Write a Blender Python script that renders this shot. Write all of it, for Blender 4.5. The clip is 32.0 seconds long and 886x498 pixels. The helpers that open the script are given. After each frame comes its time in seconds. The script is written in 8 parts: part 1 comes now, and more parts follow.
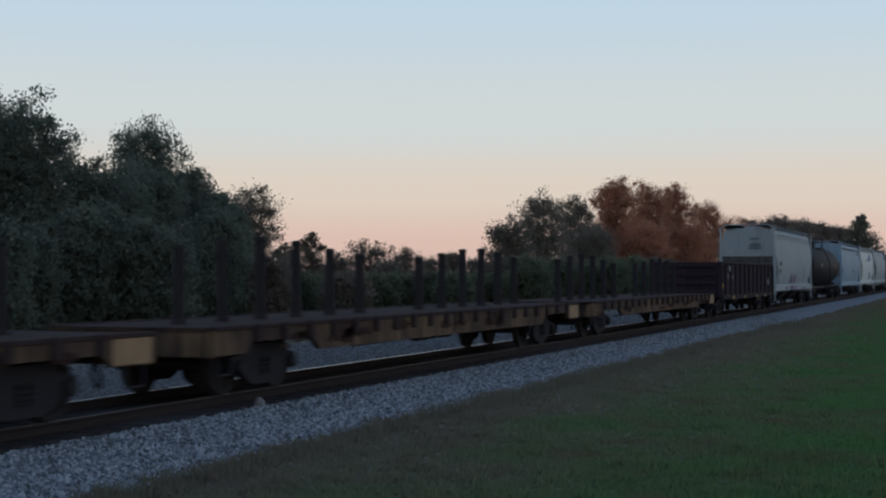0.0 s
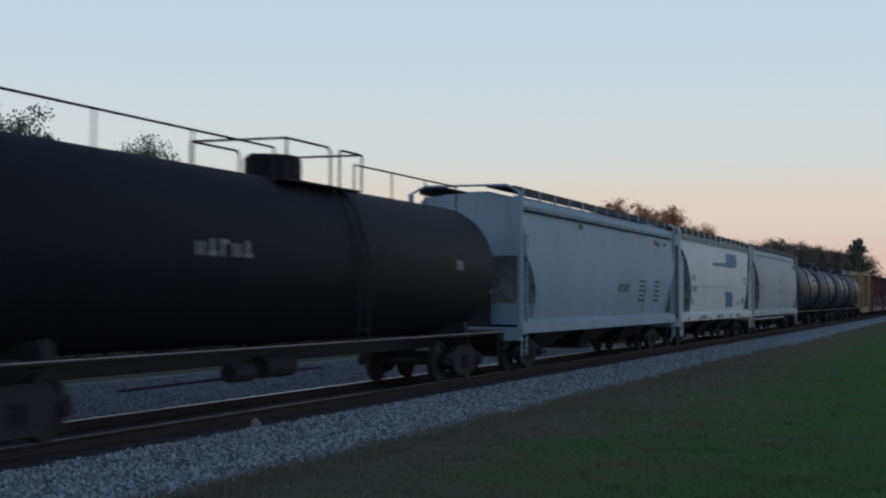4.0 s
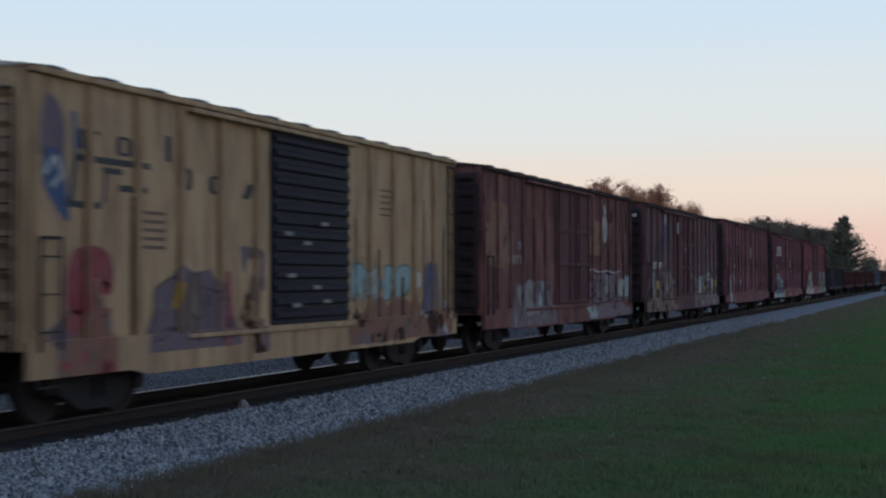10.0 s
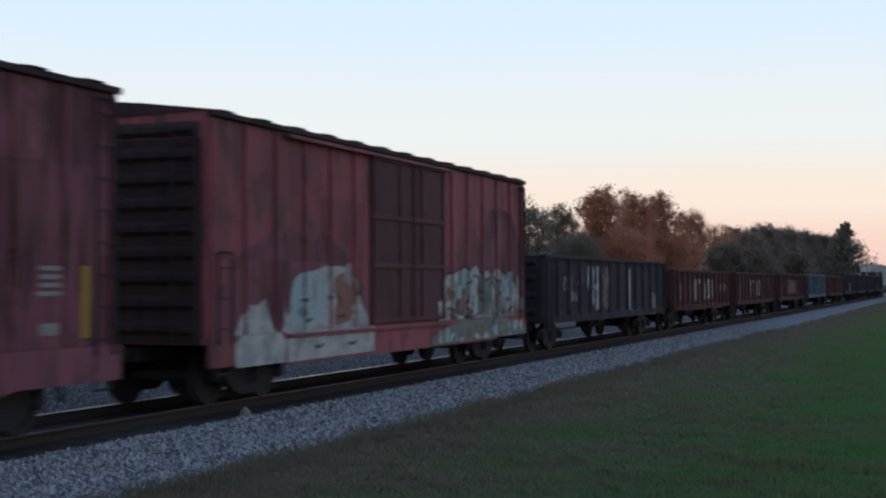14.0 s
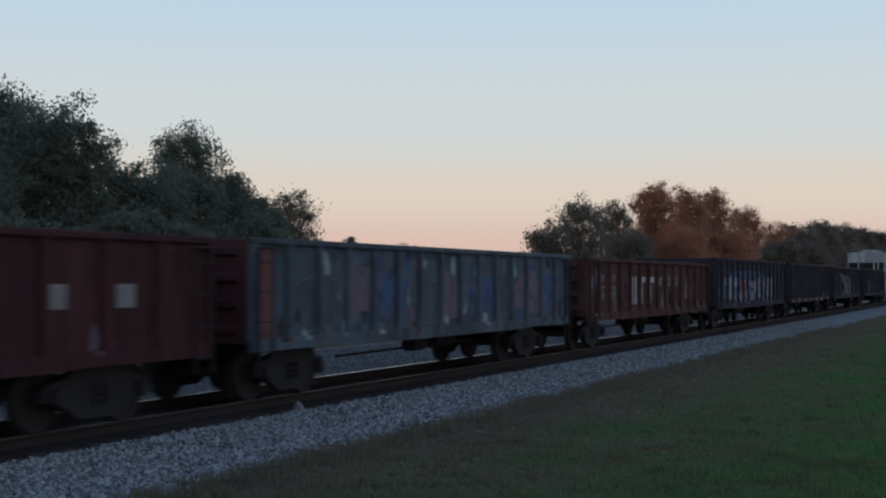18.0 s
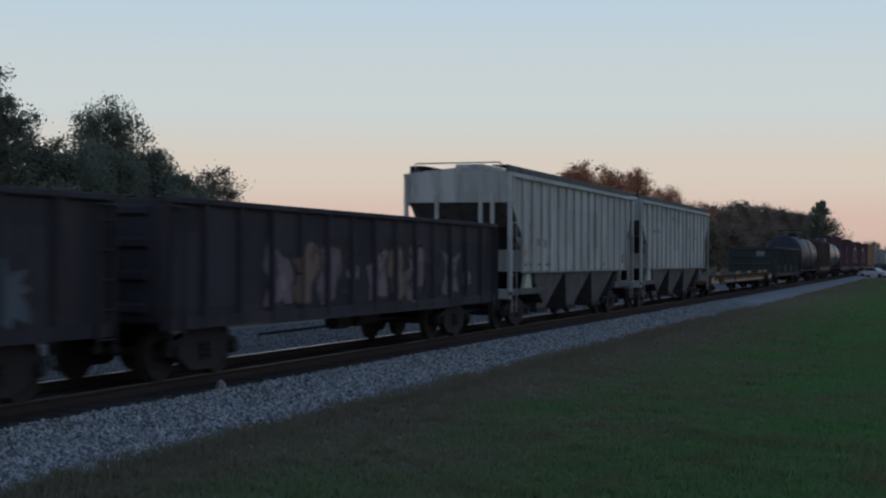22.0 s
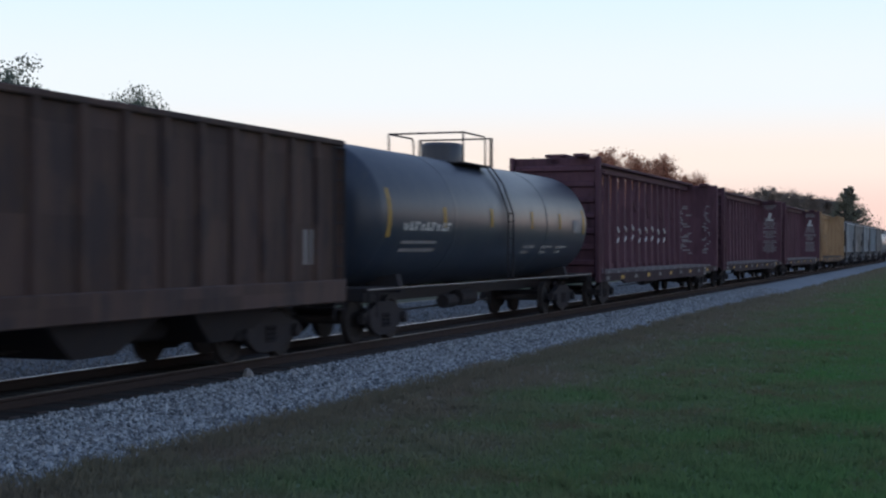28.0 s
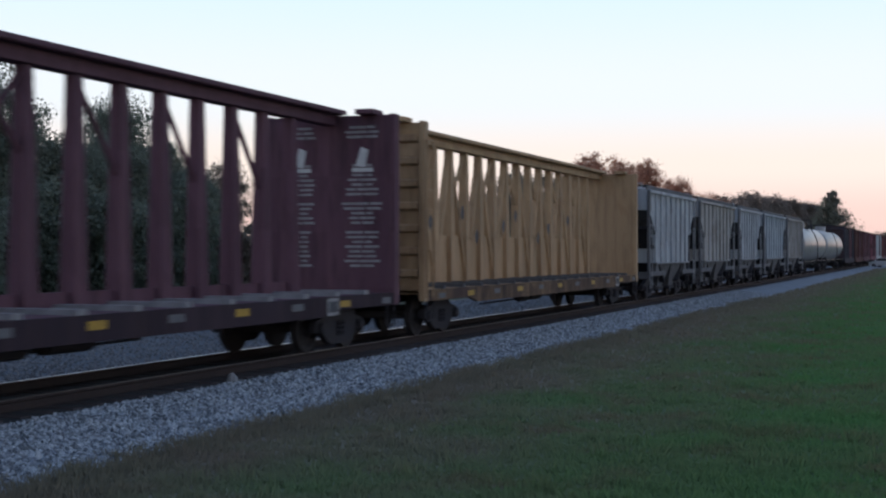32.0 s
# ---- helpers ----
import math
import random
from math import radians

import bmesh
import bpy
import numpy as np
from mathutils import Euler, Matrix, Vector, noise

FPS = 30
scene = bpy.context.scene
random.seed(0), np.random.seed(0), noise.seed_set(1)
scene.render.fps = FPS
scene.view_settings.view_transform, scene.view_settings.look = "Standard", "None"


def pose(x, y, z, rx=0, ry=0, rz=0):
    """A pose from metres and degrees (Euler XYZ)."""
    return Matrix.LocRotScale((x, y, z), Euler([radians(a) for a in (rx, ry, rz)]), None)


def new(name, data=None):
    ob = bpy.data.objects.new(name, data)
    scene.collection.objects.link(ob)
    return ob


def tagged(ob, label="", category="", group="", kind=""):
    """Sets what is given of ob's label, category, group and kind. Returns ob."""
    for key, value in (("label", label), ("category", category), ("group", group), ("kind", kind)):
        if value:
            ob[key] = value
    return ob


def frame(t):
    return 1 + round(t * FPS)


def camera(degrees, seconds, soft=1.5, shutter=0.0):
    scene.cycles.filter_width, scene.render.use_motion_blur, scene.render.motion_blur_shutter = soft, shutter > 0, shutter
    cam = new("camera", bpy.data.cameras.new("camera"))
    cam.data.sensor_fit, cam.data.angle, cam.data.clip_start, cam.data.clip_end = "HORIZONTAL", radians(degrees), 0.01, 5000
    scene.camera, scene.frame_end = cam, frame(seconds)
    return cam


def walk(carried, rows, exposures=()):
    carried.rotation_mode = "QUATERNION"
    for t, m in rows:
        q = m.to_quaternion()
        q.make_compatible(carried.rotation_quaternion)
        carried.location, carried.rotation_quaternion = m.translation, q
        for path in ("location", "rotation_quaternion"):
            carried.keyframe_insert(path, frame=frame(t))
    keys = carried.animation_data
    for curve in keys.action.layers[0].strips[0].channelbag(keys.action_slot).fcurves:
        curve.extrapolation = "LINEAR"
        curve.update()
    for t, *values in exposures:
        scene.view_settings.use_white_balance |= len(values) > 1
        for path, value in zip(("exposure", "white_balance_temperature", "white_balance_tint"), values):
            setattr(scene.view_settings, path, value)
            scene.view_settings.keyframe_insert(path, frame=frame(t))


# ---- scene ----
# World: the track runs along +X at y = TRACK_Y, rail tops at z = 0; the train rolls towards -X.
TRACK_Y = 12.04
EYE = (0.0, 0.0, 1.905)
cam = camera(35.22, 32.0, soft=2.2, shutter=0.28)

# seconds, heading from +X towards +Y, pitch, lean (degrees)
LOOKS = [
    (0.0, 20.987, 1.077, -0.028), (0.5, 21.054, 1.269, 0.175), (1.0, 20.693, 1.642, 0.381),
    (1.5, 20.797, 1.568, 0.424), (2.0, 20.652, 1.757, 0.483), (2.5, 20.807, 1.936, 0.518),
    (3.0, 20.877, 1.985, 0.332), (3.5, 20.993, 2.011, 0.283), (5.5, 20.168, 1.751, 0.385),
    (6.0, 20.166, 1.764, 0.340), (6.5, 20.151, 1.662, 0.161), (7.0, 20.298, 1.511, 0.221),
    (7.5, 20.339, 1.382, 0.168), (8.0, 20.296, 1.449, 0.192), (8.5, 20.326, 1.290, 0.029),
    (9.0, 20.280, 1.187, 0.020), (9.5, 20.380, 1.096, 0.008), (10.0, 20.331, 1.152, -0.094),
    (10.5, 20.558, 1.235, -0.325), (11.0, 20.621, 1.500, -0.189), (11.5, 20.464, 1.509, -0.197),
    (12.0, 20.624, 1.496, -0.238), (12.5, 20.791, 1.450, -0.286), (13.0, 20.580, 1.449, -0.332),
    (13.5, 20.577, 1.372, -0.404), (14.0, 20.395, 1.447, -0.224), (14.5, 20.257, 1.494, -0.167),
    (16.5, 20.413, 1.465, -0.234), (17.0, 21.370, 1.598, 0.065), (17.5, 22.503, 1.402, 0.056),
    (18.0, 22.560, 1.277, 0.081), (18.5, 22.121, 1.328, 0.060), (19.0, 21.924, 1.109, -0.060),
    (19.5, 21.389, 1.359, 0.008), (20.0, 21.069, 1.242, 0.172), (20.5, 20.816, 1.017, 0.096),
    (21.0, 20.314, 0.897, 0.218), (21.5, 19.251, 0.858, 0.253), (22.0, 19.450, 0.407, 0.297),
    (22.5, 19.404, 0.238, 0.336), (23.0, 19.585, 0.126, 0.458), (23.5, 19.840, -0.092, 0.428),
    (24.0, 20.178, -0.342, 0.385), (24.5, 20.174, -0.305, 0.456), (26.5, 20.558, -0.643, 0.082),
    (27.0, 20.692, -0.369, 0.152), (27.5, 20.624, -0.249, 0.041), (28.0, 20.513, -0.089, 0.052),
    (28.5, 20.375, -0.137, -0.070), (29.0, 20.470, -0.250, -0.086), (29.5, 20.372, -0.008, 0.009),
    (30.0, 20.064, 0.245, -0.053), (30.5, 19.884, 0.137, 0.005), (31.0, 19.768, -0.069, -0.057),
    (31.5, 19.711, 0.051, 0.114), (32.0, 19.879, 0.084, 0.031),
]


def view(a, p, r):
    return Matrix.Translation(EYE) @ pose(0, 0, 0, 90 + p, 0, a - 90) @ pose(0, 0, 0, 0, 0, r)


walk(cam, [(t, view(a, p, r)) for t, a, p, r in LOOKS],
     exposures=[(0, 0.02, 6500, 10), (2.0, 0.02, 6500, 10), (3, -0.03, 6450, 10), (3.5, -0.01, 6450, 10), (6, 0.16, 6500, 10), (8, 0.17, 6500, 10), (9, 0.2, 6500, 10), (10, 0.24, 6550, 12),
                (11, 0.32, 6600, 13), (12, 0.42, 6580, 14), (14, 0.43, 6580, 13), (16.5, 0.06, 6500, 10), (20, 0.0, 6500, 10), (22, -0.06, 6450, 9), (23, 0.16, 6450, 10), (24, 0.38, 6450, 11), (27, 0.53, 6280, 14), (32, 0.56, 6280, 15)])


def travelled(t):
    """Metres the train has rolled after t seconds."""
    return 21.4218 * t - 0.002342 * t ** 2 + 0.00016539 * t ** 3 - 4.157e-6 * t ** 4


# ---- light: the sky after sunset, paler and warmer towards the horizon ----
world = bpy.data.worlds.new("dusk_sky")
scene.world = world
world.use_nodes = True
wn, wl = world.node_tree.nodes, world.node_tree.links
wn.clear()
coord = wn.new("ShaderNodeTexCoord")
split = wn.new("ShaderNodeSeparateXYZ")
wl.new(coord.outputs["Generated"], split.inputs[0])
ramp = wn.new("ShaderNodeValToRGB")
wl.new(split.outputs["Z"], ramp.inputs[0])
ramp.color_ramp.interpolation = "EASE"
stops = [(0.0, (0.60, 0.42, 0.37)), (0.022, (0.70, 0.505, 0.43)), (0.06, (0.71, 0.62, 0.53)), (0.11, (0.62, 0.67, 0.67)), (0.2, (0.515, 0.65, 0.76)), (0.36, (0.22, 0.31, 0.46)), (1.0, (0.10, 0.15, 0.27))]
for i, (at, col) in enumerate(stops):
    el = ramp.color_ramp.elements[i] if i < 2 else ramp.color_ramp.elements.new(at)
    el.position, el.color = at, (*col, 1)
back = wn.new("ShaderNodeBackground")
back.inputs["Strength"].default_value = 1.0
wl.new(ramp.outputs[0], back.inputs[0])
wout = wn.new("ShaderNodeOutputWorld")
wl.new(back.outputs[0], wout.inputs[0])


# ---- materials ----
def mat(name, base, rough=0.7, metal=0.0, second=None, scale=1.5, amount=0.5, dirt=None, dirt_amount=0.35, bump=0.15, grain=40.0, streak=False, spec=0.4):
    """Paint, wood, stone...: a base colour broken by large stains and fine grain, in metres of its thing."""
    m = bpy.data.materials.new(name)
    m.use_nodes = True
    nt = m.node_tree
    n, l = nt.nodes, nt.links
    b = n["Principled BSDF"]
    b.inputs["Roughness"].default_value = rough
    b.inputs["Metallic"].default_value = metal
    b.inputs["Specular IOR Level"].default_value = spec
    tc = n.new("ShaderNodeTexCoord")
    info = n.new("ShaderNodeObjectInfo")
    mp = n.new("ShaderNodeMapping")
    mp.inputs["Scale"].default_value = (1, 1, 0.22) if streak else (1, 1, 1)
    l.new(tc.outputs["Object"], mp.inputs[0])
    big = n.new("ShaderNodeTexNoise")
    big.inputs["Scale"].default_value, big.inputs["Detail"].default_value = scale, 6
    l.new(mp.outputs[0], big.inputs["Vector"])
    r1 = n.new("ShaderNodeValToRGB")
    r1.color_ramp.elements[0].position, r1.color_ramp.elements[1].position = 0.36, 0.66
    l.new(big.outputs["Fac"], r1.inputs[0])
    mix = n.new("ShaderNodeMix")
    mix.data_type = "RGBA"
    second = second or tuple(c * 0.72 for c in base)
    mix.inputs["A"].default_value, mix.inputs["B"].default_value = (*base, 1), (*second, 1)
    k = n.new("ShaderNodeMath")
    k.operation, k.inputs[1].default_value = "MULTIPLY", amount
    l.new(r1.outputs[0], k.inputs[0])
    l.new(k.outputs[0], mix.inputs["Factor"])
    fine = n.new("ShaderNodeTexNoise")
    fine.inputs["Scale"].default_value, fine.inputs["Detail"].default_value = grain, 3
    l.new(tc.outputs["Object"], fine.inputs["Vector"])
    hue = n.new("ShaderNodeHueSaturation")
    l.new(mix.outputs["Result"], hue.inputs["Color"])
    vmap = n.new("ShaderNodeMapRange")
    vmap.inputs["To Min"].default_value, vmap.inputs["To Max"].default_value = 0.82, 1.18
    add = n.new("ShaderNodeMath")
    add.operation = "ADD"
    rv = n.new("ShaderNodeMath")
    rv.operation, rv.inputs[1].default_value = "MULTIPLY_ADD", 0.25
    rv.inputs[2].default_value = -0.125
    l.new(info.outputs["Random"], rv.inputs[0])
    l.new(fine.outputs["Fac"], add.inputs[0])
    l.new(rv.outputs[0], add.inputs[1])
    l.new(add.outputs[0], vmap.inputs["Value"])
    l.new(vmap.outputs[0], hue.inputs["Value"])
    last = hue.outputs[0]
    if dirt:
        dn = n.new("ShaderNodeTexNoise")
        dn.inputs["Scale"].default_value, dn.inputs["Detail"].default_value = scale * 3.1, 8
        mp2 = n.new("ShaderNodeMapping")
        mp2.inputs["Scale"].default_value = (1.6, 1.6, 0.3) if streak else (1, 1, 1)
        mp2.inputs["Location"].default_value = (3.3, 1.7, 0.4)
        l.new(tc.outputs["Object"], mp2.inputs[0])
        l.new(mp2.outputs[0], dn.inputs["Vector"])
        r2 = n.new("ShaderNodeValToRGB")
        r2.color_ramp.elements[0].position, r2.color_ramp.elements[1].position = 0.5, 0.72
        l.new(dn.outputs["Fac"], r2.inputs[0])
        k2 = n.new("ShaderNodeMath")
        k2.operation, k2.inputs[1].default_value = "MULTIPLY", dirt_amount * 1.6
        k2.use_clamp = True
        l.new(r2.outputs[0], k2.inputs[0])
        mix2 = n.new("ShaderNodeMix")
        mix2.data_type = "RGBA"
        mix2.inputs["B"].default_value = (*dirt, 1)
        l.new(last, mix2.inputs["A"])
        l.new(k2.outputs[0], mix2.inputs["Factor"])
        last = mix2.outputs["Result"]
    l.new(last, b.inputs["Base Color"])
    if bump:
        bp = n.new("ShaderNodeBump")
        bp.inputs["Strength"].default_value, bp.inputs["Distance"].default_value = bump, 0.02
        l.new(fine.outputs["Fac"], bp.inputs["Height"])
        l.new(bp.outputs[0], b.inputs["Normal"])
    return m



def lawn_mat(name, base, second, scale, grain, bump):
    """Grass that browns in patches and along the edge of the gravel."""
    m = mat(name, base, 0.9, second=second, scale=scale, amount=0.7, bump=bump, grain=grain, spec=0.1, dirt=(0.20, 0.155, 0.10), dirt_amount=0.5)
    n, l = m.node_tree.nodes, m.node_tree.links
    b = n["Principled BSDF"]
    src = b.inputs["Base Color"].links[0].from_socket
    tc = n.new("ShaderNodeTexCoord")
    sp = n.new("ShaderNodeSeparateXYZ")
    l.new(tc.outputs["Object"], sp.inputs[0])
    nz = n.new("ShaderNodeTexNoise")
    nz.inputs["Scale"].default_value, nz.inputs["Detail"].default_value = 0.45, 5
    l.new(tc.outputs["Object"], nz.inputs["Vector"])
    ma = n.new("ShaderNodeMath")
    ma.operation, ma.inputs[1].default_value = "MULTIPLY_ADD", 5.0
    l.new(nz.outputs["Fac"], ma.inputs[0])
    l.new(sp.outputs["Y"], ma.inputs[2])
    mr = n.new("ShaderNodeMapRange")
    mr.inputs["From Min"].default_value, mr.inputs["From Max"].default_value = 5.6, 10.2
    mr.inputs["To Max"].default_value = 0.85
    l.new(ma.outputs[0], mr.inputs["Value"])
    mx = n.new("ShaderNodeMix")
    mx.data_type = "RGBA"
    mx.inputs["B"].default_value = (0.245, 0.206, 0.165, 1)
    l.new(mr.outputs[0], mx.inputs["Factor"])
    l.new(src, mx.inputs["A"])
    l.new(mx.outputs["Result"], b.inputs["Base Color"])
    return m


def weathered(m, tone=0.2, pitch=1.05, blotch=None, blotch_amount=0.5, runs=None, runs_amount=0.35):
    """Panels that have faded unevenly, ragged blotches and thin vertical runs over a paint."""
    n, l = m.node_tree.nodes, m.node_tree.links
    b = n["Principled BSDF"]
    last = b.inputs["Base Color"].links[0].from_socket
    tc, info = n.new("ShaderNodeTexCoord"), n.new("ShaderNodeObjectInfo")
    far = n.new("ShaderNodeMath")
    far.operation, far.inputs[1].default_value = "MULTIPLY", 70.0
    l.new(info.outputs["Random"], far.inputs[0])
    shift = n.new("ShaderNodeVectorMath")
    shift.operation = "ADD"
    l.new(tc.outputs["Object"], shift.inputs[0])
    l.new(far.outputs[0], shift.inputs[1])
    if tone:
        snap = n.new("ShaderNodeVectorMath")
        snap.operation, snap.inputs[1].default_value = "SNAP", (pitch, 9.0, 1.15)
        l.new(tc.outputs["Object"], snap.inputs[0])
        wn = n.new("ShaderNodeTexWhiteNoise")
        wn.noise_dimensions = "4D"
        l.new(snap.outputs[0], wn.inputs["Vector"])
        l.new(far.outputs[0], wn.inputs["W"])
        mr = n.new("ShaderNodeMapRange")
        mr.inputs["To Min"].default_value, mr.inputs["To Max"].default_value = 1 - tone, 1 + tone
        l.new(wn.outputs["Value"], mr.inputs["Value"])
        hs = n.new("ShaderNodeHueSaturation")
        l.new(mr.outputs[0], hs.inputs["Value"])
        l.new(last, hs.inputs["Color"])
        last = hs.outputs[0]
    for colour, amount, stretch, scale, lo, hi in ((blotch, blotch_amount, (0.9, 0.9, 0.55), 1.3, 0.53, 0.60), (runs, runs_amount, (1.0, 1.0, 0.07), 5.5, 0.50, 0.68)):
        if not colour:
            continue
        mp = n.new("ShaderNodeMapping")
        mp.inputs["Scale"].default_value = stretch
        l.new(shift.outputs[0], mp.inputs[0])
        nz = n.new("ShaderNodeTexNoise")
        nz.inputs["Scale"].default_value, nz.inputs["Detail"].default_value, nz.inputs["Roughness"].default_value = scale, 9, 0.62
        l.new(mp.outputs[0], nz.inputs["Vector"])
        mr = n.new("ShaderNodeMapRange")
        mr.inputs["From Min"].default_value, mr.inputs["From Max"].default_value, mr.inputs["To Max"].default_value = lo, hi, amount
        l.new(nz.outputs["Fac"], mr.inputs["Value"])
        mx = n.new("ShaderNodeMix")
        mx.data_type = "RGBA"
        mx.inputs["B"].default_value = (*colour, 1)
        l.new(mr.outputs[0], mx.inputs["Factor"])
        l.new(last, mx.inputs["A"])
        last = mx.outputs["Result"]
    l.new(last, b.inputs["Base Color"])
    return m


GRIME = (0.035, 0.032, 0.032)
M = {}
M["steel_dark"] = mat("dark_running_gear", (0.038, 0.037, 0.043), 0.85, 0.0, second=(0.050, 0.043, 0.043), scale=4, spec=0.12)
M["wheel"] = mat("wheel_steel", (0.040, 0.038, 0.041), 0.75, 0.1, second=(0.048, 0.040, 0.037), scale=8, spec=0.12)
M["rail_rust"] = mat("rusty_rail", (0.042, 0.034, 0.034), 0.9, 0.0, second=(0.055, 0.040, 0.037), scale=5, spec=0.12)
M["rail_top"] = mat("polished_rail", (0.55, 0.55, 0.57), 0.3, 1.0, second=(0.45, 0.43, 0.42), bump=0.02)
M["rail_dull"] = mat("dim_reflection_rail", (0.20, 0.19, 0.19), 0.5, 0.9, second=(0.10, 0.085, 0.08), scale=6, bump=0.02)
M["tie"] = mat("weathered_tie", (0.066, 0.056, 0.056), 0.9, second=(0.082, 0.066, 0.062), scale=6, bump=0.5, grain=30, spec=0.12)
M["white"] = mat("chalky_white_paint", (0.68, 0.71, 0.69), 0.6, dirt=(0.42, 0.41, 0.38), dirt_amount=0.14, streak=True, second=(0.60, 0.635, 0.62), scale=0.5)
M["grey"] = mat("light_grey_paint", (0.41, 0.45, 0.465), 0.6, dirt=(0.24, 0.22, 0.20), dirt_amount=0.25, streak=True, scale=0.7)
M["paleblue"] = mat("pale_blue_paint", (0.29, 0.41, 0.51), 0.6, dirt=(0.21, 0.26, 0.30), dirt_amount=0.25, streak=True, scale=0.7)
M["black"] = mat("black_tank_paint", (0.016, 0.015, 0.020), 0.65, second=(0.022, 0.020, 0.026), dirt=(0.03, 0.026, 0.028), dirt_amount=0.25, streak=True, spec=0.1, bump=0.05)
M["slate_black"] = mat("blue_grey_black_tank_paint", (0.025, 0.031, 0.048), 0.5, second=(0.033, 0.039, 0.056), dirt=(0.048, 0.050, 0.060), dirt_amount=0.3, streak=True, spec=0.2, bump=0.05)
M["navy"] = mat("blue_black_tank_paint", (0.024, 0.036, 0.060), 0.36, second=(0.05, 0.06, 0.08), dirt=(0.08, 0.08, 0.08), dirt_amount=0.2, streak=True, spec=0.5, bump=0.05)
M["brown"] = mat("oxide_red_paint", (0.205, 0.088, 0.084), 0.75, second=(0.125, 0.062, 0.068), dirt=(0.06, 0.035, 0.03), amount=0.9, dirt_amount=0.6, streak=True, scale=0.9, spec=0.12)
M["darkbrown"] = mat("dark_oxide_paint", (0.105, 0.056, 0.068), 0.8, second=(0.155, 0.074, 0.082), dirt=(0.05, 0.04, 0.045), amount=0.9, dirt_amount=0.6, streak=True, scale=1.1, spec=0.12)
M["maroon"] = mat("maroon_paint", (0.230, 0.086, 0.112), 0.72, second=(0.155, 0.067, 0.088), dirt=(0.05, 0.03, 0.03), amount=0.9, dirt_amount=0.6, streak=True, scale=0.9, spec=0.12)
M["red"] = mat("faded_red_paint", (0.30, 0.072, 0.092), 0.75, second=(0.20, 0.062, 0.078), dirt=(0.08, 0.04, 0.035), amount=0.9, dirt_amount=0.6, streak=True, scale=0.8)
M["yellow"] = mat("faded_yellow_paint", (0.49, 0.345, 0.205), 0.75, second=(0.39, 0.26, 0.155), dirt=(0.15, 0.08, 0.055), dirt_amount=0.4, streak=True, scale=0.8)
M["ochre"] = mat("ochre_paint", (0.42, 0.275, 0.150), 0.75, second=(0.33, 0.21, 0.115), dirt=(0.13, 0.075, 0.04), dirt_amount=0.3, streak=True, scale=0.8)
M["gonred"] = mat("gondola_red_paint", (0.088, 0.032, 0.034), 0.8, second=(0.065, 0.028, 0.032), dirt=(0.035, 0.02, 0.02), amount=0.9, dirt_amount=0.6, streak=True, scale=0.9, spec=0.12)
M["gonblack"] = mat("black_gondola_paint", (0.037, 0.038, 0.051), 0.8, second=(0.052, 0.046, 0.058), dirt=(0.075, 0.054, 0.056), dirt_amount=0.3, streak=True, scale=1.0, spec=0.12)
M["gongreen"] = mat("dark_green_paint", (0.034, 0.046, 0.052), 0.75, second=(0.040, 0.048, 0.052), dirt=(0.06, 0.05, 0.04), dirt_amount=0.25, streak=True, scale=1.0, spec=0.12)
M["gonblue"] = mat("painted_over_blue", (0.072, 0.112, 0.155), 0.8, second=(0.045, 0.058, 0.080), dirt=(0.12, 0.085, 0.08), dirt_amount=0.6, scale=1.6)
M["rusty"] = mat("rusted_plate", (0.115, 0.048, 0.046), 0.85, second=(0.052, 0.028, 0.030), dirt=(0.12, 0.065, 0.042), amount=0.9, dirt_amount=0.6, streak=True, scale=1.2, spec=0.12)
M["rusty_tall"] = mat("rusted_hopper_plate", (0.072, 0.046, 0.042), 0.85, second=(0.048, 0.035, 0.036), dirt=(0.105, 0.068, 0.048), dirt_amount=0.35, streak=True, scale=1.2)
M["plum"] = mat("dark_plum_paint", (0.038, 0.027, 0.036), 0.8, second=(0.043, 0.028, 0.034), dirt=(0.02, 0.016, 0.018), dirt_amount=0.4, streak=True, scale=1.1, spec=0.12)
M["deck"] = mat("weathered_deck", (0.060, 0.040, 0.038), 0.9, second=(0.036, 0.027, 0.027), scale=1.5, spec=0.12)
M["flatyellow"] = mat("worn_yellow_paint", (0.20, 0.13, 0.075), 0.8, second=(0.085, 0.055, 0.045), amount=1.0, dirt=(0.03, 0.022, 0.02), dirt_amount=0.65, scale=1.1, streak=True, spec=0.12)
M["mark_white"] = mat("white_marking", (0.62, 0.62, 0.60), 0.7, second=(0.40, 0.40, 0.40), scale=3)
M["mark_dim"] = mat("faded_marking", (0.30, 0.29, 0.29), 0.7, second=(0.18, 0.17, 0.17), scale=4)
M["mark_dark"] = mat("dark_marking", (0.06, 0.065, 0.075), 0.7, scale=4)
M["mark_blue"] = mat("blue_marking", (0.05, 0.175, 0.32), 0.6, scale=2)
M["mark_yellow"] = mat("reflective_yellow", (0.40, 0.24, 0.03), 0.6, scale=4)
M["mark_amber"] = mat("dull_amber_reflector", (0.17, 0.115, 0.035), 0.6, scale=4)
M["mark_faint"] = mat("nearly_gone_marking", (0.13, 0.132, 0.14), 0.7, second=(0.07, 0.07, 0.08), scale=4)
M["mark_orange"] = mat("orange_marking", (0.42, 0.12, 0.04), 0.6, scale=4)
M["spray_white"] = mat("sprayed_white", (0.50, 0.51, 0.50), 0.75, second=(0.28, 0.31, 0.31), scale=3.5, amount=0.9)
M["spray_blue"] = mat("sprayed_blue", (0.05, 0.10, 0.23), 0.75, second=(0.11, 0.15, 0.24), scale=3)
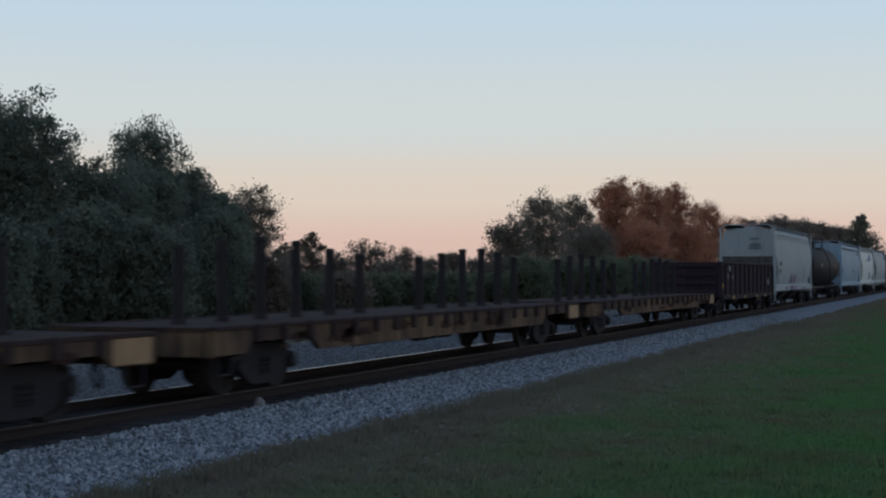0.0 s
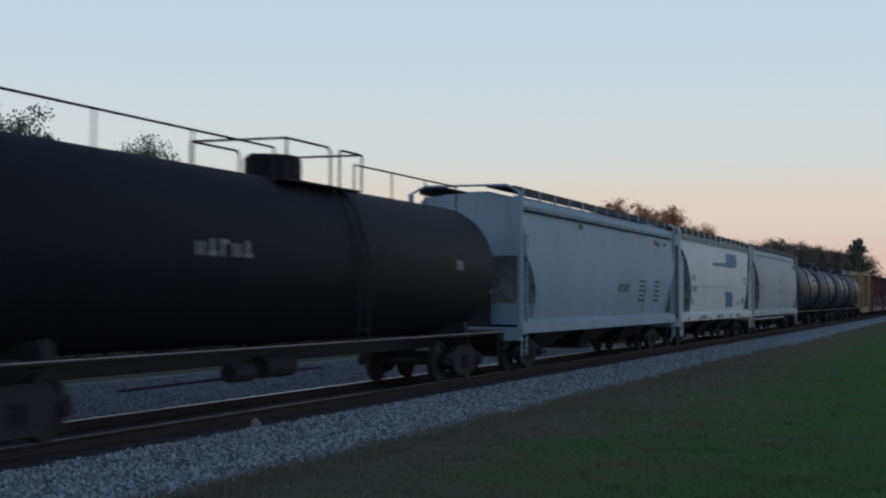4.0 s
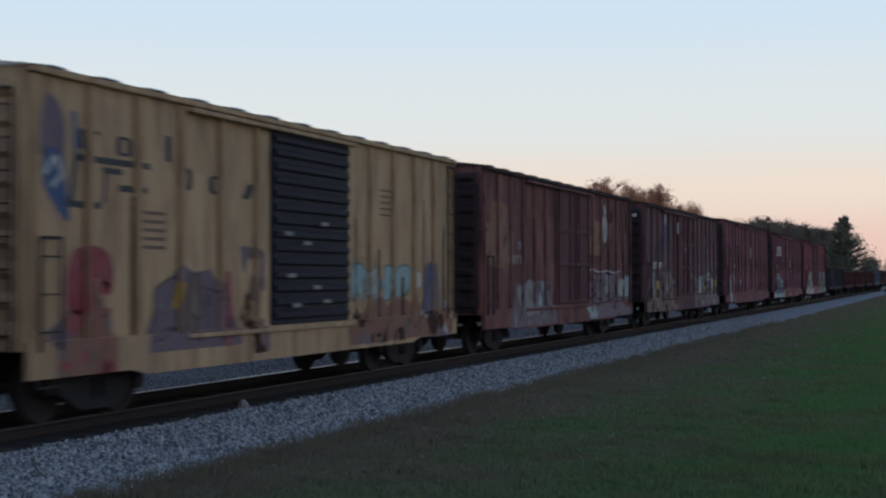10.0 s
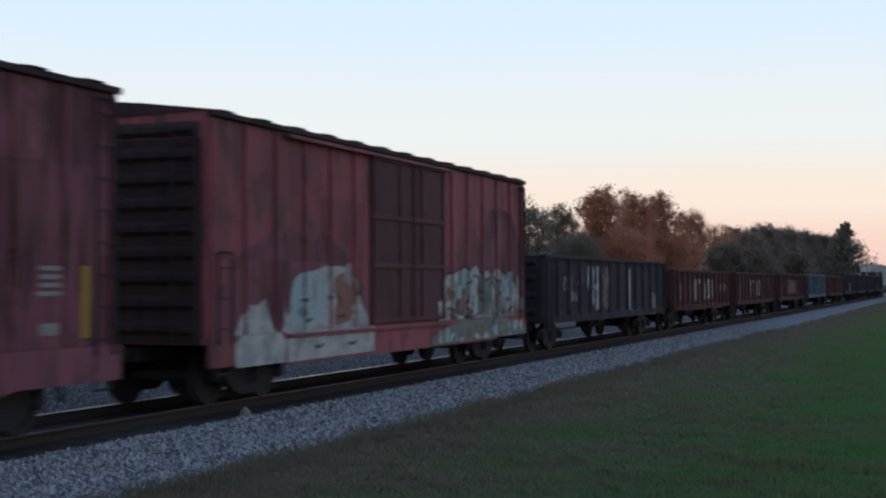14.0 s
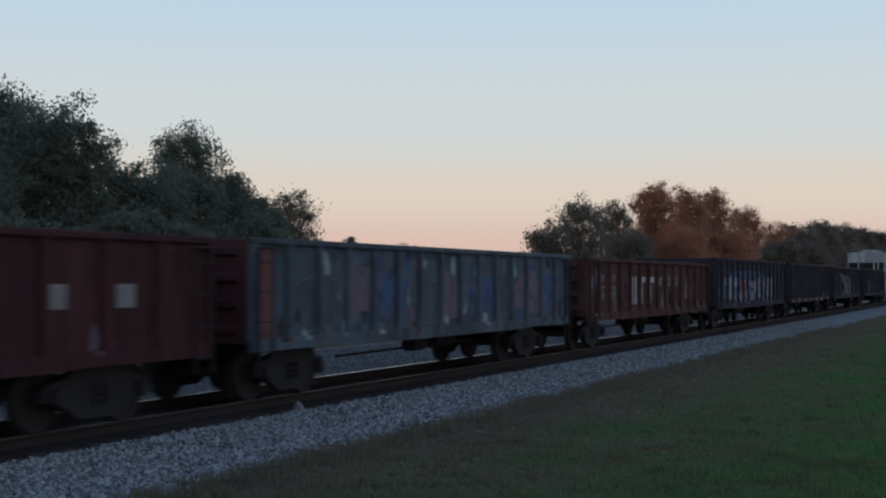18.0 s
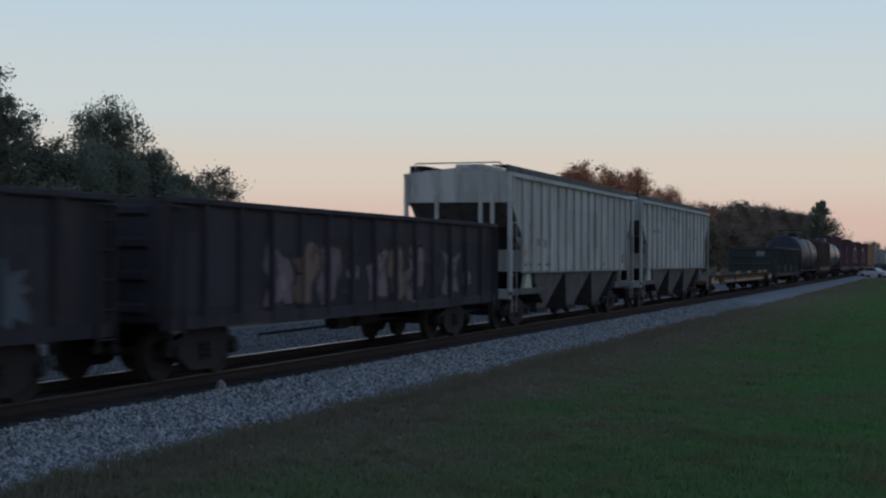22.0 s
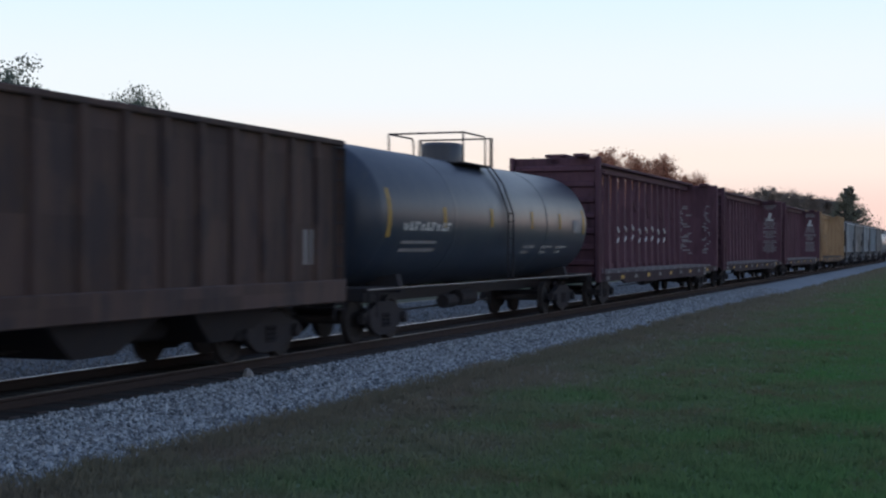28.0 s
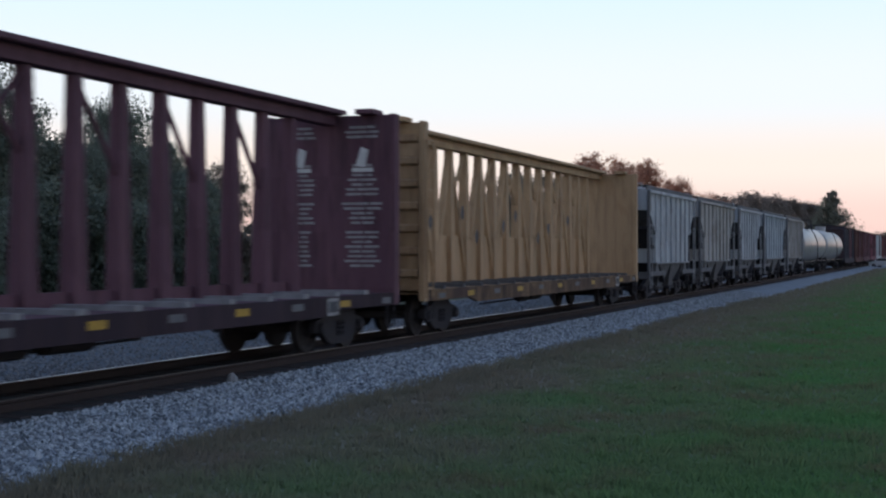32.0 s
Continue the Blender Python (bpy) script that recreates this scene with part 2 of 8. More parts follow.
M["spray_teal"] = mat("sprayed_pale_teal", (0.28, 0.44, 0.46), 0.75, second=(0.40, 0.46, 0.46), scale=3)
M["spray_red"] = mat("sprayed_red", (0.30, 0.05, 0.07), 0.75, second=(0.36, 0.16, 0.15), scale=3)
M["spray_mauve"] = mat("sprayed_mauve", (0.16, 0.125, 0.165), 0.75, second=(0.22, 0.175, 0.19), scale=3)
M["spray_green"] = mat("sprayed_grey_green", (0.15, 0.185, 0.17), 0.75, second=(0.22, 0.23, 0.22), scale=3)
M["spray_orange"] = mat("sprayed_dull_orange", (0.26, 0.125, 0.085), 0.75, second=(0.24, 0.155, 0.125), scale=3)
M["spray_line"] = mat("sprayed_dark_line", (0.035, 0.036, 0.045), 0.75, second=(0.07, 0.065, 0.07), scale=3)
M["spray_violet"] = mat("sprayed_violet", (0.13, 0.115, 0.25), 0.75, second=(0.22, 0.18, 0.27), scale=3)
M["spray_pink"] = mat("sprayed_dusty_pink", (0.36, 0.26, 0.26), 0.75, second=(0.30, 0.24, 0.23), scale=3)
M["spray_tan"] = mat("sprayed_tan", (0.20, 0.14, 0.115), 0.75, second=(0.13, 0.088, 0.08), scale=3)
M["gravel"] = mat("limestone_gravel", (0.21, 0.22, 0.245), 0.9, second=(0.15, 0.155, 0.17), scale=0.8, amount=0.6, bump=1.0, grain=22)
M["grass"] = lawn_mat("mown_grass", (0.084, 0.190, 0.066), (0.140, 0.155, 0.090), 0.22, 14, 1.0)
M["blade"] = lawn_mat("grass_blade", (0.120, 0.275, 0.095), (0.21, 0.225, 0.13), 0.22, 9, 0)
M["verge"] = mat("rough_verge", (0.085, 0.10, 0.06), 0.95, second=(0.12, 0.105, 0.075), scale=0.3, amount=0.8, bump=0.8, grain=8, spec=0.1)
M["bark"] = mat("bark", (0.11, 0.095, 0.082), 0.95, scale=5, bump=0.6)
M["leaf_dark"] = mat("dark_oak_leaf", (0.175, 0.205, 0.160), 0.7, second=(0.21, 0.22, 0.165), scale=0.5, bump=0, grain=3, spec=0.2)
M["leaf_green"] = mat("olive_leaf", (0.215, 0.20, 0.155), 0.7, second=(0.265, 0.205, 0.165), scale=0.5, bump=0, grain=3, spec=0.2)
M["leaf_autumn"] = mat("russet_leaf", (0.60, 0.285, 0.18), 0.7, second=(0.40, 0.25, 0.175), scale=0.35, bump=0, grain=3, spec=0.2)
M["leaf_scrub"] = mat("scrub_leaf", (0.165, 0.195, 0.125), 0.75, second=(0.22, 0.20, 0.14), scale=0.4, bump=0, grain=3, spec=0.15)
M["leaf_pine"] = mat("pine_needle", (0.25, 0.25, 0.185), 0.7, scale=0.5, bump=0, grain=3, spec=0.2)
M["leaf_far"] = mat("far_leaf", (0.21, 0.18, 0.145), 0.8, second=(0.23, 0.165, 0.13), scale=0.3, bump=0, grain=3, spec=0.1)
# the far row's leaves are paler: distance haze is mixed into their colour
M["leaf_haze"] = mat("hazed_grey_green_leaf", (0.26, 0.225, 0.19), 0.8, second=(0.30, 0.22, 0.185), scale=0.3, bump=0, grain=3, spec=0.1)
M["paletank"] = mat("pale_tank_paint", (0.28, 0.285, 0.29), 0.3, dirt=(0.2, 0.19, 0.18), dirt_amount=0.3, streak=True, scale=0.7, bump=0.03)
M["chrome"] = mat("galvanised_steel", (0.35, 0.36, 0.37), 0.5, 0.6, scale=5)
M["carwhite"] = mat("white_car_paint", (0.60, 0.63, 0.66), 0.3, scale=2, bump=0.02)
M["carglass"] = mat("car_window_glass", (0.03, 0.035, 0.04), 0.1, scale=2, bump=0.0)
M["hopper_grey"] = mat("weathered_hopper_grey", (0.435, 0.458, 0.46), 0.7, second=(0.36, 0.378, 0.38), dirt=(0.17, 0.155, 0.145), dirt_amount=0.35, streak=True, scale=0.8)
M["beam_maroon"] = mat("centerbeam_maroon_paint", (0.117, 0.060, 0.078), 0.72, second=(0.096, 0.050, 0.064), dirt=(0.04, 0.026, 0.028), dirt_amount=0.35, streak=True, scale=0.9, spec=0.12)
M["slope_grey"] = mat("grimy_shaded_slope_paint", (0.26, 0.265, 0.275), 0.85, second=(0.17, 0.17, 0.175), scale=1.2, dirt=GRIME, dirt_amount=0.4)
M["dull_white"] = mat("dulled_white_paint", (0.37, 0.43, 0.45), 0.65, dirt=(0.24, 0.23, 0.215), dirt_amount=0.3, streak=True, second=(0.32, 0.365, 0.38), scale=0.7)
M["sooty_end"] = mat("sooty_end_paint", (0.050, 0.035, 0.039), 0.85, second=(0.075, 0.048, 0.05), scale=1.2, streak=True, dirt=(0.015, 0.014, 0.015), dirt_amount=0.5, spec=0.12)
M["grimy_shade_grey"] = mat("grimy_shade_grey_paint", (0.115, 0.115, 0.122), 0.85, second=(0.060, 0.058, 0.062), scale=1.2, dirt=GRIME, dirt_amount=0.4)
M["door_blue"] = mat("dark_blue_door_paint", (0.013, 0.017, 0.030), 0.7, second=(0.022, 0.024, 0.032), scale=1.0, dirt=(0.045, 0.035, 0.035), dirt_amount=0.3, streak=True, spec=0.25)
M["yellow_post"] = mat("rusting_yellow_paint", (0.42, 0.285, 0.165), 0.8, second=(0.30, 0.18, 0.11), scale=1.4, dirt=(0.12, 0.06, 0.045), dirt_amount=0.5, streak=True)
M["stone"] = mat("pale_stone", (0.24, 0.24, 0.24), 0.9, second=(0.16, 0.16, 0.16), scale=12, bump=0.8, grain=30)


# ---- mesh builder ----
class Geo:
    """Collects faces and becomes one mesh."""

    def __init__(self):
        self.v, self.f = [], []

    def add(self, verts, faces):
        k = len(self.v)
        self.v += [tuple(p) for p in verts]
        self.f += [tuple(i + k for i in q) for q in faces]
        return self

    def box(self, x0, x1, y0, y1, z0, z1, c=0.0):
        if c <= 0:
            vs = [(x, y, z) for x in (x0, x1) for y in (y0, y1) for z in (z0, z1)]
            return self.add(vs, [(0, 1, 3, 2), (4, 6, 7, 5), (0, 4, 5, 1), (2, 3, 7, 6), (0, 2, 6, 4), (1, 5, 7, 3)])
        # chamfered: an octagon in plan, extruded, with its top and bottom rims drawn in
        o = [(x0 + c, y0), (x1 - c, y0), (x1, y0 + c), (x1, y1 - c), (x1 - c, y1), (x0 + c, y1), (x0, y1 - c), (x0, y0 + c)]
        mx, my = (x0 + x1) / 2, (y0 + y1) / 2
        def pull(p):
            return (p[0] + math.copysign(min(c, abs(mx - p[0])), mx - p[0]), p[1] + math.copysign(min(c, abs(my - p[1])), my - p[1]))
        i = [pull(p) for p in o]
        vs = [(*p, z0) for p in i] + [(*p, z0 + c) for p in o] + [(*p, z1 - c) for p in o] + [(*p, z1) for p in i]
        fs = [tuple(reversed(range(8))), tuple(range(24, 32))]
        for r in range(3):
            fs += [(r * 8 + a, r * 8 + (a + 1) % 8, r * 8 + 8 + (a + 1) % 8, r * 8 + 8 + a) for a in range(8)]
        return self.add(vs, fs)

    def prism(self, pts, lo, hi, axis="x"):
        """A closed outline, extruded. axis x: points are (y, z); axis y: points are (x, z)."""
        n = len(pts)
        put = (lambda a, p: (a, p[0], p[1])) if axis == "x" else (lambda a, p: (p[0], a, p[1]))
        vs = [put(lo, p) for p in pts] + [put(hi, p) for p in pts]
        return self.add(vs, [tuple(reversed(range(n))), tuple(range(n, 2 * n))] + [(i, (i + 1) % n, n + (i + 1) % n, n + i) for i in range(n)])

    def loft(self, rings, caps=True):
        n = len(rings[0])
        vs = [p for r in rings for p in r]
        fs = []
        for k in range(len(rings) - 1):
            fs += [(k * n + i, k * n + (i + 1) % n, (k + 1) * n + (i + 1) % n, (k + 1) * n + i) for i in range(n)]
        if caps:
            fs += [tuple(reversed(range(n))), tuple(range(n * (len(rings) - 1), n * len(rings)))]
        return self.add(vs, fs)

    def rod(self, p, q, r, n=6):
        p, q = Vector(p), Vector(q)
        d = (q - p).normalized()
        u = d.orthogonal().normalized()
        w = d.cross(u)
        ring = lambda o: [o + (u * math.cos(a) + w * math.sin(a)) * r for a in (2 * math.pi * i / n for i in range(n))]
        return self.loft([ring(p), ring(q)])

    def tube(self, pts, r, n=6):
        for a, b in zip(pts, pts[1:]):
            self.rod(a, b, r, n)
        return self

    def lathe(self, prof, n=32, y=0.0, z=0.0):
        """Turned about the x axis: prof holds (x, radius)."""
        return self.loft([[(x, y + r * math.sin(2 * math.pi * i / n), z + r * math.cos(2 * math.pi * i / n)) for i in range(n)] for x, r in prof])

    def mesh(self, name, material, smooth=None):
        me = bpy.data.meshes.new(name)
        me.from_pydata(self.v, [], self.f)
        me.materials.append(material)
        if smooth is not None:
            bm = bmesh.new()
            bm.from_mesh(me)
            bmesh.ops.recalc_face_normals(bm, faces=bm.faces)
            bm.to_mesh(me)
            bm.free()
            me.shade_smooth()
            me.set_sharp_from_angle(angle=radians(smooth))
        else:
            bm = bmesh.new()
            bm.from_mesh(me)
            bmesh.ops.recalc_face_normals(bm, faces=bm.faces)
            bm.to_mesh(me)
            bm.free()
        return me


def part(name, geo, material, parent, label="", smooth=None):
    """Links a mesh as one part under a thing or a part."""
    ob = new(name, geo.mesh(name, material, smooth) if isinstance(geo, Geo) else geo)
    ob.parent = parent
    if label:
        ob["label"] = label
    if name == "small_print":
        tagged(ob, kind="stuff")
    return ob


def repeat(name, me, parent, places, label=""):
    """Alike parts that share one mesh, at (x, y, z) or a pose."""
    out = []
    for p in places:
        ob = new(name, me)
        ob.parent = parent
        if isinstance(p, Matrix):
            ob.matrix_basis = p
        else:
            ob.location = p
        if label:
            ob["label"] = label
        out.append(ob)
    return out


def thing(name, label, category, group="", kind="", at=None):
    ob = new(name)
    ob.empty_display_size = 0.3
    if at is not None:
        ob.matrix_basis = at
    return tagged(ob, label, category, group, kind)

weathered(M["brown"], 0.26, 1.05, (0.075, 0.036, 0.040), 0.7, (0.27, 0.115, 0.085), 0.4)
weathered(M["darkbrown"], 0.30, 1.05, (0.17, 0.065, 0.060), 0.65, (0.20, 0.185, 0.19), 0.42)
weathered(M["maroon"], 0.22, 1.05, (0.075, 0.036, 0.044), 0.6, (0.25, 0.10, 0.09), 0.35)
M["door_brown"] = weathered(mat("dark_brown_door_paint", (0.125, 0.055, 0.066), 0.75, second=(0.09, 0.045, 0.054), amount=0.9, streak=True, scale=1.0, spec=0.12), 0.12, 0.9, (0.07, 0.036, 0.042), 0.6, (0.17, 0.08, 0.08), 0.3)
weathered(M["red"], 0.22, 1.05, (0.10, 0.046, 0.056), 0.75, (0.29, 0.075, 0.075), 0.5)
weathered(M["gonred"], 0.2, 1.1, (0.048, 0.026, 0.032), 0.6, (0.13, 0.06, 0.05), 0.4)
weathered(M["gonblack"], 0.2, 1.1, (0.030, 0.030, 0.038), 0.6, (0.11, 0.075, 0.07), 0.3)
weathered(M["gongreen"], 0.15, 1.0, (0.028, 0.034, 0.042), 0.5, (0.09, 0.08, 0.075), 0.25)
weathered(M["gonblue"], 0.25, 1.0, (0.040, 0.045, 0.060), 0.7, (0.16, 0.17, 0.18), 0.45)
weathered(M["rusty"], 0.2, 1.1, (0.045, 0.027, 0.026), 0.6, (0.15, 0.08, 0.06), 0.4)
weathered(M["rusty_tall"], 0.22, 1.0, (0.038, 0.030, 0.034), 0.7, (0.125, 0.078, 0.056), 0.45)
weathered(M["plum"], 0.2, 1.2, (0.030, 0.022, 0.028), 0.5, (0.08, 0.05, 0.05), 0.35)
weathered(M["yellow"], 0.10, 1.1, (0.33, 0.215, 0.145), 0.45, (0.17, 0.095, 0.07), 0.42)
weathered(M["ochre"], 0.10, 1.2, (0.30, 0.175, 0.09), 0.45, (0.17, 0.10, 0.06), 0.35)
weathered(M["beam_maroon"], 0.12, 1.2, (0.085, 0.043, 0.056), 0.5, (0.18, 0.095, 0.10), 0.3)
weathered(M["hopper_grey"], 0.11, 1.0, (0.30, 0.30, 0.305), 0.5, (0.22, 0.205, 0.195), 0.5)
weathered(M["flatyellow"], 0.15, 1.0, (0.06, 0.04, 0.036), 0.7, (0.05, 0.034, 0.03), 0.4)
weathered(M["slate_black"], 0, 1.0, (0.020, 0.024, 0.036), 0.5, (0.050, 0.054, 0.068), 0.35)
weathered(M["dull_white"], 0, 1.0, (0.33, 0.375, 0.385), 0.5, (0.29, 0.27, 0.24), 0.16)
weathered(M["grey"], 0, 1.0, (0.36, 0.395, 0.42), 0.5, (0.33, 0.325, 0.31), 0.2)
for key, base, stain in (("streaked_grey", (0.42, 0.45, 0.475), (0.25, 0.25, 0.26)), ("streaked_tan", (0.36, 0.35, 0.34), (0.20, 0.175, 0.15)), ("streaked_blue", (0.36, 0.41, 0.45), (0.22, 0.24, 0.26))):
    M[key] = weathered(mat(key + "_paint", base, 0.75, dirt=stain, dirt_amount=0.3, streak=True, scale=0.9), 0.16, 1.0, stain, 0.6, stain, 0.75)
M["pad_grey"] = mat("scuffed_pale_pad", (0.30, 0.295, 0.30), 0.85, second=(0.17, 0.16, 0.165), scale=3, amount=0.8)
M["stake_black"] = mat("sooty_stake", (0.032, 0.030, 0.033), 0.8, second=(0.045, 0.036, 0.034), scale=4, spec=0.1)
M["rubber"] = mat("perished_rubber", (0.025, 0.025, 0.027), 0.8, scale=6, spec=0.2)
M["walk_grey"] = mat("dull_steel_grating", (0.085, 0.086, 0.098), 0.8, second=(0.055, 0.055, 0.062), scale=3, spec=0.2)
M["soot_edge"] = mat("sooty_roof_edge", (0.33, 0.34, 0.335), 0.8, second=(0.20, 0.20, 0.195), scale=2.0, amount=0.9, dirt=(0.07, 0.065, 0.06), dirt_amount=0.5)
M["edge_glint"] = mat("pale_edge_glint", (0.34, 0.345, 0.36), 0.5, 0.3, second=(0.20, 0.20, 0.205), scale=3)
M["rust_patch"] = mat("bare_rust", (0.055, 0.032, 0.027), 0.9, second=(0.10, 0.05, 0.036), scale=3, spec=0.12)


def wear_through(m, scale, lo, hi):
    """Sprayed paint that has weathered off in patches, so that the side shows between."""
    n, l = m.node_tree.nodes, m.node_tree.links
    tc = n.new("ShaderNodeTexCoord")
    nz = n.new("ShaderNodeTexNoise")
    nz.inputs["Scale"].default_value, nz.inputs["Detail"].default_value, nz.inputs["Roughness"].default_value = scale, 9, 0.68
    l.new(tc.outputs["Object"], nz.inputs["Vector"])
    mr = n.new("ShaderNodeMapRange")
    mr.inputs["From Min"].default_value, mr.inputs["From Max"].default_value = lo, hi
    mr.inputs["To Max"].default_value = 0.92
    l.new(nz.outputs["Fac"], mr.inputs["Value"])
    l.new(mr.outputs[0], n["Principled BSDF"].inputs["Alpha"])


for key in ("spray_white", "spray_blue", "spray_teal", "spray_red", "spray_mauve", "spray_tan", "spray_green", "spray_orange", "spray_line", "spray_violet", "spray_pink"):
    wear_through(M[key], 2.2, 0.22, 0.47)
wear_through(M["rust_patch"], 2.6, 0.3, 0.5)
for key in ("mark_white", "mark_dim", "mark_dark"):
    wear_through(M[key], 5.0, 0.16, 0.34)


def let_light_through(m, share):
    """Leaves pass on some of the light that falls on their far side."""
    n, l = m.node_tree.nodes, m.node_tree.links
    b = n["Principled BSDF"]
    tr = n.new("ShaderNodeBsdfTranslucent")
    l.new(b.inputs["Base Color"].links[0].from_socket, tr.inputs["Color"])
    mx = n.new("ShaderNodeMixShader")
    mx.inputs[0].default_value = share
    l.new(b.outputs[0], mx.inputs[1])
    l.new(tr.outputs[0], mx.inputs[2])
    out = [x for x in n if x.type == "OUTPUT_MATERIAL"][0]
    l.new(mx.outputs[0], out.inputs["Surface"])


for key in ("leaf_dark", "leaf_green", "leaf_autumn", "leaf_pine", "leaf_far", "leaf_haze", "leaf_scrub", "blade"):
    let_light_through(M[key], 0.48)


def ballast_mat():
    """Clean stone on the shoulder; oil, brake dust and the train's painted shade round the rails; darker grey stone
    beyond.
    """
    m = mat("limestone_ballast", (0.225, 0.262, 0.295), 0.9, second=(0.16, 0.188, 0.215), scale=0.8, amount=0.6, bump=1.0, grain=22)
    n, l = m.node_tree.nodes, m.node_tree.links
    b = n["Principled BSDF"]
    src = b.inputs["Base Color"].links[0].from_socket
    tc = n.new("ShaderNodeTexCoord")
    sp = n.new("ShaderNodeSeparateXYZ")
    l.new(tc.outputs["Object"], sp.inputs[0])
    nz = n.new("ShaderNodeTexNoise")
    nz.inputs["Scale"].default_value, nz.inputs["Detail"].default_value = 2.4, 6
    l.new(tc.outputs["Object"], nz.inputs["Vector"])
    ma = n.new("ShaderNodeMath")
    ma.operation, ma.inputs[1].default_value = "MULTIPLY_ADD", 0.5
    l.new(nz.outputs["Fac"], ma.inputs[0])
    l.new(sp.outputs["Y"], ma.inputs[2])
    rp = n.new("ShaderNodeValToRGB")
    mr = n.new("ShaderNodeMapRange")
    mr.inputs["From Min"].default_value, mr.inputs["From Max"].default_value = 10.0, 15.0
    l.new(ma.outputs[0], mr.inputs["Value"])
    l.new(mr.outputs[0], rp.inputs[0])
    # the dark band holds grime and the shade under the cars in one colour
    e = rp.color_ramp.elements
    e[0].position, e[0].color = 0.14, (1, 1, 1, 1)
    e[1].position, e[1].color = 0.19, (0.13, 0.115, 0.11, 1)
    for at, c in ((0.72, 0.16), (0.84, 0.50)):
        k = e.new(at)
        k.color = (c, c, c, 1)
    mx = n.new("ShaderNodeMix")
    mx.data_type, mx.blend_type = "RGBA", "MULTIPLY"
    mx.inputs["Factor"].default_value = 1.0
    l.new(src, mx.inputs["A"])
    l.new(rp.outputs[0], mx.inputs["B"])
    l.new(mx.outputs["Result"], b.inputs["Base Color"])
    return m


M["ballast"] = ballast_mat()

# ---- the ground, the track bed and the rails ----
rng = np.random.default_rng(7)


def sheet(name, xs, ys, height, material):
    g = Geo()
    n = len(ys)
    g.add([(x, y, height(x, y)) for x in xs for y in ys], [(i * n + j, (i + 1) * n + j, (i + 1) * n + j + 1, i * n + j + 1) for i in range(len(xs) - 1) for j in range(n - 1)])
    return g


def lawn_z(x, y):
    d = max(0.0, min(1.0, (8.2 - y) / 3))
    return -0.46 + d * 0.035 * noise.noise((x * 0.35, y * 0.35, 0)) + (0.05 * d * noise.noise((x * 0.09, y * 0.09, 4)) if y < 8.2 else 0)


xs = [-3000, -600, -150, -40] + [i * 1.5 for i in range(-10, 60)] + [95 + i * 8 for i in range(30)] + [380, 500, 800, 1500, 3000]
ys = [-3000, -500, -100, -40] + [-20 + i * 1.5 for i in range(19)] + [9.5, 14, 22, 30, 60, 120, 400, 1200, 3000]
ground = new("ground", sheet("ground", xs, ys, lawn_z, M["grass"]).mesh("ground", M["grass"]))
tagged(ground, "dark green mown lawn with dry brownish patches", "lawn", kind="structure")

# gravel bed: one profile along the track, its lawn side ragged
bed_pts = [(8.35, -0.50), (8.75, -0.40), (9.6, -0.29), (10.5, -0.19), (10.9, -0.165), (13.2, -0.165), (13.7, -0.2), (14.8, -0.42), (16.5, -0.44), (21.5, -0.42), (22.6, -0.50)]
g = Geo()
bxs = [-400, -100] + [i * 0.5 for i in range(0, 160)] + [80 + i * 4 for i in range(60)] + [330, 400, 600, 1000, 2000]
n = len(bed_pts)
verts = []
for x in bxs:
    for j, (y, z) in enumerate(bed_pts):
        wob = 0.22 * noise.noise((x * 0.6, y, 2.0)) + 0.12 * noise.noise((x * 2.1, y, 5.0)) if j in (0, 1) or j >= 9 else 0
        verts.append((x, y + wob, z + (0.02 * noise.noise((x * 1.3, y * 1.3, 1.0)) if 0 < j < n - 1 else 0)))
g.add(verts, [(i * n + j, (i + 1) * n + j, (i + 1) * n + j + 1, i * n + j + 1) for i in range(len(bxs) - 1) for j in range(n - 1)])
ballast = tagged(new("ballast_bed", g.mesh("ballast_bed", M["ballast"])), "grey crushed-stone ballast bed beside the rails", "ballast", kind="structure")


def bed_z(y):
    ylist = [p[0] for p in bed_pts]
    return np.interp(y, ylist, [p[1] for p in bed_pts])


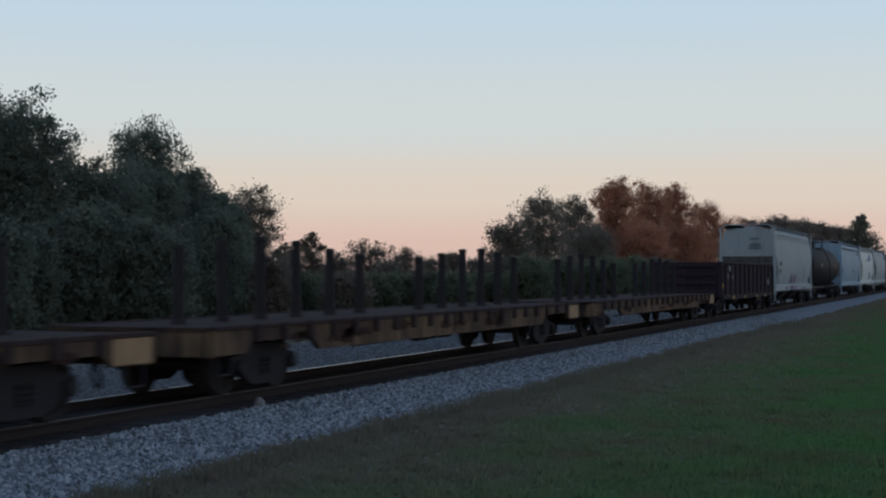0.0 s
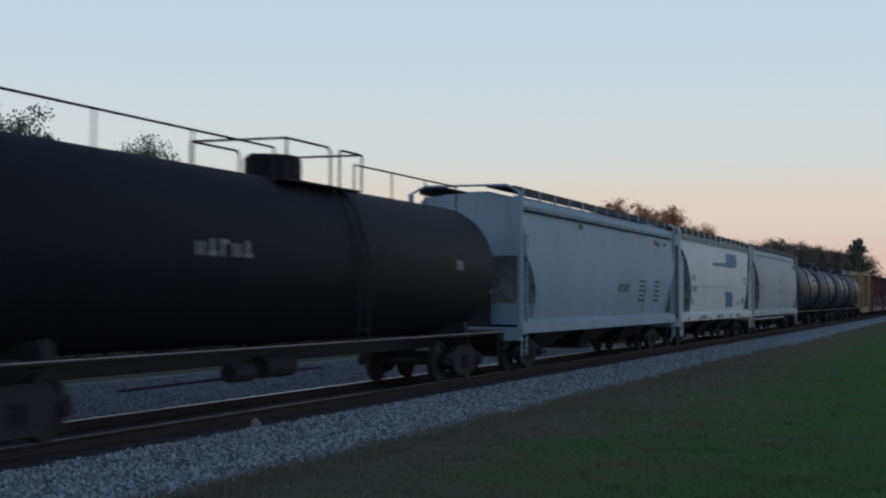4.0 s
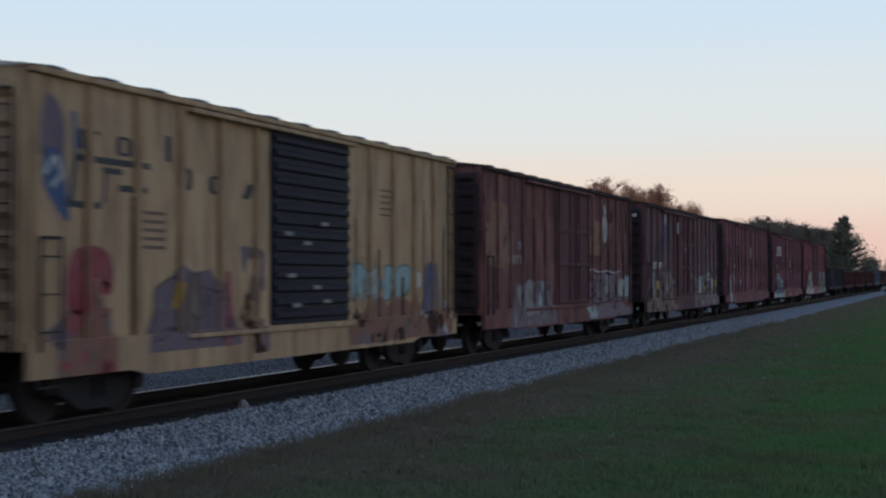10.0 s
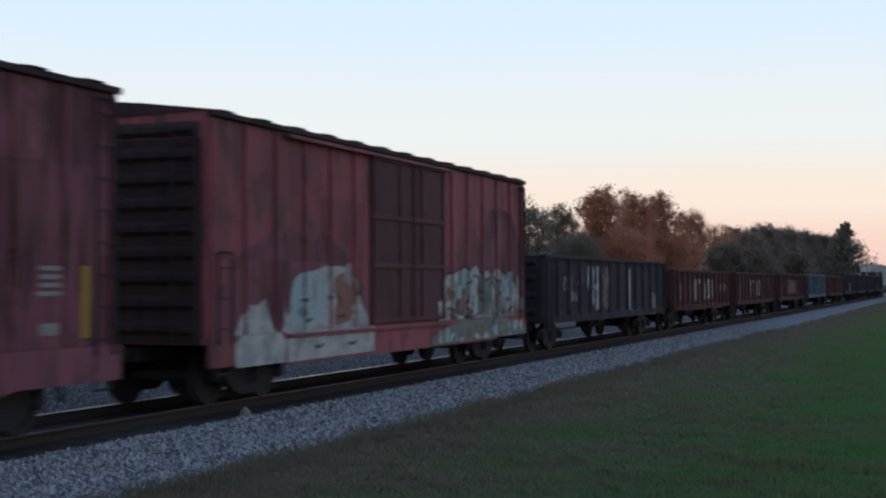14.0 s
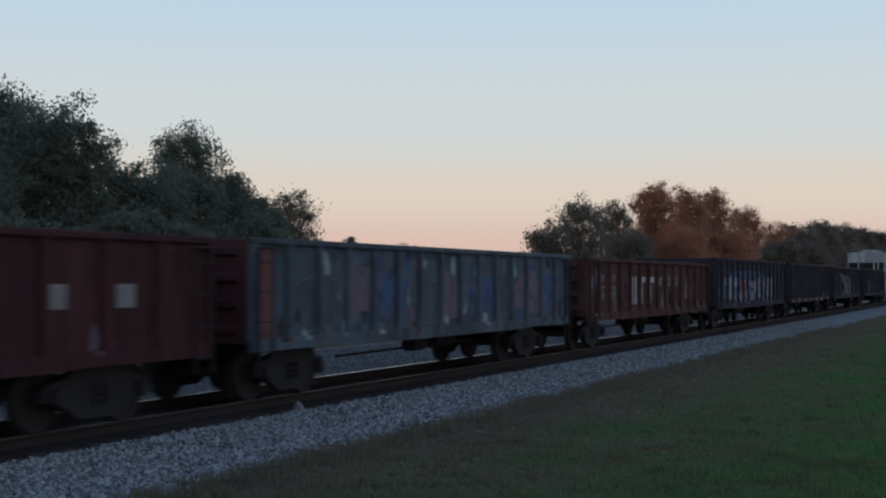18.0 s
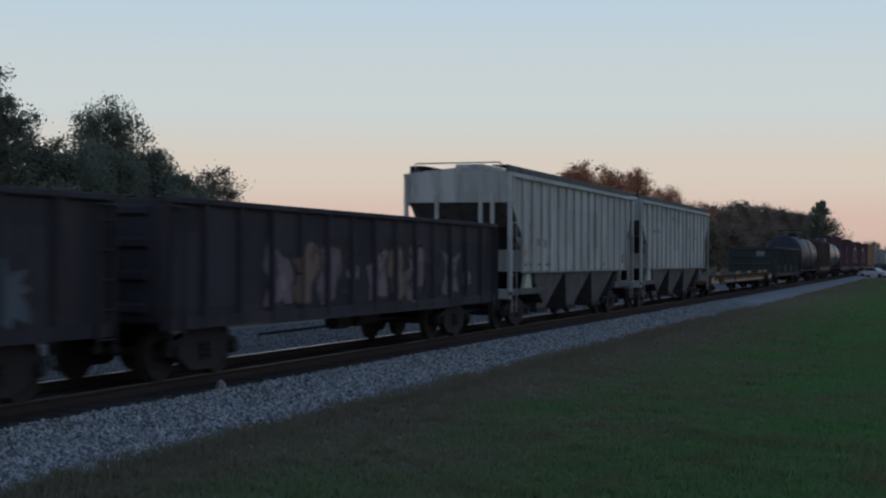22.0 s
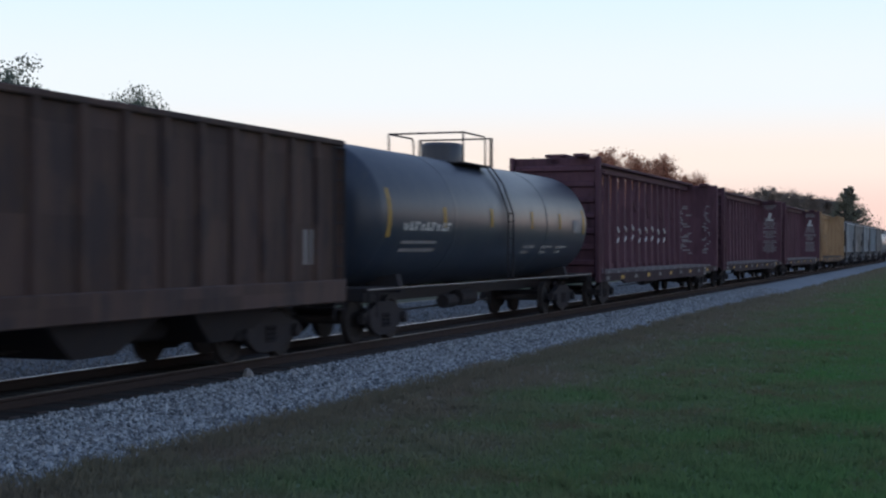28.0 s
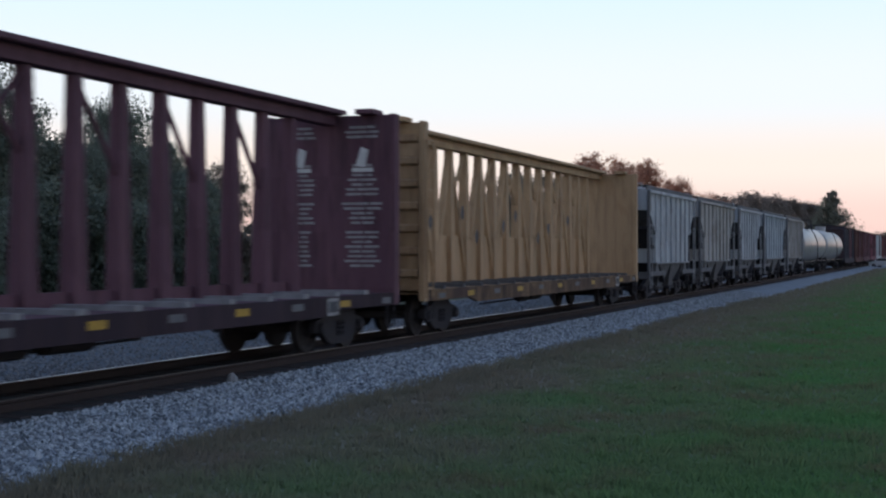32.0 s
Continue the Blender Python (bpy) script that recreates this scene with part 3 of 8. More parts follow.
def scatter_stones(name, count, x0, x1, y0, y1, size, material, label):
    """Broken stones: squashed octahedra, each turned and sized at random."""
    u = rng.random(count)
    cx = x0 * (x1 / x0) ** u
    cy = y0 + (y1 - y0) * rng.random(count)
    r = size * (0.55 + 0.9 * rng.random(count) ** 2)
    cz = bed_z(cy) + r * 0.25
    base = np.array([(1, 0, 0), (-1, 0, 0), (0, 1, 0), (0, -1, 0), (0, 0, 1), (0, 0, -1)], float)
    pts = base[None] * (0.6 + 0.6 * rng.random((count, 6, 1)))
    q = rng.normal(size=(count, 4))
    q /= np.linalg.norm(q, axis=1, keepdims=True)
    w, x, y, z = q.T
    R = np.stack([1 - 2 * (y * y + z * z), 2 * (x * y - z * w), 2 * (x * z + y * w), 2 * (x * y + z * w), 1 - 2 * (x * x + z * z), 2 * (y * z - x * w), 2 * (x * z - y * w), 2 * (y * z + x * w), 1 - 2 * (x * x + y * y)], 1).reshape(-1, 3, 3)
    v = np.einsum("nij,nkj->nki", R, pts) * r[:, None, None] + np.stack([cx, cy, cz], 1)[:, None]
    tri = np.array([(0, 2, 4), (2, 1, 4), (1, 3, 4), (3, 0, 4), (2, 0, 5), (1, 2, 5), (3, 1, 5), (0, 3, 5)])
    f = (tri[None] + 6 * np.arange(count)[:, None, None]).reshape(-1, 3)
    me = bpy.data.meshes.new(name)
    me.from_pydata(v.reshape(-1, 3).tolist(), [], f.tolist())
    me.materials.append(material)
    return tagged(new(name, me), label, "gravel", kind="stuff")


def island_mat(name, lo, hi, rough=0.9):
    m = bpy.data.materials.new(name)
    m.use_nodes = True
    n, l = m.node_tree.nodes, m.node_tree.links
    geo = n.new("ShaderNodeNewGeometry")
    rp = n.new("ShaderNodeValToRGB")
    rp.color_ramp.elements[0].color, rp.color_ramp.elements[1].color = (*lo, 1), (*hi, 1)
    l.new(geo.outputs["Random Per Island"], rp.inputs[0])
    l.new(rp.outputs[0], n["Principled BSDF"].inputs["Base Color"])
    n["Principled BSDF"].inputs["Roughness"].default_value = rough
    n["Principled BSDF"].inputs["Specular IOR Level"].default_value = 0.2
    return m


M["stones"] = island_mat("crushed_stone", (0.085, 0.097, 0.110), (0.455, 0.495, 0.525))
scatter_stones("gravel_stones", 46000, 11.0, 75.0, 8.55, 10.62, 0.032, M["stones"], "loose grey crushed ballast stones")
M["old_stones"] = island_mat("old_grey_stone", (0.11, 0.113, 0.116), (0.25, 0.254, 0.256))
scatter_stones("gravel_stones", 26000, 15.0, 95.0, 14.0, 21.6, 0.038, M["old_stones"], "older dull grey gravel beyond the rails")

# the pale rock beside the rail
g = Geo()
rk = random.Random(5)
rings = []
for k, (zz, rr) in enumerate([(0, 0.8), (0.25, 1.0), (0.6, 0.85), (0.85, 0.5), (1.0, 0.2)]):
    rings.append([(0.13 * rr * math.cos(a) * rk.uniform(0.8, 1.2), 0.11 * rr * math.sin(a) * rk.uniform(0.8, 1.2), 0.25 * zz) for a in (2 * math.pi * i / 9 for i in range(9))])
g.loft(rings)
rock = new("rock", g.mesh("rock", M["stone"]))
rock.location = (19.62, 10.64, -0.2)
rock.scale = (0.85, 0.85, 0.72)
tagged(rock, "pale jagged rock on the ballast beside the rail", "rock")

# rails on ties
track = thing("railway_track", "single railway track, rusty rails on dark wooden ties", "railway track", kind="structure", at=pose(0, TRACK_Y, 0))
half = [(0.0, 0.0), (0.036, -0.004), (0.036, -0.035), (0.010, -0.05), (0.009, -0.145), (0.07, -0.165), (0.07, -0.178)]
outline = [(-y, z) for y, z in reversed(half[1:])] + half[1:]
for side in (-1, 1):
    r = part("rail", Geo().prism([(side * 0.753 + y, z) for y, z in outline], -400, 1500), M["rail_rust"], track)
    # near head is darker metal: the train's dim reflection is put into its colour
    part("running_surface", Geo().box(-400, 1500, side * 0.753 - 0.034, side * 0.753 + 0.034, -0.004, 0.002), M["rail_top" if side > 0 else "rail_dull"], r, "polished steel wheel path")
tie_mesh = Geo().box(-0.115, 0.115, -1.3, 1.3, -0.34, -0.155, 0.012).mesh("tie", M["tie"])
repeat("tie", tie_mesh, track, [(5 + 0.53 * i, 0.03 * math.sin(i * 7.1), 0.006 * math.sin(i * 3.3)) for i in range(290)])
g = Geo()
for i in range(290, 900):
    g.box(5 + 0.53 * i - 0.115, 5 + 0.53 * i + 0.115, -1.3, 1.3, -0.34, -0.155)
tagged(part("far_ties", g, M["tie"], track), kind="stuff")

# ---- grass blades near the viewer ----
def lawn_blades(count):
    r = 9.5 * (190 / 9.5) ** rng.random(count)
    az = np.radians(-2 + 44 * rng.random(count))
    x, y = r * np.cos(az), r * np.sin(az)
    keep = (y < 8.75) & (y > -1.5)
    x, y, r = x[keep], y[keep], r[keep]
    n = len(x)
    lawn = np.array([lawn_z(a, b) for a, b in zip(x, y)])
    h = (0.03 + 0.05 * rng.random(n)) * (0.8 + 0.012 * r)
    w = 0.006 + 0.0011 * r
    ang = rng.random(n) * math.pi * 2
    lean = rng.normal(size=(n, 2)) * 0.03
    dx, dy = np.cos(ang) * w, np.sin(ang) * w
    v = np.stack([np.stack([x - dx, y - dy, lawn - 0.01], 1), np.stack([x + dx, y + dy, lawn - 0.01], 1), np.stack([x + lean[:, 0], y + lean[:, 1], lawn + h], 1)], 1)
    me = bpy.data.meshes.new("grass_blades")
    me.from_pydata(v.reshape(-1, 3).tolist(), [], np.arange(3 * n).reshape(-1, 3).tolist())
    me.materials.append(M["blade"])
    return tagged(new("grass_blades", me), "short dark green grass blades of the lawn", "grass", kind="stuff")


lawn_blades(260000)


def lawn_tufts(count):
    """Taller tufts and weeds in the lawn, thicker along the edge of the gravel."""
    r = 10.0 * (70 / 10.0) ** rng.random(count)
    az = np.radians(1 + 40 * rng.random(count))
    cx, cy = r * np.cos(az), r * np.sin(az)
    edge = rng.random(count) < 0.45
    cy = np.where(edge, 8.1 + 0.75 * rng.random(count) ** 0.6, cy)
    cx = np.where(edge, r, cx)
    keep = (cy < 8.9) & (cy > -1.5)
    cx, cy, edge = cx[keep], cy[keep], edge[keep]
    per = 26
    n = len(cx) * per
    spread = np.repeat(0.05 + 0.09 * rng.random(len(cx)), per)
    x = np.repeat(cx, per) + rng.normal(size=n) * spread
    y = np.repeat(cy, per) + rng.normal(size=n) * spread
    z = np.array([lawn_z(a, b) for a, b in zip(np.repeat(cx, per), np.repeat(cy, per))])
    h = np.repeat(0.07 + 0.09 * rng.random(len(cx)), per) * (0.5 + 0.7 * rng.random(n))
    w = 0.006 + 0.0008 * x
    ang = rng.random(n) * math.pi * 2
    lean = rng.normal(size=(n, 2)) * 0.05
    dx, dy = np.cos(ang) * w, np.sin(ang) * w
    v = np.stack([np.stack([x - dx, y - dy, z - 0.01], 1), np.stack([x + dx, y + dy, z - 0.01], 1), np.stack([x + lean[:, 0], y + lean[:, 1], z + h], 1)], 1)
    me = bpy.data.meshes.new("grass_tufts")
    me.from_pydata(v.reshape(-1, 3).tolist(), [], np.arange(3 * n).reshape(-1, 3).tolist())
    me.materials.append(M["blade"])
    return tagged(new("grass_tufts", me), "taller grass tufts and weeds along the gravel edge", "grass", kind="stuff")


lawn_tufts(2400)


# ---- trees ----
def leaf_cloud(centres, radii, lobes, per, size, seed):
    """Leaves as single small blades: some in sprigs, most strewn through the lobes with a soft, bumpy rim."""
    r = np.random.default_rng(seed)
    k = 0.56 if lobes else 1.0
    c = np.repeat(centres, max(1, int(per * k)), 0)
    rad = np.repeat(radii, max(1, int(per * k)))
    p = c + r.normal(size=(len(c), 3)) * (rad * 0.6)[:, None] * np.array([1, 1, 0.8])
    if lobes:
        lob = np.array(lobes)
        m = int(len(centres) * per * 0.4)
        pick = r.choice(len(lob), m, p=lob[:, 3] ** 2 / (lob[:, 3] ** 2).sum())
        d = r.normal(size=(m, 3))
        d /= np.linalg.norm(d, axis=1, keepdims=True)
        q = lob[pick]
        th, ph = np.arctan2(d[:, 1], d[:, 0]), np.arcsin(np.clip(d[:, 2], -1, 1))
        bump = 1 + 0.16 * np.sin(3 * th + pick * 1.7) * np.cos(2.5 * ph + pick) + 0.10 * np.sin(8 * th + 5 * ph + pick * 2.3)
        reach = q[:, 3] * bump * (r.random(m) ** 0.4 + 0.05 * r.normal(size=m))
        p = np.concatenate([p, q[:, :3] + d * reach[:, None]])
    n = len(p)
    a = r.normal(size=(n, 3))
    a /= np.linalg.norm(a, axis=1, keepdims=True)
    b = np.cross(a, r.normal(size=(n, 3)))
    b /= np.linalg.norm(b, axis=1, keepdims=True) + 1e-9
    s = size * (0.55 + 0.9 * r.random(n))[:, None]
    v = np.stack([p - a * s, p + a * s * 0.6 + b * s * 0.6, p + a * s * 0.6 - b * s * 0.6], 1)
    return v.reshape(-1, 3)


def tree(name, label, x, y, height, width, leaf, seed, clumps=46, per=150, size=0.13, bare=0.28, base=-0.5, spiky=False, group="trees beyond the track", lean=0.0):
    """A tapered trunk, limbs that reach each clump, and a crown of many small leaves with gaps."""
    r = random.Random(seed)
    if not spiky:
        clumps, per, size = int(clumps * 4.0), max(50, int(per * 0.95)), size * 0.72
    ob = thing(name, label, "pine tree" if spiky else ("shrub" if "shrub" in name else "tree"), group, at=pose(x, y, base))
    cs, rs = [], []
    low = height * bare
    # the crown is a bundle of rounded lobes that together fill an uneven egg, the highest near the middle
    lobes = []
    half_h, mid_z = (height - low) / 2, (height + low) / 2
    ls0 = min(0.27 * width, 0.5 * half_h)
    lobes.append((0.06 * width * r.uniform(-1, 1), 0, height - ls0 * 0.95, ls0))
    for i in range(13):
        a = 2 * math.pi * (i * 0.382 + 0.1 * r.random())
        up = -0.75 + 1.55 * (i + 0.5) / 13
        ring = math.sqrt(max(0.05, 1 - abs(up) ** 2.6))
        ls = ls0 * r.uniform(0.75, 1.2)
        q = max(0.0, (width / 2 * ring - ls * 0.8)) * r.uniform(0.8, 1.08)
        lobes.append((q * math.cos(a), q * math.sin(a), min(mid_z + half_h * up, height - ls * 1.05), ls))
    for k in (0.25, 0.45, 0.62):
        lobes.append((0, 0, low + (height - low) * k, min(0.3 * width, 0.6 * half_h)))
    for i in range(clumps):
        if spiky:
            u = 1 - r.random() ** 0.62
            z = low + (height - low) * u
            reach = width / 2 * (1 - 0.95 * u) * (0.82 + 0.25 * math.sin(u * 44))
            a = r.random() * 2 * math.pi
            q = reach * (r.random() ** 0.4)
            cr = 0.085 * width * (1.2 - u)
            c = (q * math.cos(a) + lean * z, q * math.sin(a), min(z, height - cr * 0.7))
        else:
            lx, ly, lz, ls = lobes[i % len(lobes)]
            d = Vector((r.gauss(0, 1), r.gauss(0, 1), r.gauss(0, 1))).normalized() * (ls * r.random() ** 0.5 * r.choice((0.7, 0.9, 1.0, 1.18)))
            tall = 1.0
            cr = (0.04 + 0.06 * r.random()) * width
            c = (lx + d.x, ly + d.y, max(low * 0.8 + cr, min(lz + d.z * tall, height * 1.03 - cr * 0.3)))
        cs.append(c)
        rs.append(cr)
    g = Geo()
    fork = height * (0.42 if not spiky else 0.97)
    w = max(0.09, width * 0.045)
    rings = []
    for k in range(6):
        t = k / 5
        rr = w * (1 - 0.62 * t) * (1.35 if k == 0 else 1)
        ox, oy = lean * fork * t + 0.06 * width * math.sin(t * 3 + seed) * t, 0.04 * width * math.cos(t * 4 + seed) * t
        rings.append([(ox + rr * math.cos(b), oy + rr * math.sin(b), fork * t) for b in (2 * math.pi * i / 8 for i in range(8))])
    g.loft(rings)
    top = rings[-1][0]
    part("trunk", g, M["bark"], ob)
    g = Geo()
    for i, (c, cr) in enumerate(zip(cs, rs)):
        if i % 7 and not spiky:
            continue
        root = Vector((top[0], top[1], fork * (0.55 + 0.45 * r.random()) if not spiky else max(low, c[2] - 0.1 * width)))
        if spiky:
            root.x, root.y = 0, 0
        mid = root.lerp(Vector(c), 0.55) + Vector((r.uniform(-1, 1), r.uniform(-1, 1), r.uniform(0, 1))) * 0.05 * width
        g.rod(root, mid, 0.022 * width * 0.6, 4)
        g.rod(mid, c, 0.009 * width, 4)
    part("branchwork", g, M["bark"], ob)
    v = leaf_cloud(np.array(cs), np.array(rs), [] if spiky else lobes, per, size, seed)
    me = bpy.data.meshes.new("crown")
    me.from_pydata(v.tolist(), [], np.arange(len(v)).reshape(-1, 3).tolist())
    me.materials.append(leaf)
    part("crown", me, leaf, ob)
    return ob


def stand(az, y, el, wide, leaf, name, label, seed, **k):
    """A tree at a bearing off the track, its distance from the track line, its top's elevation and its width in degrees."""
    x = y / math.tan(radians(az))
    d = math.hypot(x, y)
    return tree(name, label, x, y, EYE[2] + d * math.tan(radians(el)) + 0.5, d * radians(wide), leaf, seed, **k)


OAK = "dark evergreen oak with a dense ragged crown"
for i, (az, y, el, wide, lf, cl, per, size) in enumerate([
        (44.5, 38, 8.7, 9.6, "leaf_dark", 80, 260, 0.11), (40.2, 41, 7.7, 6.2, "leaf_dark", 70, 240, 0.11), (38.2, 37, 7.0, 5.4, "leaf_dark", 60, 240, 0.11), (35.2, 36, 4.6, 4.8, "leaf_dark", 55, 230, 0.11),
        (33.0, 40, 6.35, 3.9, "leaf_dark", 56, 200, 0.10), (33.6, 37, 4.6, 4.8, "leaf_dark", 60, 240, 0.11), (31.2, 38, 4.4, 3.0, "leaf_dark", 44, 220, 0.11), (30.2, 36, 3.4, 3.0, "leaf_dark", 50, 230, 0.11)]):
    stand(az, y, el, wide, M[lf], "oak_tree", OAK, 20 + i, clumps=cl, per=per, size=size, bare=0.12)
stand(28.85, 44, 3.75, 2.9, M["leaf_green"], "ash_tree", "olive-green thin-leaved tree at the end of the oaks", 40, clumps=40, per=130, size=0.10, bare=0.15)
for i, (az, y, el, wide, lf) in enumerate([(26.4, 60, 1.75, 1.3, "leaf_far"), (24.1, 62, 1.55, 2.4, "leaf_far"), (22.6, 70, 1.15, 1.8, "leaf_far"), (21.6, 60, 0.8, 1.4, "leaf_green"), (20.6, 52, 1.0, 1.2, "leaf_green"), (19.6, 55, 0.75, 1.3, "leaf_green"), (25.3, 56, 0.9, 1.6, "leaf_far"), (23.3, 58, 0.7, 1.6, "leaf_green"), (27.4, 50, 1.3, 1.6, "leaf_green")]):
    stand(az, y, el, wide, M[lf], "shrub", "small olive and brown scrub tree in the field", 60 + i, clumps=26, per=90, size=0.15, bare=0.05, group="scrub in the field")
for i, (az, y, el, wide, lf, cl, per) in enumerate([
        (18.3, 38, 2.35, 2.4, "leaf_green", 34, 80), (17.0, 40, 3.35, 2.7, "leaf_green", 44, 76), (15.6, 42, 3.3, 2.3, "leaf_green", 42, 80), (15.0, 39, 2.1, 2.6, "leaf_green", 40, 110),
        (14.0, 40, 3.95, 2.3, "leaf_autumn", 48, 150), (12.6, 42, 3.72, 2.2, "leaf_autumn", 48, 150), (11.6, 40, 3.7, 1.9, "leaf_autumn", 44, 150), (10.3, 41, 3.05, 1.8, "leaf_autumn", 42, 140),
        (12.9, 36, 2.2, 2.6, "leaf_autumn", 44, 140), (10.9, 37, 2.1, 2.2, "leaf_autumn", 40, 130), (9.2, 40, 2.35, 1.9, "leaf_autumn", 40, 130)]):
    name = "maple_tree" if lf == "leaf_autumn" else "oak_tree"
    stand(az, y, el, wide, M[lf], name, "russet autumn tree, its leaves turning orange-red" if lf == "leaf_autumn" else "olive-green tree with a loose crown", 80 + i, clumps=cl, per=int(per * 1.5), size=0.15, bare=0.1)
for i, (az, y, el, wide, lf) in enumerate([(8.3, 38, 2.3, 1.8, "leaf_haze"), (7.4, 38, 2.42, 1.7, "leaf_haze"), (6.6, 37, 2.3, 1.5, "leaf_haze"), (5.9, 36, 2.15, 1.5, "leaf_haze"), (5.3, 34, 2.0, 1.3, "leaf_haze"), (4.8, 32, 1.85, 1.1, "leaf_haze"), (9.0, 34, 1.6, 1.8, "leaf_green"), (7.8, 34, 1.5, 1.7, "leaf_haze"), (6.2, 33, 1.4, 1.6, "leaf_haze"), (3.3, 40, 0.75, 0.9, "leaf_far"), (2.4, 44, 0.8, 0.9, "leaf_far"), (1.6, 46, 0.65, 0.8, "leaf_far")]):
    stand(az, y, el, wide, M[lf], "oak_tree", "dark green tree in the far row beside the track", 110 + i, clumps=34, per=190, size=0.26, bare=0.08)
stand(4.3, 27, 2.4, 3.9, M["leaf_pine"], "pine_tree", "tall dark pine with a ragged pointed top", 140, clumps=190, per=80, size=0.2, bare=0.08, spiky=True)

# undergrowth in front of the trees
for i in range(34):
    az = 47 - i * 1.05
    y = 27 + 6 * random.Random(i).random()
    el = 1.9 + 1.1 * random.Random(i + 99).random() if az > 30 else (0.15 if 19 < az < 28 else 0.75)
    stand(az, y, el, 3.0 if az > 30 else 2.4, M["leaf_dark" if az > 29 else ("leaf_scrub" if i % 3 else "leaf_far")], "shrub", "low dense shrub along the far edge of the gravel", 200 + i, clumps=30, per=120, size=0.11 if az > 25 else 0.16, bare=0.02, group="undergrowth")
verge = new("verge", sheet("verge", [-300, -50, 0, 20, 40, 60, 80, 120, 200, 300, 500, 900, 2500], [21.9, 23, 26, 34, 50, 90, 200, 700], lambda x, y: -0.43 + (0.12 * noise.noise((x * 0.1, y * 0.1, 3)) if 22 < y < 600 else -0.08), M["verge"]).mesh("verge", M["verge"]))
tagged(verge, "rough olive-brown grass field beyond the gravel", "field", kind="structure")

# ---- rolling stock: car space has x along the track (front at -x), near side at -y, rail top at z = 0 ----
CARS, WHEELSETS = [], ([], [])
WHEEL_R = 0.46

g = Geo()
for s in (-1, 1):
    prof = [(-0.07 * s + 0.753 * s, 0.10), (-0.07 * s + 0.753 * s, 0.485), (-0.045 * s + 0.753 * s, 0.49), (-0.04 * s + 0.753 * s, WHEEL_R), (0.06 * s + 0.753 * s, WHEEL_R - 0.005), (0.06 * s + 0.753 * s, 0.37), (0.02 * s + 0.753 * s, 0.33), (0.03 * s + 0.753 * s, 0.16), (0.09 * s + 0.753 * s, 0.12), (0.09 * s + 0.753 * s, 0.05)]
    g.loft([[(r * math.cos(a), y, r * math.sin(a)) for a in (2 * math.pi * i / 24 for i in range(24))] for y, r in prof])
g.rod((0, -1.02, 0), (0, 1.02, 0), 0.085, 10)
WHEEL_MESH = g.mesh("wheelset", M["wheel"], 35)
g = Geo().box(-0.22, 0.22, -0.95, 0.95, 0.42, 0.66, 0.04)
BOLSTER_MESH = g.mesh("truck", M["steel_dark"])
g = Geo()
g.prism([(-1.12, 0.40), (-1.08, 0.60), (-0.72, 0.66), (-0.42, 0.80), (0.42, 0.80), (0.72, 0.66), (1.08, 0.60), (1.12, 0.40), (0.78, 0.36), (0.52, 0.20), (0.36, 0.14), (-0.36, 0.14), (-0.52, 0.20), (-0.78, 0.36)], -0.07, 0.07, "y")
SPRING_MESH = Geo().loft([[(rr * math.cos(a), rr * math.sin(a), z) for a in (2 * math.pi * i / 8 for i in range(8))] for z, rr in ((0.30, 0.06), (0.34, 0.045), (0.38, 0.06), (0.42, 0.045), (0.46, 0.06), (0.50, 0.045), (0.54, 0.06), (0.58, 0.045))]).mesh("spring", M["steel_dark"])
SIDEFRAME_MESH = g.mesh("sideframe", M["steel_dark"])
BEARING_MESH = Geo().loft([[(r * math.cos(a), y, r * math.sin(a)) for a in (2 * math.pi * i / 12 for i in range(12))] for y, r in ((-0.10, 0.06), (-0.08, 0.11), (0.05, 0.12))]).mesh("bearing_cap", M["steel_dark"], 40)
g = Geo().box(-0.45, 0.05, -0.09, 0.09, 0.78, 0.96, 0.02)
g.prism([(-0.75, 0.74), (-0.75, 1.0), (-0.45, 1.0), (-0.45, 0.74)], -0.14, 0.12, "y")
COUPLER_MESH = g.mesh("coupler", M["steel_dark"])


def make_truck(parent, x):
    t = new("truck", BOLSTER_MESH)
    t.parent, t.location = parent, (x, 0, 0)
    for y in (-1.0, 1.0):
        repeat("sideframe", SIDEFRAME_MESH, t, [(0, y, 0)])
    repeat("spring", SPRING_MESH, t, [(x, -1.09, 0) for x in (-0.1, 0.1)])
    for k, dx in enumerate((-0.89, 0.89)):
        w = repeat("wheelset", WHEEL_MESH, t, [(dx, 0, WHEEL_R)])[0]
        WHEELSETS[k].append(w)
        repeat("bearing_cap", BEARING_MESH, t, [pose(dx, -1.08, WHEEL_R), pose(dx, 1.08, WHEEL_R, 0, 0, 180)])


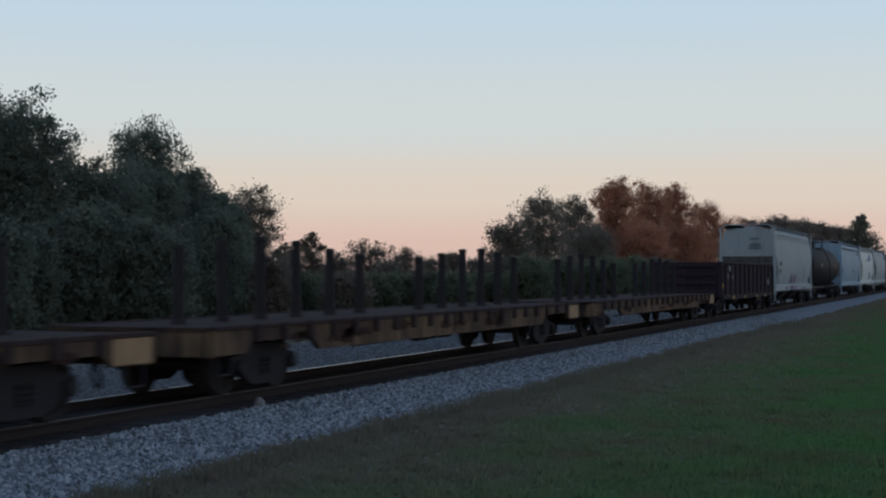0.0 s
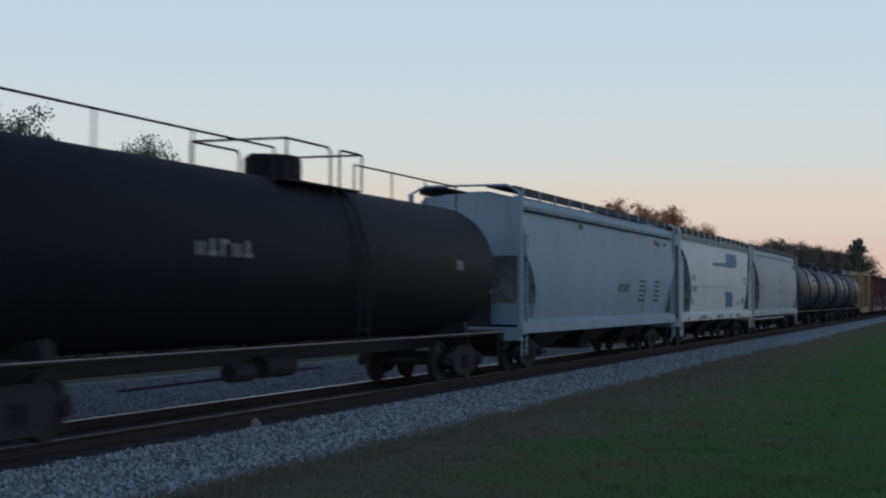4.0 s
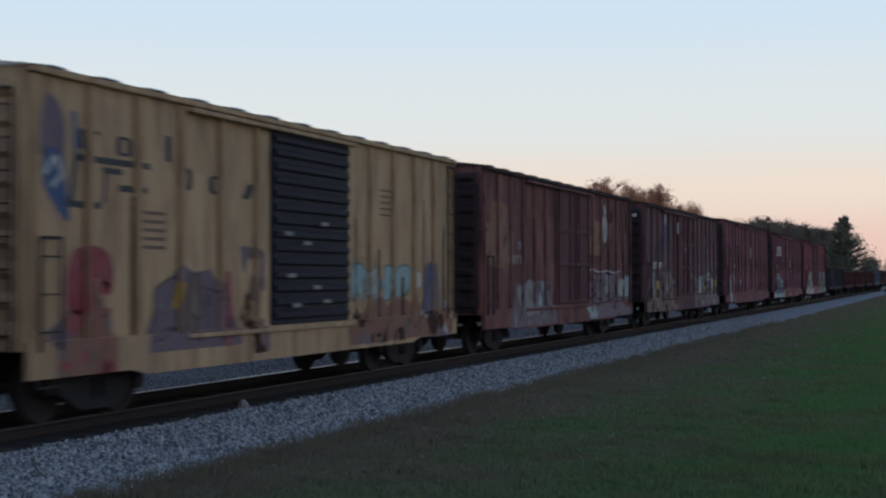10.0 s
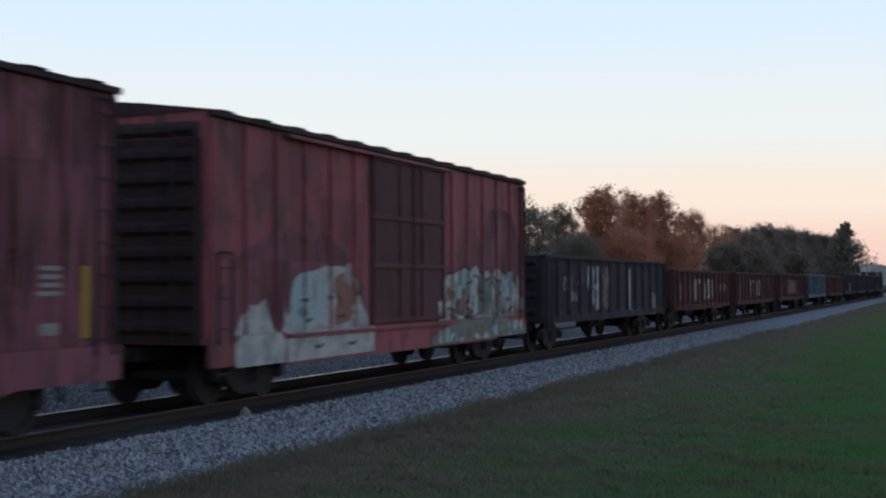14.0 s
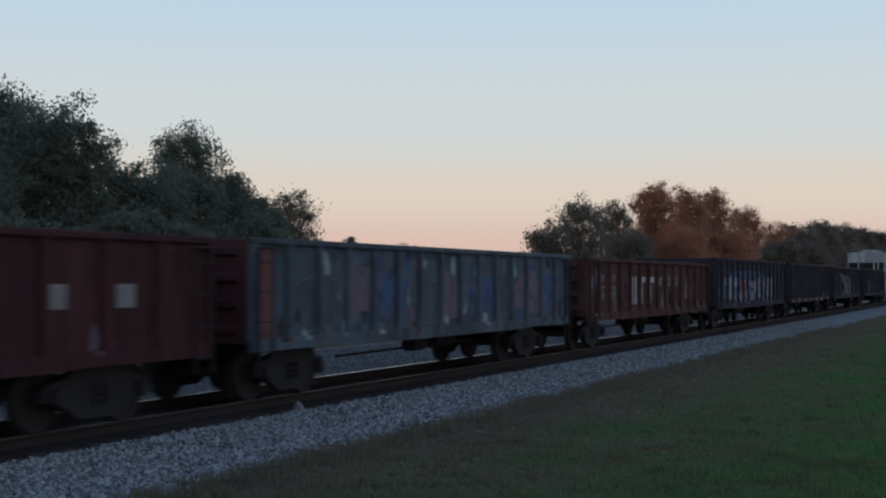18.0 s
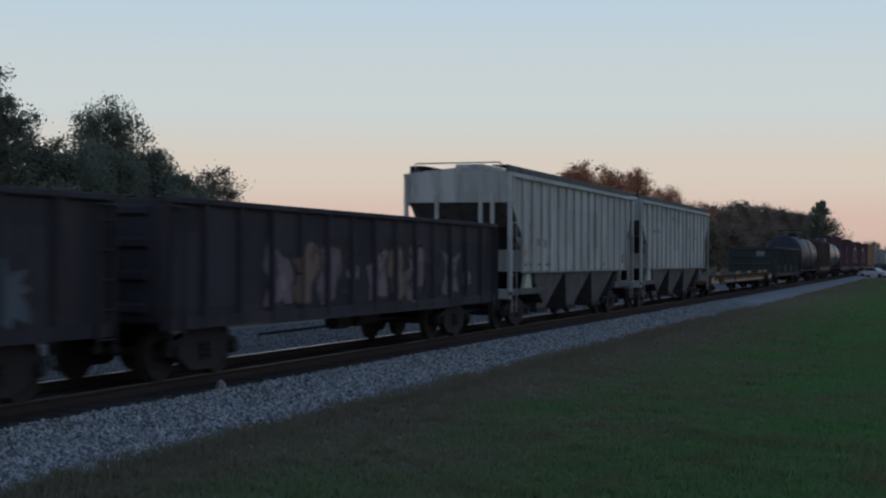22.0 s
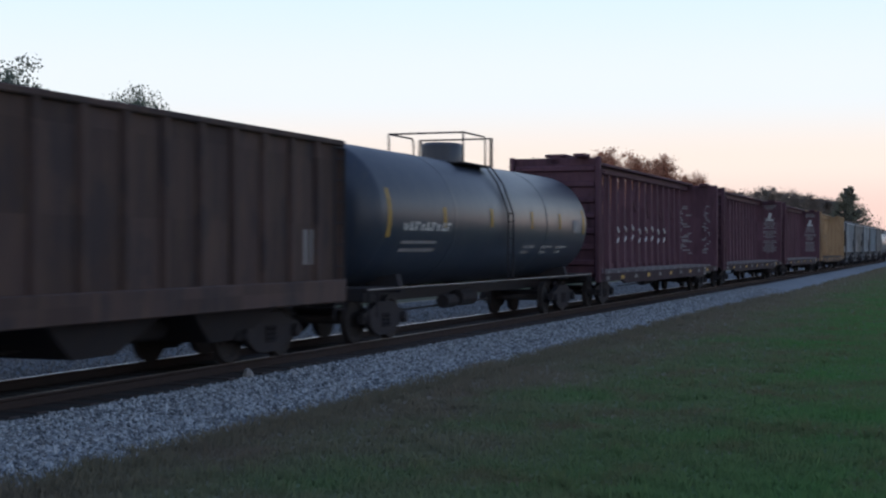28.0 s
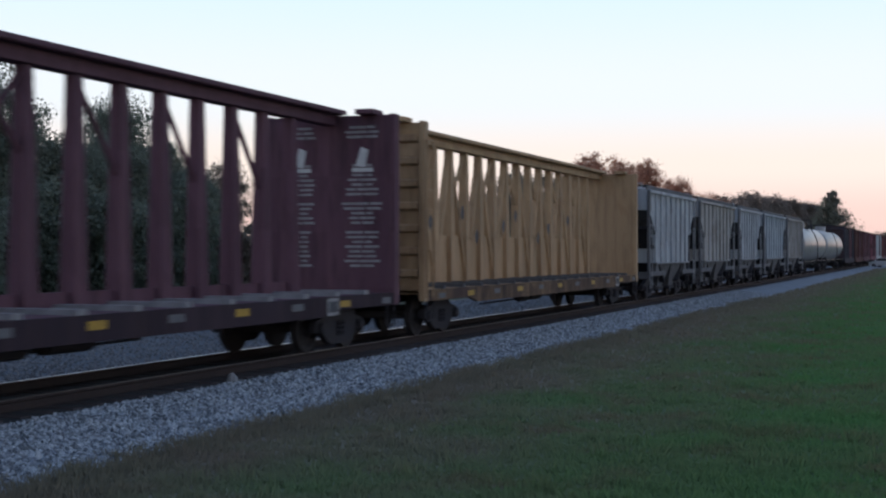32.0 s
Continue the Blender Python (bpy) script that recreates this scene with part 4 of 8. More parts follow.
def make_car(name, label, category, x0, x1, inset=2.1, sill=0.95, group="cars of the freight train"):
    """An empty car on its two trucks with couplers and centre sill, between x0 and x1 along the train."""
    car = thing(name, label, category, group, at=pose((x0 + x1) / 2, TRACK_Y, 0))
    CARS.append((car, (x0 + x1) / 2))
    L = x1 - x0
    make_truck(car, -L / 2 + inset)
    make_truck(car, L / 2 - inset)
    repeat("coupler", COUPLER_MESH, car, [pose(-L / 2 + 0.05, 0, 0), pose(L / 2 - 0.05, 0, 0, 0, 0, 180)])
    part("centre_sill", Geo().box(-L / 2 + 0.1, L / 2 - 0.1, -0.18, 0.18, 0.72, sill, 0.02), M["steel_dark"], car)
    g = Geo()
    hose = [(L / 2 - 0.15, -0.42, 0.78), (L / 2 + 0.12, -0.44, 0.66), (L / 2 + 0.3, -0.40, 0.44), (L / 2 + 0.55, -0.2, 0.30), (L / 2 + 0.85, 0.1, 0.30), (L / 2 + 1.1, 0.32, 0.46), (L / 2 + 1.25, 0.4, 0.72)]
    part("brake_hose", g.tube(hose, 0.03, 6), M["rubber"], car, "sagging black rubber air hose")
    return car, L


def brake_gear(car, x, far=False):
    g = Geo().rod((x - 0.35, -0.5, 0.62), (x + 0.35, -0.5, 0.62), 0.16, 10)
    part("brake_cylinder", g, M["steel_dark"], car)
    part("air_reservoir", Geo().rod((x + 1.0, -0.35, 0.66), (x + 2.1, -0.35, 0.66), 0.2, 10), M["steel_dark"], car)
    part("brake_rod", Geo().rod((x - 3.2, -0.3, 0.5), (x + 3.6, -0.3, 0.55), 0.025, 5), M["steel_dark"], car)


RUNGS = {}


def ladder(car, x, y, z0, z1, material, w=0.42, rungs=None, along="x", name="ladder"):
    """Two stiles in one bent rod, and every rung as a part of its own."""
    n = rungs or max(2, int((z1 - z0) / 0.38))
    a, b = (-w / 2, w / 2)
    put = (lambda s, z: (x + s, y, z)) if along == "x" else (lambda s, z: (x, y + s, z))
    frame_part = part(name, Geo().tube([put(a, z0), put(a, z1), put(b, z1), put(b, z0)], 0.022, 5), material, car)
    key = (w, along, material.name)
    if key not in RUNGS:
        e = Vector((w / 2, 0, 0)) if along == "x" else Vector((0, w / 2, 0))
        RUNGS[key] = Geo().rod(-e, e, 0.014, 4).mesh("rung", material)
    repeat("rung", RUNGS[key], frame_part, [(x, y, z0 + (z1 - z0) * (i + 0.5) / n) for i in range(n)])
    return frame_part


def stirrup(car, x, y, z0, z1, material):
    g = Geo()
    g.tube([(x - 0.2, y, z1), (x - 0.2, y, z0), (x + 0.2, y, z0), (x + 0.2, y, z1)], 0.02, 5)
    return part("stirrup_step", g, material, car)


def plate(car, name, x0, x1, z0, z1, y, material, label=""):
    return part(name, Geo().box(x0, x1, y - 0.006, y + 0.002, z0, z1), material, car, label)


def lines(car, x0, z0, w, h, n, y, material, seed=1):
    """Small print as thin bars."""
    r = random.Random(seed)
    g = Geo()
    for i in range(n):
        z = z0 + h * (n - 1 - i) / n
        g.box(x0 + w * 0.1 * r.random(), x0 + w * (0.6 + 0.4 * r.random()), y - 0.006, y + 0.002, z, z + h / n * 0.55)
    return part("small_print", g, material, car)


def blob(x0, x1, z0, z1, seed, n=26, rough=0.18):
    r = random.Random(seed)
    out = []
    for i in range(n):
        a = 2 * math.pi * i / n
        k = 1 - rough * r.random() * 2
        c, s = math.cos(a), math.sin(a)
        p = 2.6
        q = (abs(c) ** p + abs(s) ** p) ** (-1 / p)
        out.append(((x0 + x1) / 2 + (x1 - x0) / 2 * c * q * k, (z0 + z1) / 2 + (z1 - z0) / 2 * s * q * k))
    return out


def paint(car, pts, material, y=-1.468, bow=None, name="lettering", label=""):
    """A coat of paint within an outline of (x, z) on the near side; bow(z) gives a bowed side's depth."""
    bm = bmesh.new()
    bm.faces.new([bm.verts.new((x, 0, z)) for x, z in pts])
    if bow:
        lo, hi = min(p[1] for p in pts), max(p[1] for p in pts)
        for k in range(1, 12):
            bmesh.ops.bisect_plane(bm, geom=bm.verts[:] + bm.edges[:] + bm.faces[:], plane_co=(0, 0, lo + (hi - lo) * k / 12), plane_no=(0, 0, 1))
    for v in bm.verts:
        v.co.y = -bow(v.co.z) - 0.012 if bow else y
    bmesh.ops.recalc_face_normals(bm, faces=bm.faces)
    if bm.faces and bm.faces[:][0].normal.y > 0:
        bmesh.ops.reverse_faces(bm, faces=bm.faces)
    me = bpy.data.meshes.new(name)
    bm.to_mesh(me)
    bm.free()
    me.materials.append(material)
    ob = new(name, me)
    ob.parent = car
    if label:
        ob["label"] = label
    return ob


def rect(x0, x1, z0, z1):
    return [(x0, z0), (x1, z0), (x1, z1), (x0, z1)]


def write_bars(car, x0, x1, z0, z1, n, material, y=-1.468, bow=None, name="lettering"):
    """Writing as upright bars, on a flat or a bowed side."""
    step = (x1 - x0) / n
    for i in range(n):
        a = x0 + step * i
        k = (i * 7 + n) % 3
        h = z1 - z0
        if k == 0:
            pts = [(a, z0), (a + step * 0.3, z0), (a + step * 0.3, z0 + h * 0.7), (a + step * 0.78, z0 + h * 0.7), (a + step * 0.78, z1), (a, z1)]
        elif k == 1:
            pts = [(a, z0), (a + step * 0.78, z0), (a + step * 0.78, z0 + h * 0.3), (a + step * 0.5, z0 + h * 0.3), (a + step * 0.5, z1), (a + step * 0.1, z1)]
        else:
            pts = rect(a + step * 0.12, a + step * 0.62, z0, z1)
        paint(car, pts, material, y, bow, name)


def spray(car, x0, x1, z0, z1, material, seed, y=-1.47, bow=None, rough=0.16, n=30):
    return paint(car, blob(x0, x1, z0, z1, seed, n, rough), material, y, bow, "graffiti")


def block_shape(car, a, z, w, h, k, colour="mark_white"):
    """One large shape of a painted company mark: bars, a slanted bar or a ring."""
    m = M[colour]
    t = 0.32 * w
    if k == 0:
        paint(car, rect(a, a + t, z, z + h), m, name="block_mark")
        paint(car, rect(a + w - t, a + w, z, z + h), m, name="block_mark")
    elif k in (1, 2):
        paint(car, [(a, z), (a + t, z), (a + t, z + h * 0.8), (a + w, z + h * 0.8), (a + w, z + h), (a, z + h)], m, name="block_mark")
    elif k == 3:
        paint(car, [(a, z), (a + w * 0.55, z), (a + w, z + h), (a + w * 0.45, z + h)], m, name="block_mark")
    else:
        o, c = 0.16 * w, h * 0.18
        left = [(a + w / 2, z), (a + o, z), (a, z + c), (a, z + h - c), (a + o, z + h), (a + w / 2, z + h), (a + w / 2, z + h - 0.16 * h), (a + t, z + h - 0.18 * h), (a + t, z + 0.18 * h), (a + w / 2, z + 0.16 * h)]
        paint(car, left, m, name="block_mark")
        paint(car, [(2 * a + w - p, q) for p, q in reversed(left)], m, name="block_mark")


SIDES = {}


def know_side(car, w, posts, post_half, proud, z_low, z_high, sill_z, sill_out, door=None, bare=False):
    """Remembers the relief of a car's near side, so that sprayed paint can follow it; bare: the posts stay unpainted."""
    cuts = sorted({round(x + d, 4) for x in posts for d in (-post_half, -post_half + 0.02, post_half - 0.02, post_half)} | ({door[0], door[1]} if door else set()))

    def relief(x, z):
        if z < sill_z:
            return 1, w + sill_out
        if door and door[0] < x < door[1]:
            return 2, w + 0.052
        if z_low < z < z_high:
            d = min(abs(x - p) for p in posts)
            if d < post_half:
                return (9 if bare else 0), w + proud * min(1.0, (post_half - d) / 0.02)
        return 0, w
    SIDES[car.name] = (cuts, (sill_z, z_high), relief)


def coat(car, shapes, material, layer, name="graffiti", label="", parent=None):
    """Sprayed paint within outlines of (x, z), laid over wall, posts, door and sill of the near side, a part for each."""
    cuts, cuts_z, relief = SIDES[car.name]
    bm = bmesh.new()
    for pts in shapes:
        bm.faces.new([bm.verts.new((x, 0, z)) for x, z in pts])
    lo, hi = min(p[0] for q in shapes for p in q), max(p[0] for q in shapes for p in q)
    for at, way in [((c, 0, 0), (1, 0, 0)) for c in cuts if lo < c < hi] + [((0, 0, c), (0, 0, 1)) for c in cuts_z]:
        bmesh.ops.bisect_plane(bm, geom=bm.verts[:] + bm.edges[:] + bm.faces[:], plane_co=at, plane_no=way)
    zones = {}
    for f in bm.faces:
        m = f.calc_center_median()
        ring = []
        for v in f.verts:
            p = v.co.lerp(m, 0.02)
            ring.append((v.co.x, -relief(p.x, p.z)[1] - 0.004 - 0.0012 * layer, v.co.z))
        zones.setdefault(relief(m.x, m.z)[0], []).append(ring)
    bm.free()
    made = None
    for zone, rings in zones.items():
        if zone == 9:
            continue
        g = Geo()
        for ring in rings:
            g.add(ring, [tuple(range(len(ring)))])
        me = bpy.data.meshes.new(name)
        me.from_pydata(g.v, [], g.f)
        bm = bmesh.new()
        bm.from_mesh(me)
        bmesh.ops.remove_doubles(bm, verts=bm.verts[:], dist=0.0015)
        for f in bm.faces:
            f.normal_update()
            if f.normal.y > 0:
                f.normal_flip()
        bm.to_mesh(me)
        bm.free()
        me.materials.append(material)
        ob = part(name, me, material, parent or made or car, label)
        if len(shapes) > 1 or 9 in zones:
            tagged(ob, kind="stuff")
        made = made or (ob if not parent else None)
    return made


def smooth_loop(pts, n=4):
    """A rounded closed outline through the points."""
    out, k = [], len(pts)
    for i in range(k):
        p0, p1, p2, p3 = (pts[(i + d) % k] for d in (-1, 0, 1, 2))
        for j in range(n):
            t = j / n
            out.append(tuple(0.5 * (2 * b + (c - a) * t + (2 * a - 5 * b + 4 * c - d) * t * t + (3 * b - a - 3 * c + d) * t ** 3) for a, b, c, d in zip(p0, p1, p2, p3)))
    return out


def ribbon(pts, w, closed=False):
    """Quads along a line of (x, z)."""
    k = len(pts)
    quads = []
    for i in range(k if closed else k - 1):
        (x0, z0), (x1, z1) = pts[i], pts[(i + 1) % k]
        d = math.hypot(x1 - x0, z1 - z0) or 1.0
        ox, oz = -(z1 - z0) / d * w / 2, (x1 - x0) / d * w / 2
        ex, ez = (x1 - x0) / d * w * 0.3, (z1 - z0) / d * w * 0.3
        quads.append([(x0 - ox - ex, z0 - oz - ez), (x1 - ox + ex, z1 - oz + ez), (x1 + ox + ex, z1 + oz + ez), (x0 + ox - ex, z0 + oz - ez)])
    return quads


def ragged(x0, x1, z0, z1, seed, teeth=0.25, step=0.28):
    """A field with a level foot and a torn, spiky head."""
    r = random.Random(seed)
    n = max(4, int((x1 - x0) / step))
    top = []
    for i in range(n + 1):
        edge = min(1.0, 2.5 * min(i, n - i) / n + 0.35)
        top.append((x0 + (x1 - x0) * i / n + r.uniform(-0.05, 0.05), z0 + (z1 - z0) * edge * (1 - teeth * r.random() * (1.0 if i % 2 else 0.4))))
    return [(x0 + 0.05 * r.random(), z0), (x1, z0 + 0.03 * r.random())] + top[::-1]


def throw_up(car, x0, x1, z0, z1, n, fills, line, seed, layer=2, strokes=3, thick=0.045, sharp=False):
    """A row of sprayed letter shapes, each filled, outlined and crossed by loose inner strokes."""
    r = random.Random(seed)
    step, h = (x1 - x0) / n, z1 - z0
    for i in range(n):
        cx, cz = x0 + step * (i + 0.5) + r.uniform(-0.1, 0.1) * step, (z0 + z1) / 2 + r.uniform(-0.06, 0.06) * h
        hw, hh = step * r.uniform(0.48, 0.6), h * r.uniform(0.42, 0.52)
        k = r.choice((9, 10, 12))
        ring = []
        for j in range(k):
            a = 2 * math.pi * (j + r.uniform(-0.2, 0.2)) / k
            q = (abs(math.cos(a)) ** 5 + abs(math.sin(a)) ** 5) ** (-1 / 5) * r.choice((0.55, 0.85, 1.0, 1.05))
            ring.append((cx + hw * q * math.cos(a) + 0.12 * hh * math.sin(a), max(z0, min(z1 + 0.05 * h, cz + hh * q * math.sin(a)))))
        loop = ring if sharp else smooth_loop(ring)
        letter = coat(car, [loop], M[fills[i % len(fills)]], layer + i % 2, "graffiti_letter")
        if letter is None:
            continue
        dark, light = ribbon(loop, thick, True), []
        for _ in range(strokes):
            a, b = r.uniform(-0.5, 0.5), r.uniform(-0.6, 0.5)
            bend = r.uniform(-0.3, 0.3)
            px, pz = cx + hw * a, cz + hh * b
            dx, dz = hw * r.uniform(-0.35, 0.35), hh * r.uniform(0.2, 0.6)
            (dark if r.random() < 0.6 else light).extend(ribbon([(px, pz), (px + dx * 0.5 + bend * hw * 0.4, pz + dz * 0.5), (px + dx, pz + dz)], thick * r.uniform(0.8, 1.6)))
        coat(car, dark, M[line], layer + 2, "outline", parent=letter)
        if light:
            coat(car, light, M["mark_dim"], layer + 3, "highlight", parent=letter)


def scuffs(car, x0, x1, z0, z1, count, materials, seed, layer=1, tall=1.0):
    """Small torn patches and drips of old paint."""
    r = random.Random(seed)
    by = {}
    for _ in range(count):
        w, h = r.uniform(0.04, 0.34) / tall ** 0.7, r.uniform(0.08, 0.42) * tall
        cx, cz = r.uniform(x0 + w, x1 - w), z0 + (z1 - z0) * r.random() ** 1.4
        ring = [(cx + w * q * math.cos(a), min(z1, max(z0, cz + h * q * math.sin(a)))) for a, q in ((2 * math.pi * j / 7, r.uniform(0.35, 1.0)) for j in range(7))]
        by.setdefault(r.choice(materials), []).append(ring)
    for q, (m, rings) in enumerate(by.items()):
        coat(car, rings, M[m], layer + q)


# ---- kinds of car ----
def boxcar(label, x0, x1, body, door, eave=4.55, posts=15, door_at=(0.47, 0.68), door_kind="panel", sill_deep=0.0, end_ribs=9, post_wide=0.11, name="boxcar", far=False):
    car, L = make_car(name, label, "boxcar", x0, x1)
    h = L / 2
    w = 1.46
    part("body", Geo().box(-h, h, -w, w, 1.0, eave, 0.02), body, car)
    # side posts, left clear at the door
    proud = 0.075 if body is M["yellow"] else 0.06
    pm = Geo().prism([(-post_wide / 2, 0.0), (-post_wide / 2 + 0.015, -proud), (post_wide / 2 - 0.015, -proud), (post_wide / 2, 0.0)], 1.05, eave - 0.12, "y")
    pm.v = [(x, z, y) for x, y, z in pm.v]
    pm = pm.mesh("side_post", M["yellow_post"] if body is M["yellow"] else body)
    d0, d1 = -h + L * door_at[0], -h + L * door_at[1]
    places = []
    for i in range(posts + 1):
        x = -h + 0.12 + (L - 0.24) * i / posts
        if not d0 - 0.1 < x < d1 + 0.1:
            places.append((x, -w + 0.002, 0))
        if not far:
            places.append(pose(x, w - 0.002, 0, 0, 0, 180))
    repeat("side_post", pm, car, places)
    near = [-h + 0.12 + (L - 0.24) * i / posts for i in range(posts + 1)]
    know_side(car, w, [x for x in near if not d0 - 0.1 < x < d1 + 0.1], post_wide / 2, proud, 1.05, eave - 0.12, 1.12, 0.08, (d0, d1))
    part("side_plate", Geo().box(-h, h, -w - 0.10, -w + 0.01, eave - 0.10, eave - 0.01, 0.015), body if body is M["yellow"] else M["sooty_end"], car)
    part("side_plate", Geo().box(-h, h, w - 0.01, w + 0.10, eave - 0.14, eave - 0.01, 0.015), body, car)
    for sy in (-1, 1):
        part("side_sill", Geo().prism([(-h, 0.66), (-h, 1.12), (h, 1.12), (h, 0.66), (h - 2.2, 0.66), (h - 2.6, 0.58), (-h + 2.6, 0.58), (-h + 2.2, 0.66)], sy * w - (0.08 if sy < 0 else 0.01), sy * w + (0.01 if sy < 0 else 0.08), "y"), body, car)
    # roof: shallow gable of pressed panels
    r = Geo()
    r.prism([(-w - 0.10, eave - 0.01), (0, eave + 0.17), (w + 0.10, eave - 0.01), (0, eave - 0.06)], -h - 0.03, h + 0.03)
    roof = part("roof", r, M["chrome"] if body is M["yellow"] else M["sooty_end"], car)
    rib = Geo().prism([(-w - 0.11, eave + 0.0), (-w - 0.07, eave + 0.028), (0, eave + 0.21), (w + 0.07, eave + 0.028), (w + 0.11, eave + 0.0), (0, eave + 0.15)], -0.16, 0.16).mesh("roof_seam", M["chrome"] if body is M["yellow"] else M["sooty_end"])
    repeat("roof_seam", rib, roof, [(-h + 0.55 + (L - 1.1) * i / 12, 0, 0) for i in range(13)])
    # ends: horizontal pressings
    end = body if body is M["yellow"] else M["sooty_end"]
    for sx in (-1, 1):
        part("end_sheet", Geo().box(sx * h - 0.006, sx * h + 0.006, -w + 0.1, w - 0.1, 1.02, eave - 0.42), end, car)
    er = Geo().loft([[(0, -w + 0.14, 0.02), (-0.09, -w + 0.2, 0.10), (-0.09, -w + 0.2, 0.18), (0, -w + 0.14, 0.26)], [(0, w - 0.14, 0.02), (-0.09, w - 0.2, 0.10), (-0.09, w - 0.2, 0.18), (0, w - 0.14, 0.26)]]).mesh("end_rib", end)
    zs = [1.12 + (eave - 1.55) * i / (end_ribs - 1) for i in range(end_ribs)]
    repeat("end_rib", er, car, [(-h + 0.002, 0, z) for z in zs] + [pose(h - 0.002, 0, z, 0, 0, 180) for z in zs])
    # door on the near side, hung on its track
    dy = -w - 0.03
    if door_kind == "corrugated":
        d = part("door", Geo().box(d0, d1, dy - 0.02, dy + 0.04, 1.12, eave - 0.16, 0.01), door, car, "dark corrugated sliding door")
        n = 14
        cm = Geo().prism([(0.0, 0.0), (-0.05, 0.04), (-0.05, 0.11), (0.0, 0.15)], d0 + 0.05, d1 - 0.05).mesh("door_corrugation", door)
        repeat("door_corrugation", cm, d, [(0, dy - 0.018, 1.2 + (eave - 1.6) * i / (n - 1)) for i in range(n)])
    else:
        d = part("door", Geo().box(d0, d1, dy - 0.02, dy + 0.04, 1.12, eave - 0.18, 0.01), door, car, "sliding plug door with framed panels")
        rw = eave - 1.3
        bar = Geo().box(d0, d1, -0.04, 0.0, -0.05, 0.05, 0.012).mesh("door_rail", door)
        repeat("door_rail", bar, d, [(0, dy - 0.018, 1.2 + rw * k) for k in (0.0, 0.33, 0.62, 0.97)])
        up = Geo().box(-0.045, 0.045, -0.045, 0.0, 1.15, eave - 0.2, 0.012).mesh("door_stile", door)
        repeat("door_stile", up, d, [(d0 + (d1 - d0) * k, dy - 0.018, 0) for k in (0.03, 0.36, 0.66, 0.97)])
        part("locking_bar", Geo().rod((d0 + (d1 - d0) * 0.52, dy - 0.07, 1.2), (d0 + (d1 - d0) * 0.52, dy - 0.07, eave - 0.3), 0.025, 5), door, d)
    part("door_track", Geo().box(d0 - (d1 - d0) * 0.9, d1 + 0.2, -w - 0.15, -w - 0.05, eave - 0.2, eave - 0.13, 0.01), body, car)
    part("door_track", Geo().box(d0 - (d1 - d0) * 0.9, d1 + 0.2, -w - 0.13, -w - 0.05, 1.02, 1.09, 0.01), body, car)
    if far:
        return car, L, -w
    ladder(car, -h + 0.38, -w - 0.10, 1.0, 2.4, M["steel_dark"])
    ladder(car, h - 0.38, -w - 0.10, 1.0, eave - 0.2, M["steel_dark"])
    ladder(car, -h - 0.10, -w + 0.35, 1.0, eave - 0.3, M["steel_dark"], along="y")
    for x in (-h + 0.38, h - 0.38):
        stirrup(car, x, -w - 0.05, 0.55, 1.0, M["steel_dark"])
    brake_gear(car, -0.5)
    return car, L, -w


def gondola(label, x0, x1, body, top=2.45, floor=0.86, posts=14, cap=0.10, w=1.46, name="gondola_car", fish=0.0, category="gondola car", end=None):
    car, L = make_car(name, label, category, x0, x1, inset=2.0)
    h = L / 2
    t = 0.05
    part("floor", Geo().box(-h, h, -w, w, floor, floor + 0.1, 0.01), M["deck"], car)
    for s, nm in ((-1, "side_wall"), (1, "side_wall")):
        y = s * w
        part(nm, Geo().box(-h, h, min(y, y - s * t), max(y, y - s * t), floor, top, 0.008), body, car)
        part("top_chord", Geo().box(-h, h, y - 0.07 if s > 0 else y - 0.09, y + 0.09 if s > 0 else y + 0.07, top - cap, top, 0.02), body, car)
        part("side_sill", Geo().prism([(-h, floor + 0.16), (h, floor + 0.16), (h, floor - 0.03), (h - 2.9, floor - 0.03), (h - 3.5, floor - 0.06 - fish), (-h + 3.5, floor - 0.06 - fish), (-h + 2.9, floor - 0.03), (-h, floor - 0.03)], y - 0.07 if s < 0 else y - 0.02, y + 0.02 if s < 0 else y + 0.07, "y"), body, car)
    pm = Geo().prism([(-0.085, 0.0), (-0.05, -0.09), (0.05, -0.09), (0.085, 0.0)], floor, top - cap + 0.01, "y")
    pm.v = [(x, z, y) for x, y, z in pm.v]
    pm = pm.mesh("side_post", M["yellow_post"] if body is M["yellow"] else body)
    xs = [-h + 0.1 + (L - 0.2) * i / posts for i in range(posts + 1)]
    repeat("side_post", pm, car, [(x, -w + 0.002, 0) for x in xs] + [pose(x, w - 0.002, 0, 0, 0, 180) for x in xs])
    know_side(car, w, xs, 0.085, 0.09, floor, top - cap, floor + 0.16, 0.07, bare=True)
    for s in (-1, 1):
        e = part("end_wall", Geo().box(min(s * h, s * (h - 0.06)), max(s * h, s * (h - 0.06)), -w + 0.05, w - 0.05, floor, top - 0.03, 0.01), end or body, car)
        er = Geo().prism([(0, 0.0), (0.08 * s, 0.05), (0.08 * s, 0.14), (0, 0.19)], -w + 0.2, w - 0.2, "y").mesh("end_rib", end or body)
        repeat("end_rib", er, e, [(s * h - 0.003 * s, 0, floor + 0.2 + (top - floor - 0.5) * k / 3) for k in range(4)])
    ladder(car, -h + 0.3, -w - 0.11, 0.6, top - 0.15, M["steel_dark"])
    ladder(car, h - 0.3, -w - 0.11, 0.6, top - 0.15, M["steel_dark"])
    brake_gear(car, 0.5)
    return car, L, -w


